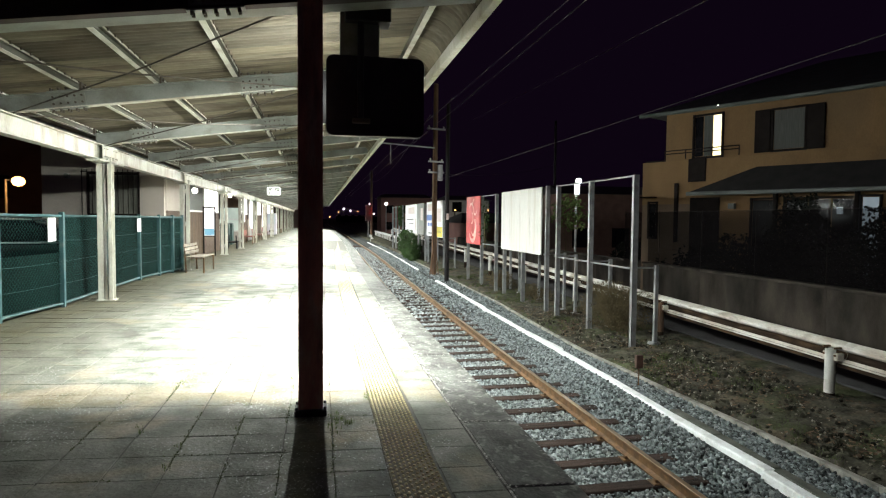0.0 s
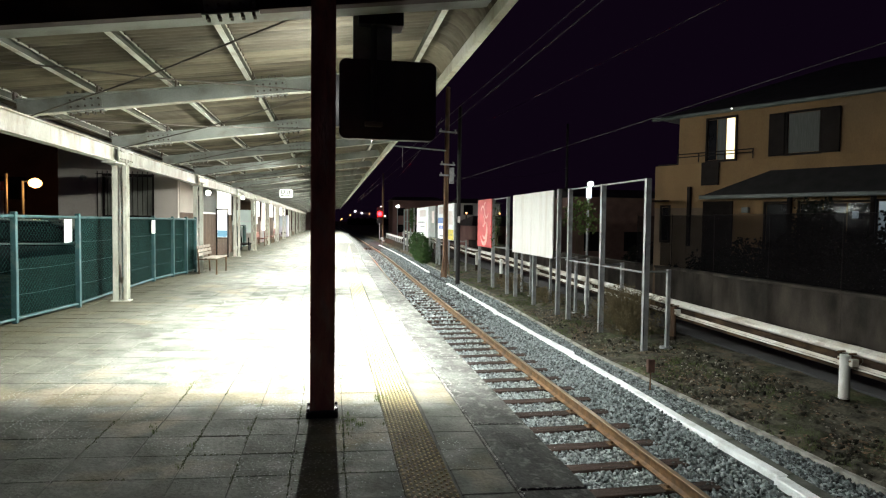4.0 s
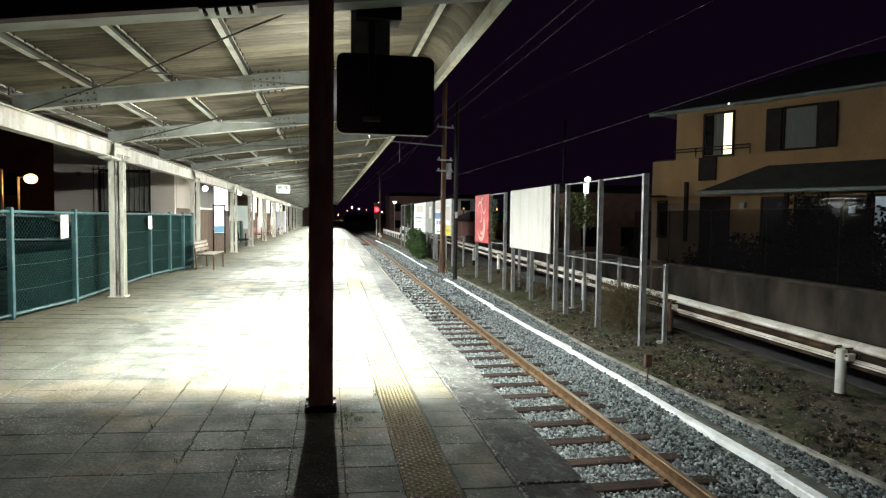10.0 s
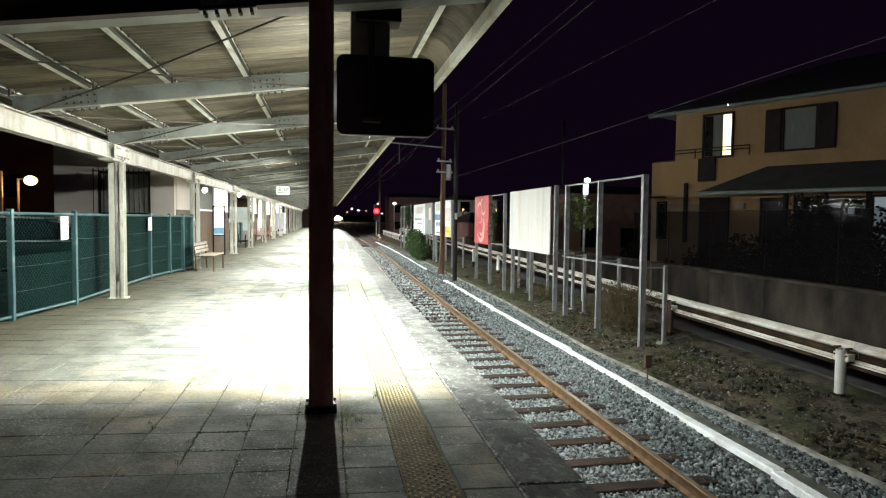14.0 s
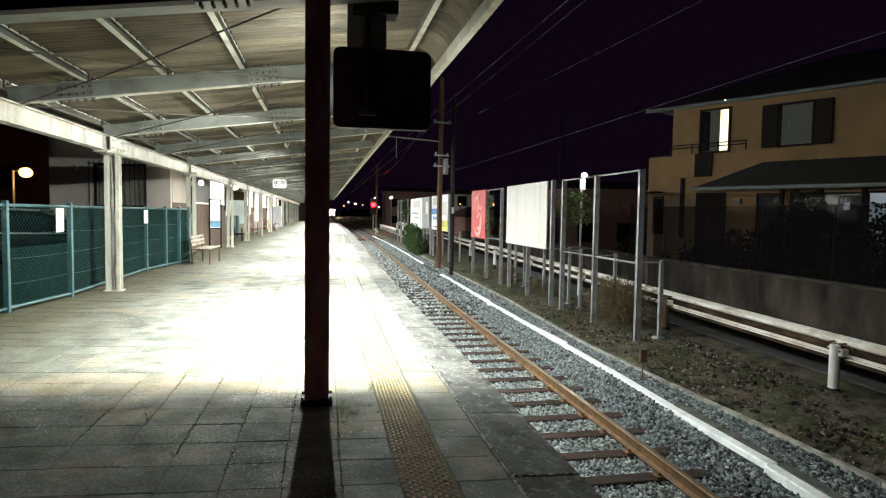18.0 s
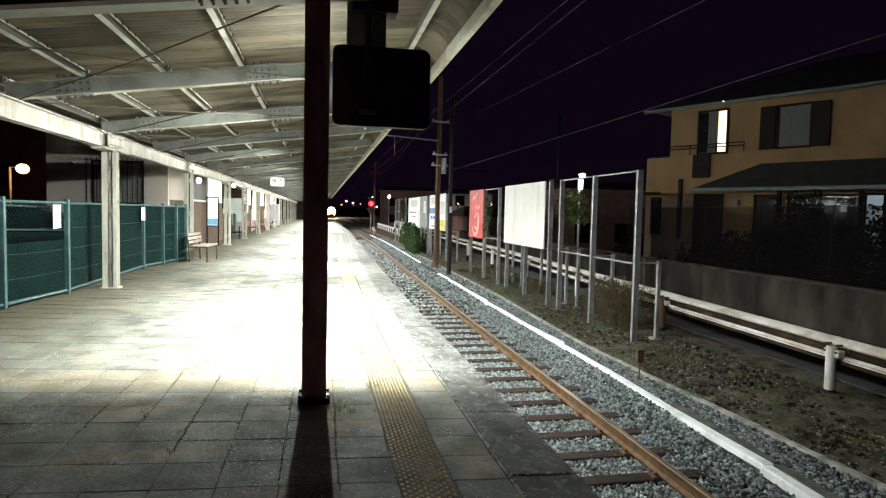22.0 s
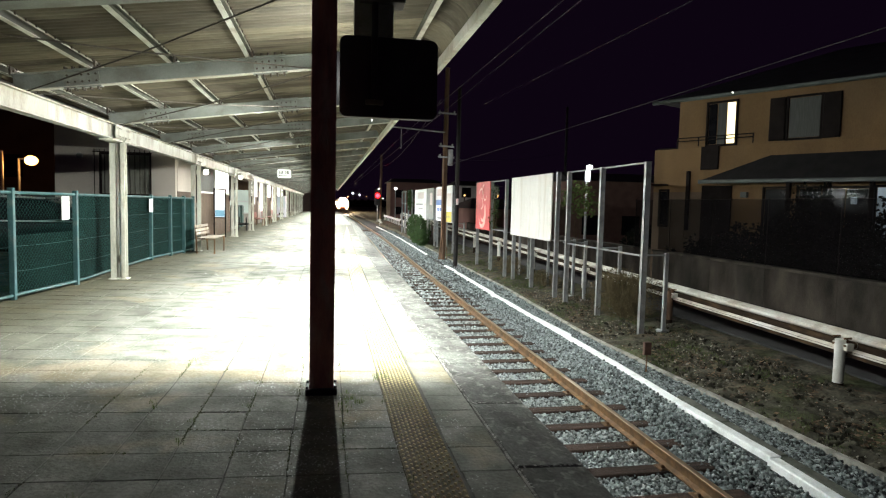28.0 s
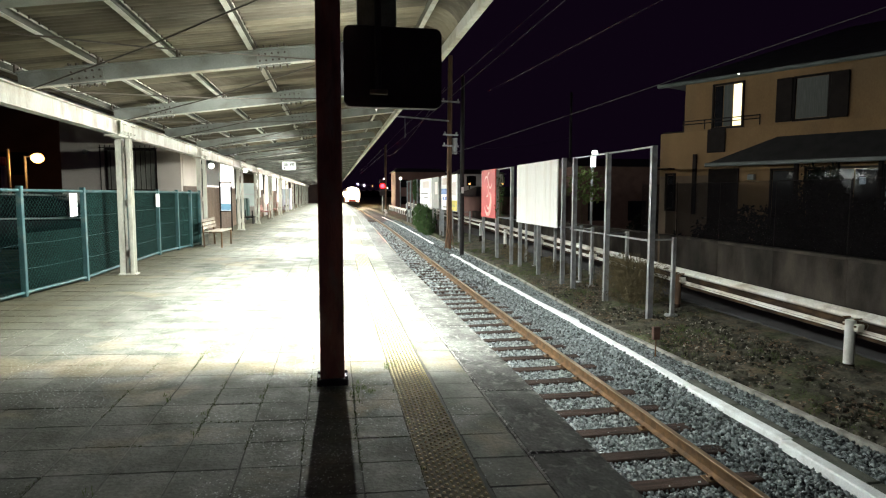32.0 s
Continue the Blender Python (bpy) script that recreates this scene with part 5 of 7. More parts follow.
# ---- left side: fence, building ----
def build_fence():
    t = thing("chain_link_fence", pose(0, 0, 0), "teal chain-link fence backed with dark green netting", "fence", kind="structure")
    line = [(-4.42, 6.2), (-4.28, 7.7), (-4.14, 9.18), (-3.94, 10.77), (-3.96, 12.9), (-3.96, 15.13), (-3.83, 16.35), (-3.70, 17.2), (-3.62, 17.95)]
    for x, y in line:
        g = Geo()
        g.box(-0.035, -0.035, 0, 0.035, 0.035, 1.50, 0.006)
        part("post", g, TEAL, t, m=pose(x, y, floor_z(x)))
    for (xa, ya), (xb, yb) in zip(line, line[1:]):
        for z in (1.44, 0.06):
            g = Geo()
            g.tube([(xa, ya, floor_z(xa) + z), (xb, yb, floor_z(xb) + z)], 0.022, 8)
            part("rail", g, TEAL, t, smooth=True)
        g = Geo()
        d = Vector((xb - xa, yb - ya, 0))
        ln = d.length
        d.normalize()
        s = Vector((d.y, -d.x, 0))
        a = Vector((xa, ya, floor_z(xa)))
        g.add([a - s * 0.03 + Vector((0, 0, 0.08)), a + d * ln - s * 0.03 + Vector((0, 0, 0.08)), a + d * ln - s * 0.03 + Vector((0, 0, 1.43)), a - s * 0.03 + Vector((0, 0, 1.43)),
               a - s * 0.034 + Vector((0, 0, 0.08)), a + d * ln - s * 0.034 + Vector((0, 0, 0.08)), a + d * ln - s * 0.034 + Vector((0, 0, 1.43)), a - s * 0.034 + Vector((0, 0, 1.43))],
              [(0, 1, 2, 3), (7, 6, 5, 4), (0, 4, 5, 1), (3, 2, 6, 7), (0, 3, 7, 4), (1, 5, 6, 2)])
        if ya > 10:
            part("netting", g, NETTING, t)
        elif ya > 9:
            low = Geo()
            q0, q1 = a - s * 0.03, a + d * ln - s * 0.03
            low.sweep([(0, 0.08), (0.004, 0.08), (0.004, 0.86), (0, 0.86)], [q0, q1], side=-s)
            part("netting", low, NETTING, t, "low strip of dark green netting")
        # diamond mesh wires
        g = Geo()
        step = 0.075
        k = -1.36
        while k < ln:
            for sg in (1, -1):
                p0, p1 = k, k + 1.36
                u0, u1 = max(0, p0), min(ln, p1)
                if u1 - u0 > 0.02:
                    z0, z1 = (u0 - p0), (u1 - p0)
                    if sg < 0:
                        z0, z1 = 1.36 - z0, 1.36 - z1
                    q0, q1 = a + d * u0 + Vector((0, 0, 0.07 + z0)), a + d * u1 + Vector((0, 0, 0.07 + z1))
                    g.tube([q0, q1], 0.0017, 3, cap=False)
            k += step
        part("wire_mesh", g, WIREGREEN, t)
        for z in (0.38, 0.72, 1.06):
            g = Geo()
            g.tube([a + d * (ln * k / 8) + s * 0.006 + Vector((0, 0, z - 0.012 * math.sin(math.pi * k / 8) * (1 + math.sin(ya + z * 9)))) for k in range(9)], 0.002, 4, cap=False)
            part("tension_wire", g, TEAL, t)
    for (x, y, w, h, z) in ((-3.97, 10.42, 0.40, 0.36, 1.05), (-3.93, 14.95, 0.30, 0.3, 1.1)):
        g = Geo()
        g.box(0.0, -w / 2, 0, 0.004, w / 2, h)
        solo("paper_notice", g, PAPER, "white paper notice tied to the fence", "notice", m=pose(x + 0.02, y, z + floor_z(x), 0, 0, 6 if y < 12 else 0))


build_fence()


def build_station():
    h = thing("station_building", pose(0, 0, 0), "plastered station building with brown boards along the platform", "station building")
    y0, x0, x1 = 18.75, -7.35, -4.25

    def box(name, m, *a, c=0.0, parent=h, label=""):
        g = Geo()
        g.box(*a, c)
        return part(name, g, m, parent, label)

    # end wall with a barred window
    box("wall", PLASTER, x0, y0, 0, -6.25, y0 + 0.2, 3.6)
    box("wall", PLASTER, -4.88, y0, 0, x1, y0 + 0.2, 3.6)
    box("wall", PLASTER, -6.25, y0, 2.78, -4.88, y0 + 0.2, 3.6)
    box("wall", PLASTER, -6.25, y0, 0, -4.88, y0 + 0.2, 1.58)
    w = box("window", DARKWOOD, -6.25, y0 + 0.05, 1.58, -6.19, y0 + 0.15, 2.78)
    for a in ((-4.94, 1.58, -4.88, 2.78), (-6.19, 1.58, -4.94, 1.64), (-6.19, 2.72, -4.94, 2.78), (-5.6, 1.64, -5.54, 2.72)):
        box("window_frame", DARKWOOD, a[0], y0 + 0.05, a[1], a[2], y0 + 0.15, a[3], parent=w)
    box("pane", mat("drawn pale curtain", (0.26, 0.26, 0.22), (0.17, 0.17, 0.14), 8, 0.8, stretch=(8, 8, 0.4)), -6.19, y0 + 0.09, 1.64, -4.94, y0 + 0.11, 2.72, parent=w)
    for i in range(12):
        x = -6.32 + 0.13 * i
        g = Geo()
        g.tube([(x, y0 - 0.1, 1.5), (x, y0 - 0.1, 2.86)], 0.011, 6)
        part("bar", g, DARKWOOD, w)
    for z in (1.58, 2.78):
        box("bar_rail", DARKWOOD, -6.36, y0 - 0.115, z - 0.012, -4.84, y0 - 0.085, z + 0.012, parent=w)
    g = Geo()
    g.tube([(-6.7, y0, 2.66), (-6.7, y0 - 0.12, 2.66)], 0.07, 12)
    part("vent_hood", g, STEELGREY, h, smooth=True)
    box("wall", PLASTER, x0, y0 + 0.2, 0, x0 + 0.2, 62, 3.6)
    box("wall", PLASTER, x0, 62, 0, x1, 62.2, 3.6)
    # platform side: boards below, windows above
    X = x1
    bays = [(19.0, 21.3, "plain"), (21.3, 28.8, "win"), (28.8, 36.0, "open"), (36.0, 40, "win"), (40, 44.5, "door"), (44.5, 49, "win"), (49, 54, "door"), (54, 62, "win")]
    for a, b, kind in bays:
        box("wall", PLASTER, X - 0.15, a, 2.95, X, b, 3.6)
        if kind == "open":
            # a deep hall: plain back wall, a far side with a lit window under a brown lintel
            box("wall", PLASTER, X - 3.0, a, 0, X - 2.9, b, 2.95)
            box("wall", PLASTER, X - 2.9, a - 0.12, 0, X - 0.15, a, 2.95)
            box("wall", PLASTER, X - 2.9, b - 0.1, 0, X, b, 0.8)
            box("wall", WAINSCOT, X - 2.9, b - 0.1, 2.1, X, b, 2.95)
            w = box("window", WHITE, X - 2.9, b - 0.13, 0.8, X, b - 0.02, 0.86)
            for i in range(4):
                q = X - 2.9 + 0.725 * i
                box("pane", LITSOFT, q + 0.05, b - 0.06, 0.86, q + 0.675, b - 0.04, 2.1, parent=w, label="softly lit window pane")
                box("glazing_bar", WHITE, q + 0.05, b - 0.09, 1.45, q + 0.675, b - 0.065, 1.50, parent=w)
                box("mullion", GALV, q + 0.675, b - 0.1, 0.86, q + 0.725, b - 0.02, 2.1, parent=w)
            box("lintel", WAINSCOT, X - 0.15, a, 2.55, X, b, 2.95)
            box("hall_floor", CONC, X - 2.9, a, -0.05, X - 0.15, b - 0.1, 0.02)
            box("hall_ceiling", PLASTER, X - 2.9, a, 2.95, X - 0.15, b - 0.1, 3.05)
            continue
        if kind in ("win", "plain"):
            n = int((b - a) / 0.15)
            for i in range(n):
                g = Geo()
                g.box(X - 0.03, a + i * (b - a) / n + 0.004, floor_z(X), X, a + (i + 1) * (b - a) / n - 0.004, 1.75, 0.006)
                part("board", g, WAINSCOT, h)
            box("core", PLASTER, X - 0.15, a, 0, X - 0.035, b, 1.75)
            wy0, wy1 = a + 0.35, b - 0.35
            if kind == "plain":
                box("wall", PLASTER, X - 0.15, a, 1.75, X, b, 2.95)
                continue
            box("wall", PLASTER, X - 0.15, a, 1.75, X, wy0, 2.95)
            box("wall", PLASTER, X - 0.15, wy1, 1.75, X, b, 2.95)
            fr = box("window", WHITE, X - 0.1, wy0, 1.75, X + 0.02, wy1, 1.81, label="white window frame")
            for q in (wy0, (wy0 + wy1) / 2 - 0.03, wy1 - 0.06):
                box("mullion", WHITE, X - 0.1, q, 1.81, X + 0.01, q + 0.06, 2.95, parent=fr)
            wm = (wy0 + wy1) / 2
            box("pane", CURTAIN if a < 22 else LITWHITE, X - 0.06, wy0 + 0.06, 1.81, X - 0.04, wm - 0.03, 2.95, parent=fr)
            box("pane", LITWHITE, X - 0.06, wm + 0.03, 1.81, X - 0.04, wy1 - 0.06, 2.95, parent=fr, label="bright lit window pane")
            for q in (wy0 - 0.16, wy1 + 0.02):
                box("shutter_stile", DARKWOOD, X + 0.003, q, 1.5, X + 0.05, q + 0.14, 2.75, parent=fr)
        else:
            box("wall", PLASTER, X - 0.15, a, 0, X, a + 1.2, 2.95)
            box("wall", PLASTER, X - 0.15, b - 1.2, 0, X, b, 2.95)
            d = box("door", GALV, X - 0.09, a + 1.2, 0.1, X - 0.05, a + 1.3, 2.95)
            box("pane", LITWHITE, X - 0.08, a + 1.3, 0.9, X - 0.06, b - 1.2, 2.9, parent=d)
            box("panel", GALV, X - 0.09, a + 1.3, 0.1, X - 0.05, b - 1.2, 0.9, parent=d)
    box("roof", ROOFTILE, x0 - 0.4, y0 - 0.4, 3.6, x1 + 0.05, 62.4, 3.75)


build_station()


# ---- platform furniture ----
def build_bench(m, wood, label):
    t = thing("platform_bench", m, label, "bench", "platform benches")
    for i in range(4):
        g = Geo()
        g.box(-0.75, -0.21 + i * 0.105, 0.41, 0.75, -0.12 + i * 0.105, 0.435, 0.005)
        part("seat_slat", g, wood, t)
    for i in range(3):
        g = Geo()
        g.box(-0.75, 0.22 + i * 0.02, 0.49 + i * 0.095, 0.75, 0.245 + i * 0.02, 0.565 + i * 0.095, 0.005)
        part("back_slat", g, wood, t)
    for x in (-0.62, 0.62):
        for y, top in ((-0.2, 0.41), (0.24, 0.74)):
            g = Geo()
            g.tube([(x, y, 0), (x, y + (0.04 if top > 0.5 else 0), top)], 0.02, 8)
            part("leg", g, RUST, t)
        g = Geo()
        g.box(x - 0.02, -0.21, 0.385, x + 0.02, 0.24, 0.41)
        part("bracket", g, RUST, t)
    return t


build_bench(pose(-3.12, 17.85, floor_z(-3.17), 0, 0, 88), BENCHWOOD, "weathered slatted bench on a rusty frame beside a post")
build_bench(pose(-3.75, 36.2, floor_z(-3.75), 0, 0, 90), REDWOOD, "red-brown wooden bench against the station wall")
build_bench(pose(-3.75, 40.6, floor_z(-3.75), 0, 0, 90), REDWOOD, "red-brown wooden bench against the station wall")


def build_stand():
    t = thing("poster_stand", pose(-4.0, 24.6, floor_z(-4.0), 0, 0, 8), "poster stand with a white and blue sheet", "poster stand")
    for x in (-0.2, 0.2):
        g = Geo()
        g.box(x - 0.025, -0.02, 0, x + 0.025, 0.02, 1.85, 0.004)
        part("leg", g, DARKWOOD, t)
    g = Geo()
    g.box(-0.175, -0.02, 1.78, 0.175, 0.02, 1.83)
    part("rail", g, DARKWOOD, t)
    g = Geo()
    g.box(-0.175, -0.02, 0.72, 0.175, 0.02, 0.76)
    part("rail", g, DARKWOOD, t)
    # glow is added to the sheet to bring it up to bright white
    g = Geo()
    g.box(-0.175, -0.012, 0.76, 0.175, 0.0, 1.66)
    part("poster", g, GLOWPOSTER, t, "white sheet with added glow")
    g = Geo()
    g.box(-0.17, -0.017, 0.78, 0.17, -0.013, 1.02)
    part("blue_panel", g, mat("sky blue print", (0.25, 0.55, 0.75), None, 2, 0.5), t)


build_stand()


def build_globes():
    for x, y, z in ((-3.38, 18.5, 2.30), (-3.4, 25.7, 2.42)):
        t = thing("globe_lamp", pose(x, y, z), "white globe lamp on a canopy post", "lamp", "globe lamps")
        g = Geo()
        g.ball((0, 0, 0), 0.072, 14, 8)
        part("globe", g, GLOBE, t, smooth=True)
        g = Geo()
        g.tube([(-0.15, 0, 0.16), (0, 0, 0.16), (0, 0, 0.1)], 0.012, 6)
        part("arm", g, ROD, t)
    for m in (pose(-1.75, 26.0, 2.47), pose(-2.08, 52, 3.11)):
        hanging_sign(m)


def hanging_sign(m):
    t = thing("hanging_sign", m, "small white hanging sign with dark marks", "sign", "hanging signs")
    g = Geo()
    g.box(-0.27, -0.06, 0, 0.27, 0.06, 0.34, 0.05)
    part("box", g, SIGNWHITE, t)
    g = Geo()
    for cx in (-0.125, 0.125):
        for z in (0.165, 0.215, 0.265):
            g.box(cx - 0.075, -0.064, z, cx + 0.075, -0.061, z + 0.02)
        for x in (-0.07, 0.0, 0.055):
            g.box(cx + x, -0.064, 0.15, cx + x + 0.018, -0.061, 0.30)
    g.box(-0.15, -0.064, 0.075, 0.2, -0.061, 0.10)
    g.box(-0.2, -0.064, 0.06, -0.15, -0.061, 0.115)
    part("marks", g, BLACK, t)
    g = Geo()
    for x in (-0.2, 0.2):
        g.tube([(x, 0, 0.34), (x, 0, 0.52)], 0.01, 6)
    part("hanger", g, ROD, t)


build_globes()


def build_clutter():
    for y in (33.6, 34.9):
        t = thing("locker_box", pose(-4.7, y, 0.02), "tall dark green metal box in the station recess", "box", "green boxes")
        g = Geo()
        g.box(-0.2, -0.35, 0.05, 0.2, 0.35, 1.25, 0.015)
        part("body", g, mat("dark green steel", (0.02, 0.06, 0.05), (0.014, 0.042, 0.035), 3, 0.45), t)
        g = Geo()
        g.box(0.2, -0.3, 0.12, 0.215, 0.3, 1.18, 0.006)
        part("door", g, mat("teal steel door", (0.028, 0.08, 0.068), None, 3, 0.45), t)
    t = thing("luggage_cart", pose(-3.95, 30.6, floor_z(-3.95), 0, 0, 90), "low dark wooden luggage cart with small wheels", "cart")
    for i in range(5):
        g = Geo()
        g.box(-0.8, -0.3 + 0.12 * i, 0.28, 0.8, -0.19 + 0.12 * i, 0.33, 0.004)
        part("deck_board", g, DARKWOOD, t)
    for x in (-0.4, 0.4):
        for y in (-0.24, 0.24):
            g = Geo()
            g.tube([(x, y - 0.03, 0.14), (x, y + 0.03, 0.14)], 0.14, 14)
            part("wheel", g, BLACK, t)
    g = Geo()
    for x in (-0.74, 0.74):
        g.box(x - 0.025, -0.28, 0.33, x + 0.025, -0.23, 0.62, 0.004)
        g.box(x - 0.025, 0.23, 0.33, x + 0.025, 0.28, 0.62, 0.004)
    g.box(-0.77, 0.225, 0.56, 0.77, 0.285, 0.62, 0.004)
    part("side_rail", g, DARKWOOD, t)
    t = thing("vending_machine", pose(-3.85, 54.5, floor_z(-3.85)), "pale lilac vending machine against the station wall", "vending machine")
    g = Geo()
    g.box(-0.36, -0.5, 0.06, 0.36, 0.5, 1.85, 0.02)
    part("cabinet", g, mat("pale lilac steel", (0.6, 0.58, 0.66), None, 3, 0.4), t)
    g = Geo()
    g.box(-0.3, -0.512, 0.95, 0.3, -0.502, 1.75)
    part("display", g, LITDIM, t)
    g = Geo()
    g.box(-0.2, -0.512, 0.25, 0.2, -0.502, 0.45)
    part("tray", g, BLACK, t)
    t = thing("poster_case", pose(-4.2, 37.2, 1.3), "white poster case on the station wall", "poster case")
    g = Geo()
    g.box(0, -0.4, 0, 0.05, 0.4, 1.1, 0.01)
    part("case", g, GALV, t)
    g = Geo()
    g.box(0.051, -0.36, 0.04, 0.056, 0.36, 1.06)
    part("poster", g, PAPER, t)


build_clutter()
build_bench(pose(-3.8, 47.5, floor_z(-3.8), 0, 0, 90), REDWOOD, "red-brown wooden bench against the station wall")
build_bench(pose(-3.8, 63.0, floor_z(-3.8), 0, 0, 90), BENCHWOOD, "weathered slatted bench far down the platform")


# ---- lamps and lights in the distance ----
def street_lamp(x, y, z, m, label, r=0.16, base=-0.9, arm=0.0):
    t = thing("street_lamp", pose(x, y, base), label, "street lamp")
    g = Geo()
    g.tube([(0, 0, 0), (0, 0, z - base + 0.1)], 0.05, 8)
    part("pole", g, GALV, t)
    g = Geo()
    if arm:
        q = Geo()
        q.tube([(0, 0, z - base + 0.05), (arm, -0.25, z - base + 0.12)], 0.03, 6)
        part("arm", q, GALV, t)
    g.ball((arm, -0.25, z - base), r, 10, 6, 0.8)
    part("lamp_head", g, m, t, "glowing lamp head")
    return t


SODX = -12.7
street_lamp(SODX - 0.6, 30.3, 3.05, SODIUM, "orange sodium street lamp behind the fence", 0.27, 0.0, 0.6)
lamp("POINT", "sodium_light", pose(SODX, 29.7, 2.72), 80, (1.0, 0.45, 0.14), 0.2)
sl = street_lamp(10.8, 25.0, 3.25, STREET, "white street lamp with a lit sign panel behind the boards", 0.12)
g = Geo()
g.box(-0.12, -0.10, 3.55, 0.12, -0.06, 4.05, 0.01)
part("sign_panel", g, LITDIM, sl, "small pale lit panel")
lamp("POINT", "street_light", pose(10.8, 24.3, 3.2), 260, (0.95, 1.0, 0.95), 0.12)
street_lamp(9.6, 90, 3.75, STREET, "distant white street lamp over the lane", 0.22)


def build_signal():
    t = thing("railway_signal", pose(6.1, 78, -1.0), "railway signal with a red lamp beside the track", "railway signal")
    g = Geo()
    g.tube([(0, 0.1, 0), (0, 0.1, 4.3)], 0.06, 8)
    part("mast", g, GALV, t)
    g = Geo()
    g.box(-0.36, -0.02, 2.3, 0.36, 0.08, 4.3, 0.03)
    part("backboard", g, BLACK, t)
    g = Geo()
    g.tube([(0, -0.03, 3.5), (0, -0.06, 3.5)], 0.25, 18)
    part("lens", g, SIGNALRED, t, "glowing red lens")
    # an added plate blocks the lens until the red lamp should come on
    g = Geo()
    g.box(-0.26, -0.075, -0.26, 0.26, -0.062, 0.26, 0.004)
    return part("shutter", g, BLACK, t, "added dark plate that hides the lens", m=pose(0, 0, 3.5))


shutter = build_signal()


# ---- plants ----
def foliage(name, m, radii, count, size, leaf, stem, label, category, seed, stems=9, kind="", gap=0.15, lift=0.0):
    """Stems that fan out from the foot and many small leaves, thinned by a noise so that gaps stay."""
    rng = random.Random(seed)
    t = thing(name, m, label, category, kind=kind)
    g = Geo()
    rx, ry, rz = radii
    for i in range(stems):
        a, q = rng.uniform(0, 2 * math.pi), rng.uniform(0.2, 0.85)
        tip = Vector((rx * q * math.cos(a), ry * q * math.sin(a), lift + rz * rng.uniform(1.2, 1.95)))
        mid = tip * 0.5 + Vector((rng.uniform(-0.1, 0.1) * rx, rng.uniform(-0.1, 0.1) * ry, 0.1 * rz))
        g.tube([(0.05 * rx * math.cos(a), 0.05 * ry * math.sin(a), 0), mid, tip], max(0.004, 0.012 * rz), 5, 0.003)
    tagged(part("brushwood", g, stem, t), kind="stuff")
    v, f = [], []
    while len(f) < count:
        p = Vector((rng.uniform(-1, 1), rng.uniform(-1, 1), rng.uniform(-1, 1)))
        r = p.length
        if r > 1 + 0.35 * noise.noise(p * 2.1 + Vector((seed, 0, 0))) or noise.noise(p * 3.3 + Vector((0, seed, 0))) < -gap:
            continue
        c = Vector((p.x * rx, p.y * ry, lift + (p.z + 1) * rz))
        d = Vector((rng.gauss(0, 1), rng.gauss(0, 1), rng.gauss(0.2, 0.7))).normalized()
        u = d.cross(Vector((rng.gauss(0, 1), rng.gauss(0, 1), rng.gauss(0, 1)))).normalized()
        l, w = size * rng.uniform(0.6, 1.3), size * rng.uniform(0.22, 0.42)
        n = len(v)
        fold = d.cross(u) * w * 0.35
        v += [c - d * l / 2, c + u * w + fold, c + d * l / 2, c - u * w + fold]
        f += [(n, n + 1, n + 2, n + 3)]
    me = bpy.data.meshes.new("leaves")
    me.from_pydata([tuple(q) for q in v], [], f)
    me.materials.append(leaf)
    tagged(part("leaves", me, None, t), kind="stuff")
    return t


def tufts(name, spots, blades, height, material, label, seed):
    rng = random.Random(seed)
    v, f = [], []
    for x, y, z in spots:
        for _ in range(blades):
            a, h = rng.uniform(0, 2 * math.pi), height * rng.uniform(0.4, 1.2)
            bx, by = x + rng.gauss(0, 0.45) * height, y + rng.gauss(0, 0.45) * height
            w, lean = 0.0012 + 0.02 * height, rng.uniform(0.1, 0.8) * h
            n = len(v)
            c, q = math.cos(a), math.sin(a)
            v += [(bx - q * w, by + c * w, z - 0.01), (bx + q * w, by - c * w, z - 0.01), (bx + c * lean * 0.4 + q * w * 0.7, by + q * lean * 0.4 - c * w * 0.7, z + h * 0.6),
                  (bx + c * lean, by + q * lean, z + h * 0.9), (bx + c * lean * 0.4 - q * w * 0.7, by + q * lean * 0.4 + c * w * 0.7, z + h * 0.6)]
            f += [(n, n + 1, n + 2, n + 4), (n + 4, n + 2, n + 3)]
    me = bpy.data.meshes.new(name)
    me.from_pydata(v, [], f)
    me.materials.append(material)
    return tagged(new(name, me), label, "weeds", kind="stuff")


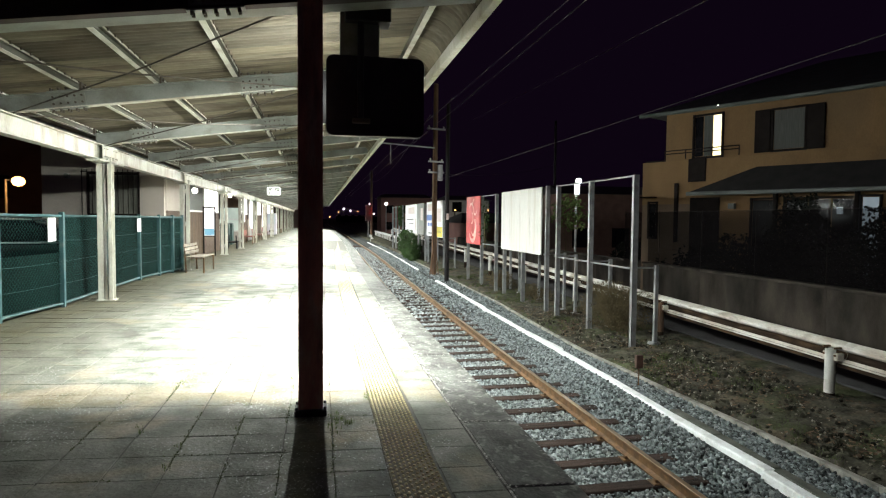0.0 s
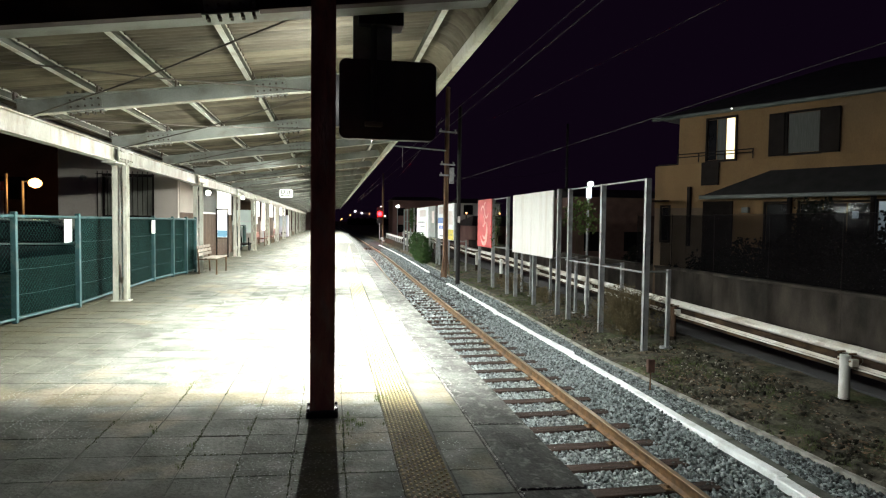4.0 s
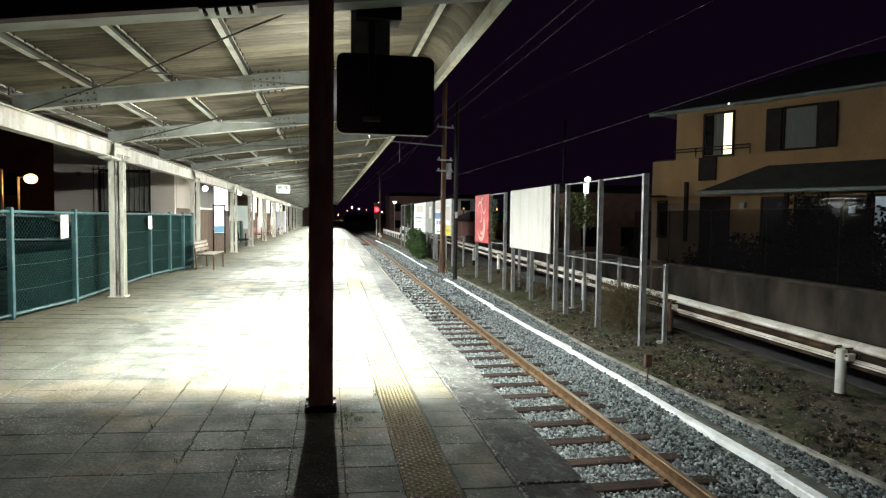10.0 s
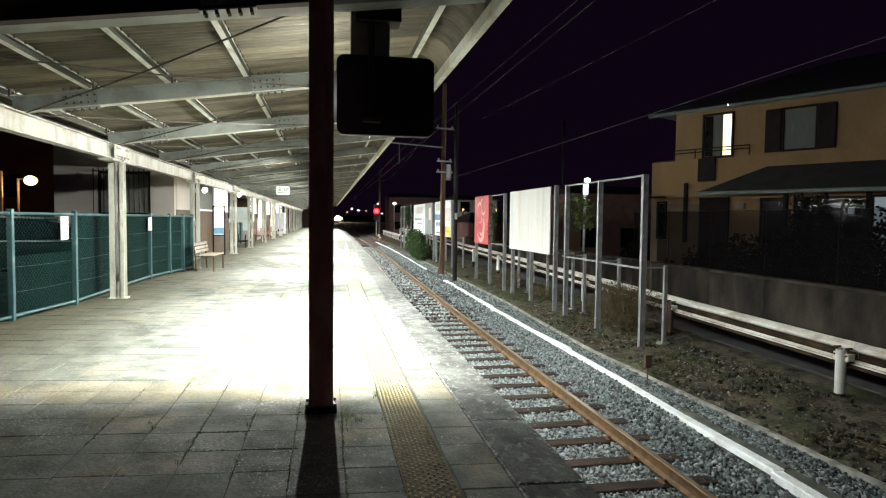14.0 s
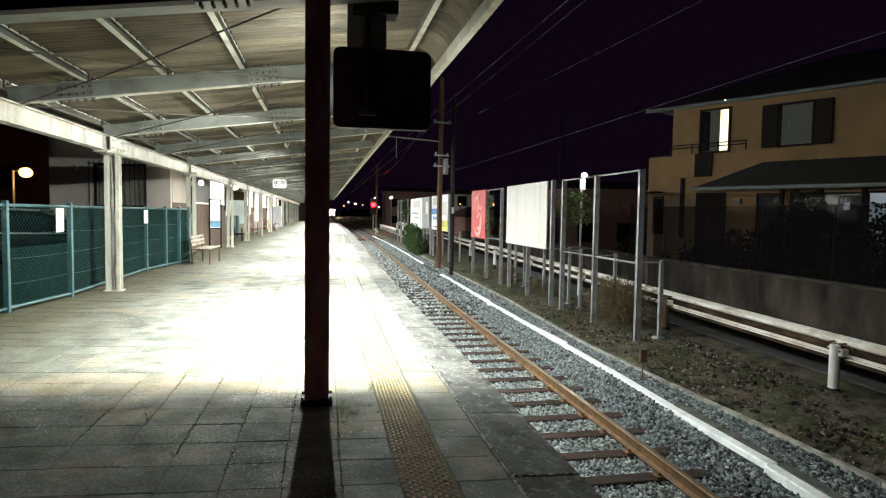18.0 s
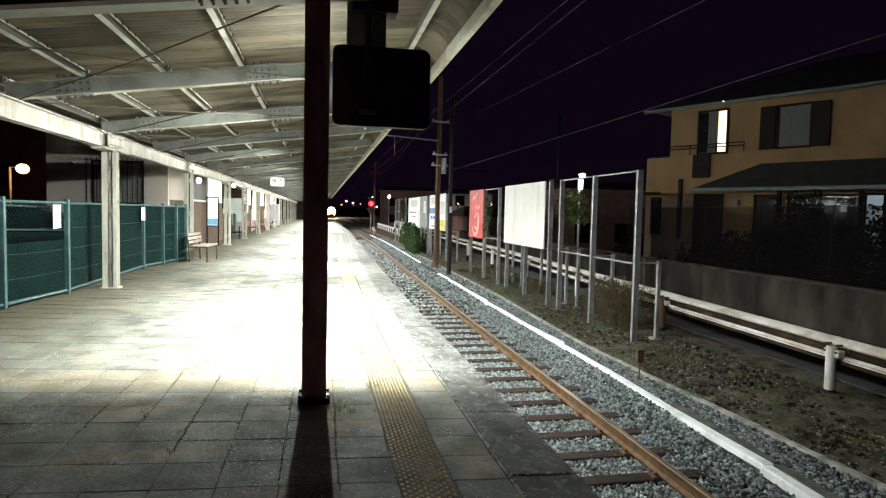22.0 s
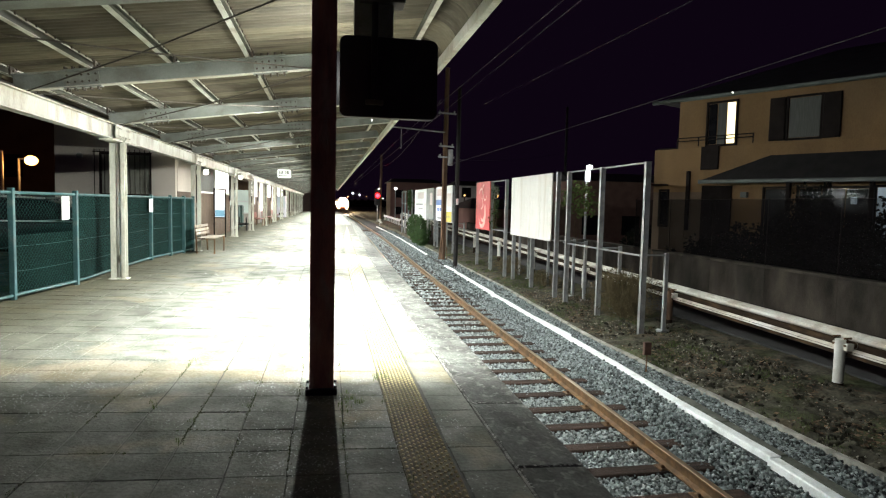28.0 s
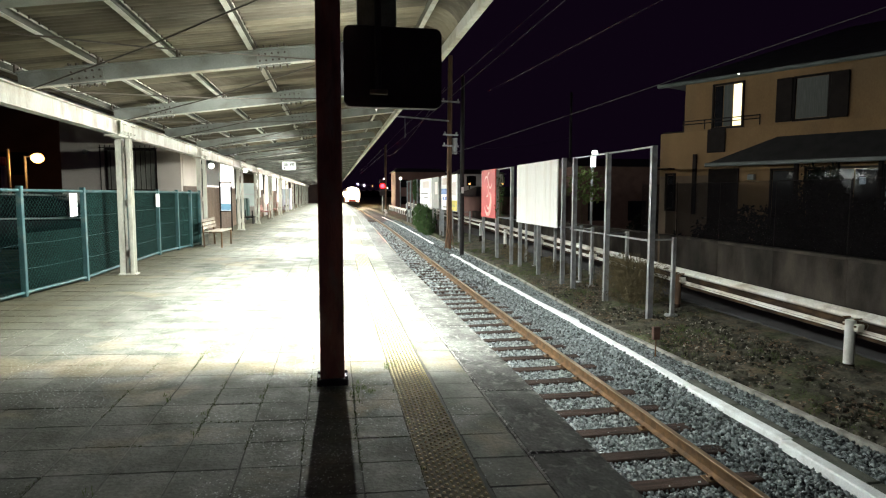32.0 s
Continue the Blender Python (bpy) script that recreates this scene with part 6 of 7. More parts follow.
def build_plants():
    rng = random.Random(3)
    foliage("dry_bush", pose(6.35, 12.5, -0.92), (0.55, 1.25, 0.58), 6500, 0.035, DRY, DRY, "dry twiggy brown bush between the sign frame's posts", "bush", 1, 480, gap=0.05)
    foliage("dry_bush", pose(6.3, 21.0, -0.85), (0.4, 1.2, 0.32), 1600, 0.05, DRY, DRY, "dry brown weeds under the red sign board", "bush", 2, 40)
    foliage("dry_bush", pose(6.4, 17.6, -0.85), (0.4, 1.0, 0.25), 1200, 0.05, DRY, DRY, "dry brown weeds under the white sign board", "bush", 4, 30)
    foliage("creeper", pose(5.95, 21.9, 0.55), (0.18, 0.5, 0.95), 240, 0.08, LEAF, DRY, "thin creeper hanging on the red board's post", "creeper", 9, 8, gap=0.0)
    foliage("green_bush", pose(5.65, 39.2, -0.95), (0.62, 2.9, 0.92), 6500, 0.11, LEAF, DRY, "leafy green bush below the poster boards", "bush", 5, 30, gap=-0.02)
    foliage("green_bush", pose(5.5, 36.6, -0.97), (0.42, 1.3, 0.5), 2400, 0.10, LEAF, DRY, "low ragged green bush beside the ballast", "bush", 25, 18, gap=-0.05)
    foliage("creeper", pose(5.85, 44.6, 1.0), (0.22, 0.8, 0.8), 900, 0.12, LEAF, DRY, "green creeper over an empty sign frame", "creeper", 6, 14)
    foliage("sapling", pose(9.15, 21.7, -0.8), (0.7, 0.85, 0.7), 560, 0.13, GRASS, DRY, "thin leafy sapling lit by the street lamp", "sapling", 12, 9, lift=1.95, gap=-0.03)
    foliage("garden_shrub", pose(9.5, 16.2, -0.8), (0.4, 0.75, 0.75), 1500, 0.10, LEAF, DRY, "small green shrub at the corner of the house", "shrub", 8, 9)
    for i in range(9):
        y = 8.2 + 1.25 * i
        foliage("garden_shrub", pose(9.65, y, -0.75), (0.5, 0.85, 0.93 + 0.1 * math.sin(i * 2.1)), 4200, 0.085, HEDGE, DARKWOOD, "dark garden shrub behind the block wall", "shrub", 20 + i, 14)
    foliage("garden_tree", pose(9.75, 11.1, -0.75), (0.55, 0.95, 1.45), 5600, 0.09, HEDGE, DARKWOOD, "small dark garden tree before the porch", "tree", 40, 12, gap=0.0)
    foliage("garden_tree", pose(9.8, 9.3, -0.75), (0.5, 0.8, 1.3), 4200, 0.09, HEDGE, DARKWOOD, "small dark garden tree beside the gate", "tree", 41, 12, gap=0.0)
    spots = []
    for _ in range(18):
        c = rng.choice((0.445, 0.112, -0.221, -0.554, -0.887, -1.22))
        spots.append((c + rng.gauss(0, 0.012), rng.uniform(3.2, 6.5), floor_z(c)))
    spots += [(0.62 + rng.gauss(0, 0.06), 6.15 + rng.gauss(0, 0.03), floor_z(0.6)) for _ in range(6)]
    spots += [(0.14 + rng.gauss(0, 0.03), 4.75 + rng.gauss(0, 0.12), floor_z(0.1)) for _ in range(9)]
    spots += [(0.20 + rng.gauss(0, 0.04), 4.72 + rng.gauss(0, 0.05), floor_z(0.2)) for _ in range(6)]
    spots += [(0.47 + rng.gauss(0, 0.03), 5.45 + rng.gauss(0, 0.05), floor_z(0.45)) for _ in range(8)]
    moss = []
    for c in (0.445, 0.112, -0.221, -0.554, -0.887, -1.22, -1.553):
        y = 3.1
        while y < 5.9:
            y += rng.uniform(0.012, 0.05)
            if noise.noise((c * 7, y * 1.6, 2)) > 0.02:
                moss.append((c + rng.gauss(0, 0.006), y, floor_z(c) - 0.004))
    for r in (3.825, 4.19, 4.555, 4.92):
        x = -1.6
        while x < 0.4:
            x += rng.uniform(0.015, 0.06)
            if noise.noise((x * 1.9, r * 5, 6)) > 0.2:
                moss.append((x, r + rng.gauss(0, 0.005), floor_z(x) - 0.004))
    tufts("joint_moss", moss, 10, 0.013, mat("moss", (0.10, 0.12, 0.045), (0.06, 0.075, 0.028), 9, 0.9, thin=0.45), "moss and fine grass in the paving joints", 17)
    tufts("joint_weeds", spots, 9, 0.036, GRASS, "small green weeds growing in the paving joints", 11)
    spots = []
    for _ in range(2200):
        x, y = rng.uniform(5.1, 7.0), rng.uniform(5.0, 30)
        if noise.noise((x * 1.1, y * 0.7, 0)) > 0.12:
            spots.append((x, y, ground_z(x, y)))
    tufts("bank_weeds", spots, 18, 0.075, mat("bank grass", (0.10, 0.125, 0.045), (0.06, 0.08, 0.03), 9, 0.9, thin=0.4), "low weeds and grass on the earth bank", 12)
    spots = [(x, y, ground_z(x, y)) for x, y in ((rng.uniform(5.15, 7.0), rng.uniform(9, 30)) for _ in range(260))]
    tufts("dry_grass", spots[::2], 12, 0.09, DRY, "dry brown grass on the earth bank", 13)
    stones("bank_pebbles", 3000, 5.12, 6.9, 4.6, 18, 0.022, lambda x, y: ground_z(x, y), mat("muddy pebble", (0.22, 0.205, 0.17), (0.09, 0.082, 0.066), 12, 0.9, island=0.85, spec=0.15), "pebbles and litter strewn on the earth bank")
    stones("bank_clods", 1500, 5.15, 6.9, 4.6, 15, 0.05, lambda x, y: ground_z(x, y) - 0.005, mat("earth clod", (0.085, 0.08, 0.06), (0.03, 0.029, 0.021), 9, 0.95, island=0.7, bump=0.8, spec=0.05), "dark clods of earth on the bank")
    v, f = [], []
    for _ in range(9000):
        x, y = rng.uniform(5.02, 7.0), rng.uniform(4.6, 17)
        if noise.noise((x * 1.3, y * 0.9, 8)) < rng.uniform(-0.15, 0.4):
            continue
        z, a, w = ground_z(x, y) + rng.uniform(0.005, 0.05), rng.uniform(0, 6.28), rng.uniform(0.014, 0.04)
        n = len(v)
        for k in range(4):
            v.append((x + w * math.cos(a + k * 1.57) * (1 if k % 2 else 0.55), y + w * math.sin(a + k * 1.57) * (1 if k % 2 else 0.55), z + rng.uniform(-0.008, 0.012)))
        f.append((n, n + 1, n + 2, n + 3))
    me = bpy.data.meshes.new("leaf_litter")
    me.from_pydata(v, [], f)
    me.materials.append(mat("dead leaf", (0.15, 0.10, 0.062), (0.05, 0.035, 0.022), 20, 0.8, island=0.75, spec=0.2))
    tagged(new("leaf_litter", me), "brown dead leaves scattered on the earth bank", "leaves", kind="stuff")


def build_flecks():
    rng = random.Random(31)
    v, f = [], []
    while len(f) < 1500:
        x, y = rng.uniform(-0.75, 0.45), rng.uniform(3.0, 5.2)
        if noise.noise((x * 2.2, y * 1.6, 21)) < rng.uniform(-0.3, 0.35) - 0.12 * (4.2 - y):
            continue
        a, w, z = rng.uniform(0, 6.28), rng.uniform(0.002, 0.0065), floor_z(x) + 0.0035
        n = len(v)
        for k in range(4):
            r = w * (1.4 if k % 2 else 0.7)
            v.append((x + r * math.cos(a + k * 1.57), y + r * math.sin(a + k * 1.57), z + rng.uniform(0.0, 0.003)))
        f.append((n, n + 1, n + 2, n + 3))
    chips = []
    for _ in range(260):
        y = rng.uniform(3.0, 8.0)
        chips.append((COPE + bend(y) + rng.gauss(0.004, 0.010), y))
    for y in (3.50, 4.71, 5.92, 7.13):
        chips += [(rng.uniform(COPE, EDGE - 0.03), y + rng.gauss(0, 0.007)) for _ in range(26)]
    chips += [(EDGE - abs(rng.gauss(0, 0.02)) - 0.012 + bend(y), y) for y in (rng.uniform(3.2, 9) for _ in range(70))]
    cv, cf = [], []
    for x, y in chips:
        a, w, z, n = rng.uniform(0, 6.28), rng.uniform(0.003, 0.010), floor_z(x) + 0.003, len(cv)
        for k in range(4):
            r = w * (1.7 if k % 2 else 0.6)
            cv.append((x + r * math.cos(a + k * 1.57), y + r * math.sin(a + k * 1.57), z + rng.uniform(0.0, 0.003)))
        cf.append((n, n + 1, n + 2, n + 3))
    me = bpy.data.meshes.new("edge_chips")
    me.from_pydata(cv, [], cf)
    me.materials.append(mat("broken mortar", (0.5, 0.49, 0.46), (0.3, 0.29, 0.27), 30, 0.9, island=0.5))
    tagged(new("edge_chips", me), "pale chips of mortar along the coping joints", "mortar chips", kind="stuff")
    me = bpy.data.meshes.new("fallen_petals")
    me.from_pydata(v, [], f)
    me.materials.append(mat("pale petal", (0.62, 0.64, 0.60), (0.40, 0.41, 0.37), 30, 0.7, island=0.5))
    tagged(new("fallen_petals", me), "pale fallen petals and flecks on the paving", "petals", kind="stuff")


build_plants()
build_flecks()


# ---- distance ----
def far_lamp(x, y, z, m, r, label):
    t = thing("far_lamp", pose(x, y, -1.0), label, "street lamp", "far lamps")
    g = Geo()
    g.tube([(0, 0, 0), (0, 0, z + 1.0)], 0.06, 6)
    part("pole", g, POLEDARK, t)
    g = Geo()
    g.ball((0, -0.1, z + 1.0), r, 10, 6)
    part("lamp_head", g, m, t, "glowing lamp head")


for lx, ly, lz, lm, lr in ((7.8, 200, 4.6, FARLAMP, 0.16), (9.9, 200, 4.1, FARLAMP, 0.16), (9.55, 119, 4.35, FARLAMP, 0.07), (13.9, 160, 2.9, FARLAMP, 0.11), (12.3, 200, 3.9, FARAMBER, 0.09),
                           (15.5, 60, 2.5, FARAMBER, 0.10), (16.55, 60, 2.5, FARAMBER, 0.10), (17.2, 60, 2.0, FARAMBER, 0.07), (13.2, 60, 2.5, FARAMBER, 0.08), (6.9, 220, 3.7, FARAMBER, 0.16), (4.1, 240, 2.0, FARAMBER, 0.14), (3.6, 200, 2.2, FARAMBER, 0.12)):
    far_lamp(lx, ly, lz, lm, lr, "tiny distant lamp in the dark town" if lm is FARLAMP else "tiny distant amber lamp in the dark town")


def far_house(name, x0, x1, y, z1, wall, label, rows, cols, roof=ROOFTILE):
    t = thing(name, pose(x0, y, -1.0), label, "building")
    w, h = x1 - x0, z1 + 1.0
    g = Geo()
    g.box(0, 0, 0, w, 7, h)
    part("wall", g, wall, t)
    g = Geo()
    g.add([(-0.4, -0.5, h), (w + 0.4, -0.5, h), (w + 0.4, 7.5, h), (-0.4, 7.5, h), (0.6, 3.5, h + 0.7), (w - 0.6, 3.5, h + 0.7)], [(0, 1, 5, 4), (1, 2, 5), (2, 3, 4, 5), (3, 0, 4), (3, 2, 1, 0)])
    part("roof", g, roof, t)
    for j in range(rows):
        for i in range(cols):
            x, z = w * (i + 0.28) / cols, 0.9 + j * 2.6
            g = Geo()
            g.box(x, -0.05, z, x + w * 0.44 / cols, -0.004, z + 1.2)
            part("window", g, GLASSDARK, t)


far_house("far_house", 9.6, 17.5, 97, 4.9, FARWALL, "distant dark two-storey house by the signal", 2, 3)
far_house("far_house", 15.2, 20.5, 74, 3.9, mat("pale far wall", (0.5, 0.47, 0.48), None, 1, 0.9), "distant pale house behind the poster boards", 2, 2)
# the first block below is unseen, added to hide the train's early lights
far_house("warehouse", 10.3, 42, 376, 3.0, mat("black screen block", (0.010, 0.009, 0.010), (0.007, 0.006, 0.007), 1, 0.9, spec=0.05), "unseen black block added to hide the far train", 2, 8)
far_house("brown_house", 14.6, 22.5, 36, 3.2, mat("brown boarded wall", (0.16, 0.09, 0.07), (0.11, 0.06, 0.05), 2, 0.9), "low brown house lit by the street lamp", 1, 3)
g = Geo()
g.box(-7.5, 97, 0.0, 0.25, 97.3, 3.9)
solo("end_wall", g, mat("dark brown end wall", (0.09, 0.05, 0.042), (0.06, 0.034, 0.03), 1, 0.9), "dark brown wall at the far end of the platform", "wall", kind="structure")
far_house("low_house", 9.5, 13.5, 40, 1.35, FARWALL, "low dark shed behind the red sign board", 1, 2)


def build_far_rail():
    t = thing("trackside_fence", pose(0, 0, 0), "low white fence beside the line far along the platform", "fence")
    for i in range(16):
        y = 50 + 2.4 * i
        x = 7.0 + 0.02 * (y - 50)
        g = Geo()
        g.box(-0.06, -0.06, -1.0, 0.06, 0.06, 0.0, 0.01)
        part("post", g, WHITE, t, m=pose(x, y, 0))
    g = Geo()
    g.sweep([(-0.03, -0.12), (0.03, -0.12), (0.03, 0.1), (-0.03, 0.1)], [(6.93, 49.8, -0.1), (7.65, 86.2, -0.1)])
    part("rail", g, WHITE, t)
    for x, y, z in ((5.75, 70, -0.35), (6.05, 72, -0.7)):
        m = thing("ground_marker", pose(x, y, -1.05), "small round white trackside marker", "marker", "ground markers")
        g = Geo()
        g.tube([(0, 0, 0), (0, 0, z + 1.05)], 0.03, 6)
        part("pin", g, GALV, m)
        g = Geo()
        g.tube([(0, -0.03, z + 1.05), (0, 0.03, z + 1.05)], 0.17, 12)
        part("disc", g, WHITE, m)


build_far_rail()


def build_yard():
    """The dark yard behind the fence."""
    t = thing("parked_car", pose(-6.75, 16.0, 0.02, 0, 0, 8), "dark parked car behind the chain-link fence", "car")
    paint = mat("dark car paint", (0.05, 0.05, 0.055), None, 2, 0.12, 0.5, bump=0)

    def loft(stations):
        """Rounded cross-sections (x, half width, bottom, top) joined along the car."""
        g, n = Geo(), 16
        v = []
        for x, w, z0, z1 in stations:
            for k in range(n):
                a = 2 * math.pi * (k + 0.5) / n
                c, q = math.cos(a), math.sin(a)
                v.append((x, w * math.copysign(abs(c) ** 0.45, c), (z0 + z1) / 2 + (z1 - z0) / 2 * math.copysign(abs(q) ** 0.45, q)))
        m = len(stations)
        f = [(i * n + k, i * n + (k + 1) % n, (i + 1) * n + (k + 1) % n, (i + 1) * n + k) for i in range(m - 1) for k in range(n)]
        return g.add(v, f + [tuple(range(n)), tuple(range((m - 1) * n, m * n))])

    body = part("body", loft([(-2.12, 0.66, 0.36, 0.80), (-2.0, 0.78, 0.28, 0.93), (-1.3, 0.83, 0.24, 0.98), (0.0, 0.84, 0.22, 0.97), (1.2, 0.83, 0.24, 0.95), (1.85, 0.78, 0.28, 0.84), (2.12, 0.66, 0.36, 0.72)]), paint, t, smooth=True)
    part("cabin", loft([(-1.75, 0.70, 0.90, 0.98), (-1.55, 0.69, 0.90, 1.34), (-0.6, 0.66, 0.90, 1.46), (0.4, 0.66, 0.90, 1.44), (0.9, 0.69, 0.90, 1.28), (1.5, 0.72, 0.90, 0.97)]), GLASSDARK, body, "dark glazed cabin", smooth=True)
    g = Geo()
    g.box(-1.4, -0.58, 1.42, 0.42, 0.58, 1.485, 0.02)
    part("roof_panel", g, paint, body)
    for y in (-0.835, 0.835):
        # a pale strip stands for the light glinting along the windows
        g = Geo()
        g.box(-1.5, y - 0.012, 0.93, 1.3, y + 0.012, 0.965, 0.004)
        part("window_trim", g, INSUL, body, "pale strip painted as a window highlight")
        g = Geo()
        g.box(0.72, y - 0.05, 0.98, 0.9, y + 0.05, 1.10, 0.02)
        part("door_mirror", g, paint, body)
        g = Geo()
        g.tube([(-1.4, y * 0.74, 1.455), (-0.6, y * 0.74, 1.485), (0.4, y * 0.74, 1.46)], 0.02, 6)
        part("roof_rail", g, INSUL, body, "pale roof rail")
    for x in (-1.35, 1.35):
        for y in (-0.75, 0.75):
            g = Geo()
            g.tube([(x, y - 0.1, 0.32), (x, y + 0.1, 0.32)], 0.32, 16)
            w = part("wheel", g, BLACK, t)
            g = Geo()
            g.tube([(x, y - 0.11, 0.32), (x, y + 0.11, 0.32)], 0.18, 12)
            part("rim", g, GALV, w)
    for y in (-0.6, 0.6):
        g = Geo()
        g.box(2.06, y - 0.15, 0.62, 2.16, y + 0.15, 0.76, 0.02)
        part("headlight", g, INSUL, body)
    p = thing("barrier_post", pose(-13.6, 29.5, 0), "thin post with a red band behind the fence", "post")
    g = Geo()
    g.tube([(0, 0, 0), (0, 0, 3.4)], 0.06, 8)
    part("pole", g, GALV, p)
    p = thing("barrier_post", pose(-11.0, 23.5, 0), "short post with a red top behind the fence", "post")
    g = Geo()
    g.tube([(0, 0, 0), (0, 0, 2.75)], 0.09, 8)
    part("pole", g, PAPER, p)
    g = Geo()
    g.tube([(0, 0, 2.45), (0, 0, 2.75)], 0.096, 8)
    part("red_band", g, RED, p)
    far_house("yard_house", -34, -11.2, 37, 6.0, mat("brown yard wall", (0.07, 0.042, 0.04), (0.05, 0.03, 0.03), 1, 0.9), "dark brown house across the station yard", 2, 6)
    far_house("far_house", -60, -36, 60, 3.2, FARWALL, "dark houses across the station yard", 2, 6)


build_yard()


# ---- train ----
def build_train():
    t = thing("train", pose(TRACK_X + bend(300), 300, HEAD), "approaching local train with bright headlights and a glowing front", "train")
    prof = [(-1.35, 1.0), (1.35, 1.0), (1.40, 1.6), (1.40, 2.9), (1.2, 3.35), (0.6, 3.6), (-0.6, 3.6), (-1.2, 3.35), (-1.40, 2.9), (-1.40, 1.6)]
    g = Geo()
    g.sweep(prof, [(0, 0, 0), (0, 18, 0)])
    body = part("body", g, TRAINBODY, t)
    g = Geo()
    g.box(-1.36, -0.01, 1.05, 1.36, -0.003, 1.45)
    part("front_band", g, TRAINBAND, body)
    # panes, panel and marker lights glow to widen the headlight glare
    for x0, x1 in ((-1.3, -0.46), (-0.42, 0.42), (0.46, 1.3)):
        g = Geo()
        g.box(x0, -0.02, 1.55, x1, -0.004, 2.75, 0.004)
        part("windscreen", g, GLAREGLOW, body, "windscreen pane glowing for headlight glare")
    g = Geo()
    g.box(-0.5, -0.02, 2.82, 0.5, -0.004, 3.05)
    part("destination_panel", g, GLAREGLOW, body, "destination panel glowing for headlight glare")
    for x in (-0.34, 0.34):
        g = Geo()
        g.tube([(x, -0.09, 3.25), (x, -0.01, 3.25)], 0.26, 16)
        part("headlight", g, HEADLAMP, body, "dazzling warm headlight")
    for x in (-0.95, 0.95):
        g = Geo()
        g.tube([(x, -0.09, 1.22), (x, -0.01, 1.22)], 0.22, 16)
        part("marker_light", g, GLAREGLOW, body, "lower marker light widening the glare")
    g = Geo()
    g.box(-1.2, 0.1, 0.35, 1.2, 17.9, 1.0)
    part("underframe", g, BLACK, t)
    for y in (2.0, 3.9, 14.1, 16.0):
        for s in (-1, 1):
            g = Geo()
            g.tube([(s * 0.5, y, 0.43), (s * 0.6, y, 0.43)], 0.43, 18)
            part("wheel", g, RUST, t)
    for y in range(8):
        for s in (-1, 1):
            g = Geo()
            g.box(s * 1.405, 1.6 + y * 2, 2.0, s * 1.412, 2.9 + y * 2, 2.8)
            part("side_window", g, GLAREGLOW, body)
    return t


train = build_train()


# ---- paving pieces ----
def tile_mesh(w, l, h, c, material):
    g = Geo()
    g.box(-w / 2, -l / 2, -h, w / 2, l / 2, 0, c)
    return g.mesh("paver", material)


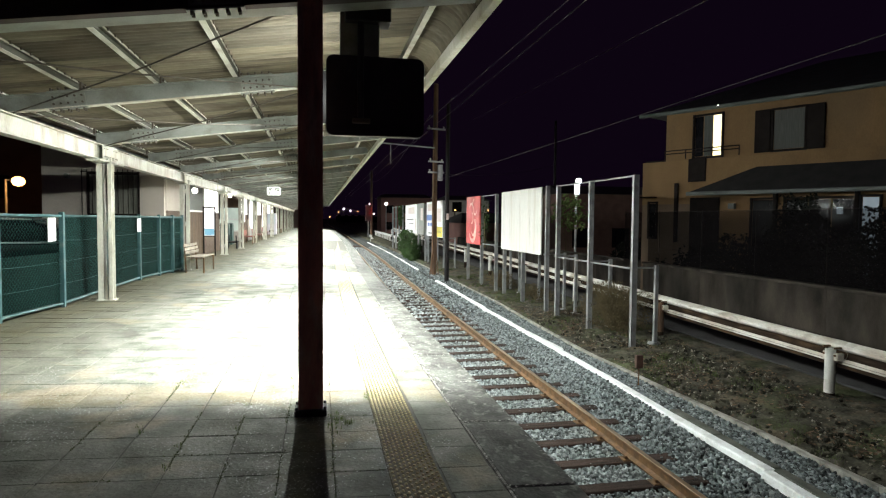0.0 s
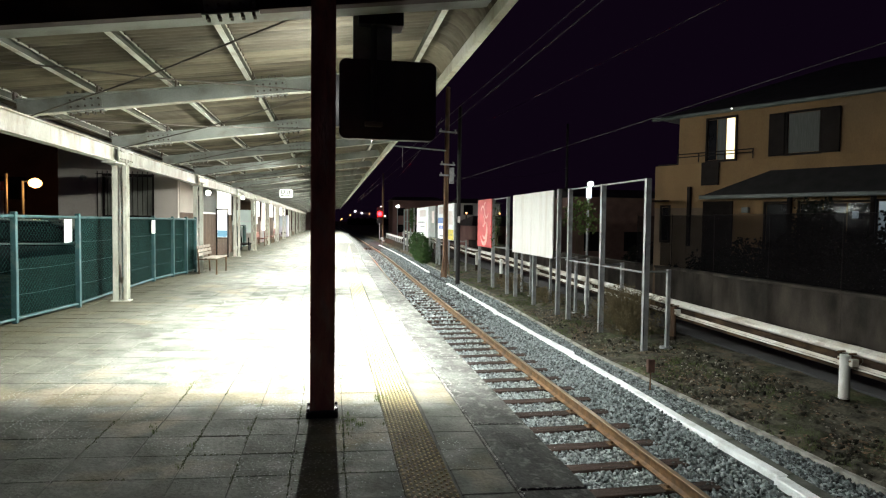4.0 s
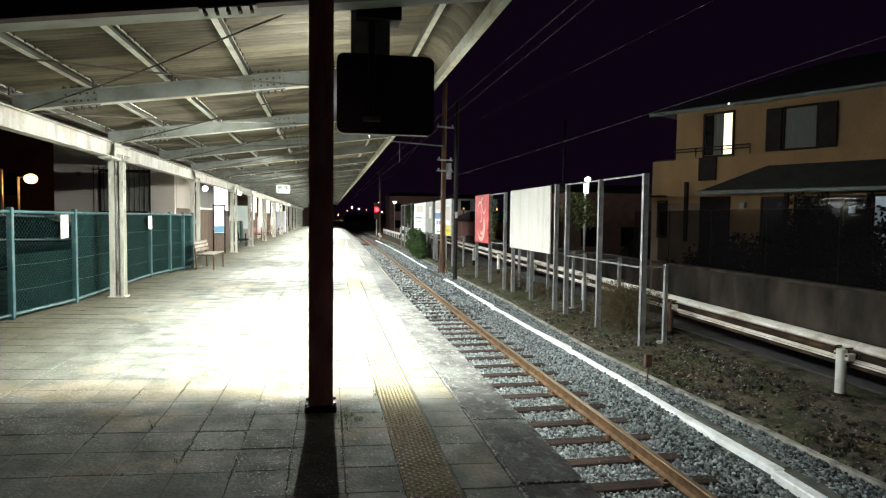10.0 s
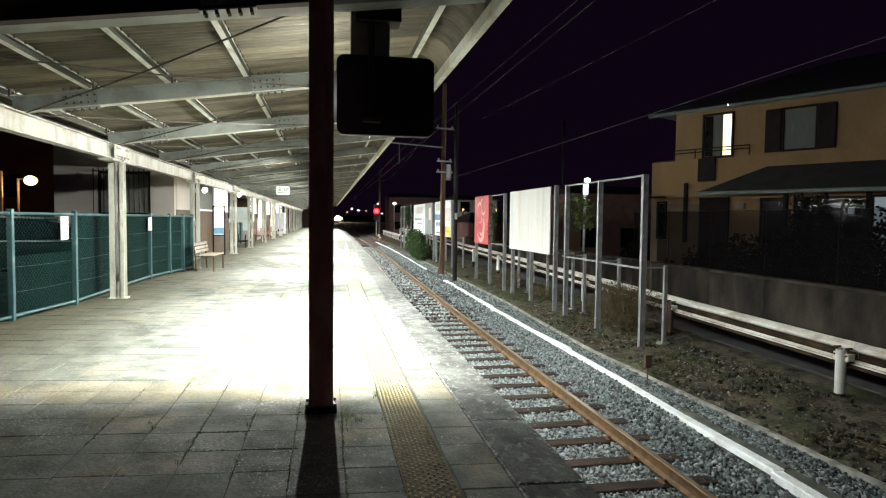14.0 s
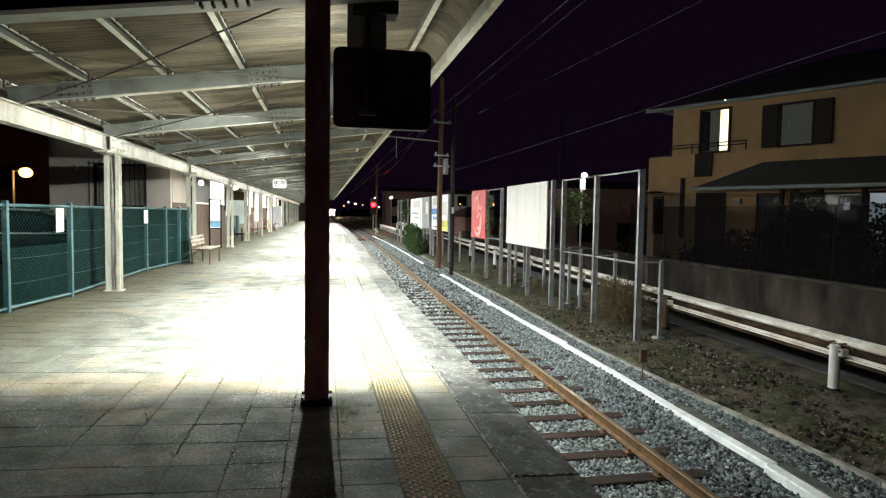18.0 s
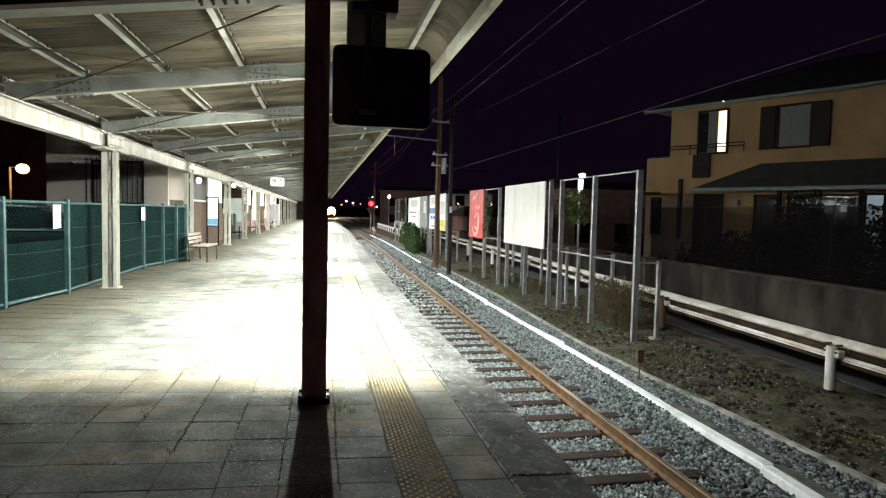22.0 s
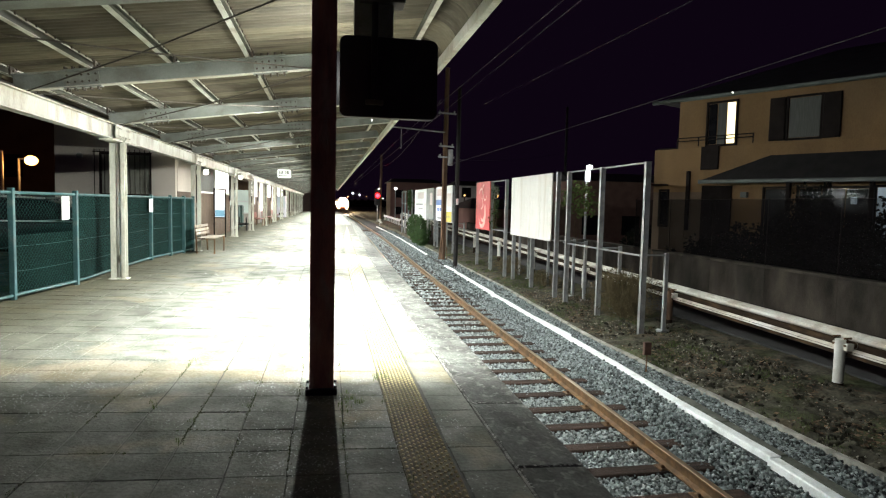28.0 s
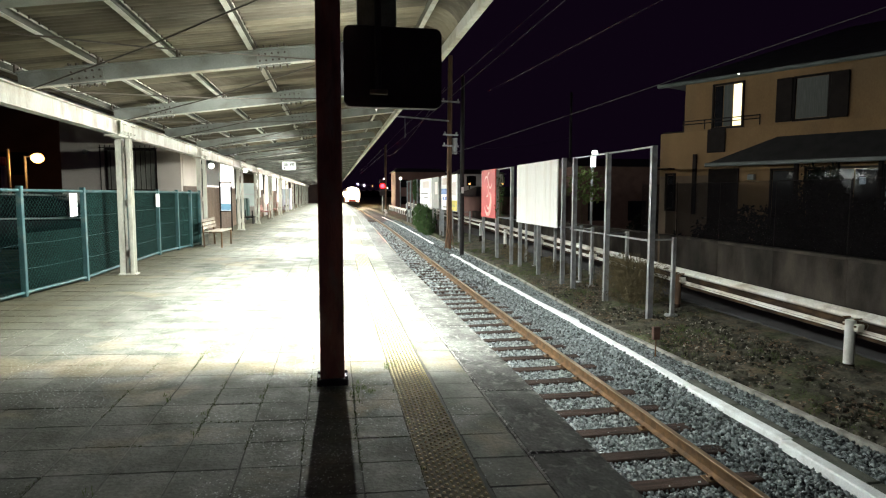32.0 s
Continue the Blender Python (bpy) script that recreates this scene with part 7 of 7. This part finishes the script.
def build_paving():
    tilt = math.degrees(math.atan(-SLOPE))
    paver = tile_mesh(PITCH_X - 0.005, PITCH_Y - 0.005, 0.03, 0.004, PAVER)
    tac = Geo()
    tac.box(-0.157, -PITCH_Y / 2 + 0.001, -0.03, 0.157, PITCH_Y / 2 - 0.001, 0, 0.002)
    studs = Geo()
    for i in range(5):
        for j in range(6):
            for k in (0, 1):
                x, y = -0.137 + 0.061 * i + 0.0305 * k, -0.167 + 0.0608 * j + 0.0304 * k
                studs.tube([(x, y, 0), (x, y, 0.004), (x, y, 0.007)], 0.0115, 7, 0.0075)
    tac = tac.mesh("tactile_tile", TACTILE)
    studs = studs.mesh("studs", STUD)
    walkway, strip = Geo(), []
    cols = []
    x = TILE_X0
    while x > -5.0:
        cols.append(x - PITCH_X / 2)
        x -= PITCH_X
    cols.append(0.765 + 0.175)
    near = 0
    y0 = 2.5455
    for j in range(-42, 116):
        y = y0 + PITCH_Y * j
        tx = 0.60 + bend(y)
        if 0 <= j < 45:
            tt = part("tactile_tile", tac, None, platform, m=pose(tx, y, floor_z(tx) + 0.003, 0, tilt, random.uniform(-0.6, 0.6)))
            part("studs", studs, None, tt, "worn yellow studs")
        else:
            strip.append((tx, y))
        for cx in cols:
            px = cx + bend(y) + 0.012 * noise.noise((j * 0.37, cx, 0))
            dz = random.uniform(-0.002, 0.002)
            m = pose(px, y + 0.01 * noise.noise((cx * 2, j * 0.05, 5)), floor_z(px) + dz, random.uniform(-0.25, 0.25), tilt + random.uniform(-0.25, 0.25), random.uniform(-0.6, 0.6))
            if px < -4.5:
                continue
            if 3.0 < y < 10.2 and cx > -3.3 and near < 300:
                part("paver", paver, None, platform, m=m)
                near += 1
            else:
                w, l = PITCH_X / 2 - 0.004, PITCH_Y / 2 - 0.004
                v = [m @ Vector(q) for q in ((-w, -l, -0.03), (w, -l, -0.03), (w, l, -0.03), (-w, l, -0.03), (-w + 0.004, -l + 0.004, 0), (w - 0.004, -l + 0.004, 0), (w - 0.004, l - 0.004, 0), (-w + 0.004, l - 0.004, 0))]
                walkway.add(v, [(4, 5, 6, 7), (0, 1, 5, 4), (1, 2, 6, 5), (2, 3, 7, 6), (3, 0, 4, 7)])
    me = bpy.data.meshes.new("paving_field")
    me.from_pydata(walkway.v, [], walkway.f)
    me.materials.append(PAVER)
    tagged(part("paving_field", me, None, platform), kind="stuff")
    g = Geo()
    for tx, ty in strip:
        g.box(tx - 0.157, ty - PITCH_Y / 2 + 0.003, floor_z(tx) - 0.03, tx + 0.157, ty + PITCH_Y / 2 - 0.003, floor_z(tx) + 0.003, 0.003)
    # same tiles as the near ones, with stronger light put into the colour
    tagged(part("far_tactile_strip", g, mat("brightened tactile tile", (0.30, 0.27, 0.17), (0.22, 0.19, 0.115), 6, 0.8, world_space=True, spec=0.15), platform), kind="stuff")
    y, k = 3.50 - 14 * 1.21, 0
    while y < 104:
        ln = 1.21 + (0.03 if k > 14 else 0.0)
        g = Geo()
        g.box(0.006, 0.006, -0.12, EDGE - COPE - 0.003, ln - 0.006, 0, 0.012)
        a, b = bend(y), bend(y + ln)
        part("coping_stone", g, COPING, platform, m=pose(COPE + a, y, floor_z(COPE) + 0.002 * noise.noise((k * 5.1, 3, 0)), 0, tilt, -math.degrees(math.atan2(b - a, ln))))
        y, k = y + ln, k + 1


build_paving()


# ---- what moves ----
TRAIN_ROWS = [(0, 560), (4, 508), (8, 449), (11.2, 395), (12, 380), (14, 347), (17, 300), (20, 252), (23, 208), (25, 181), (28, 150), (30, 131), (32, 115)]


def motions():
    rows = []
    for t, y in TRAIN_ROWS:
        turn = -math.degrees(math.atan2(bend(y + 3) - bend(y - 3), 6))
        rows.append((t, pose(TRACK_X + bend(y), y, HEAD, 0, 0, turn)))
    walk(train, rows)
    walk(shutter, [(0, pose(0, 0, 3.5)), (1.6, pose(0, 0, 3.5)), (1.9, pose(0, 0, 2.8)), (32, pose(0, 0, 2.8))])


motions()
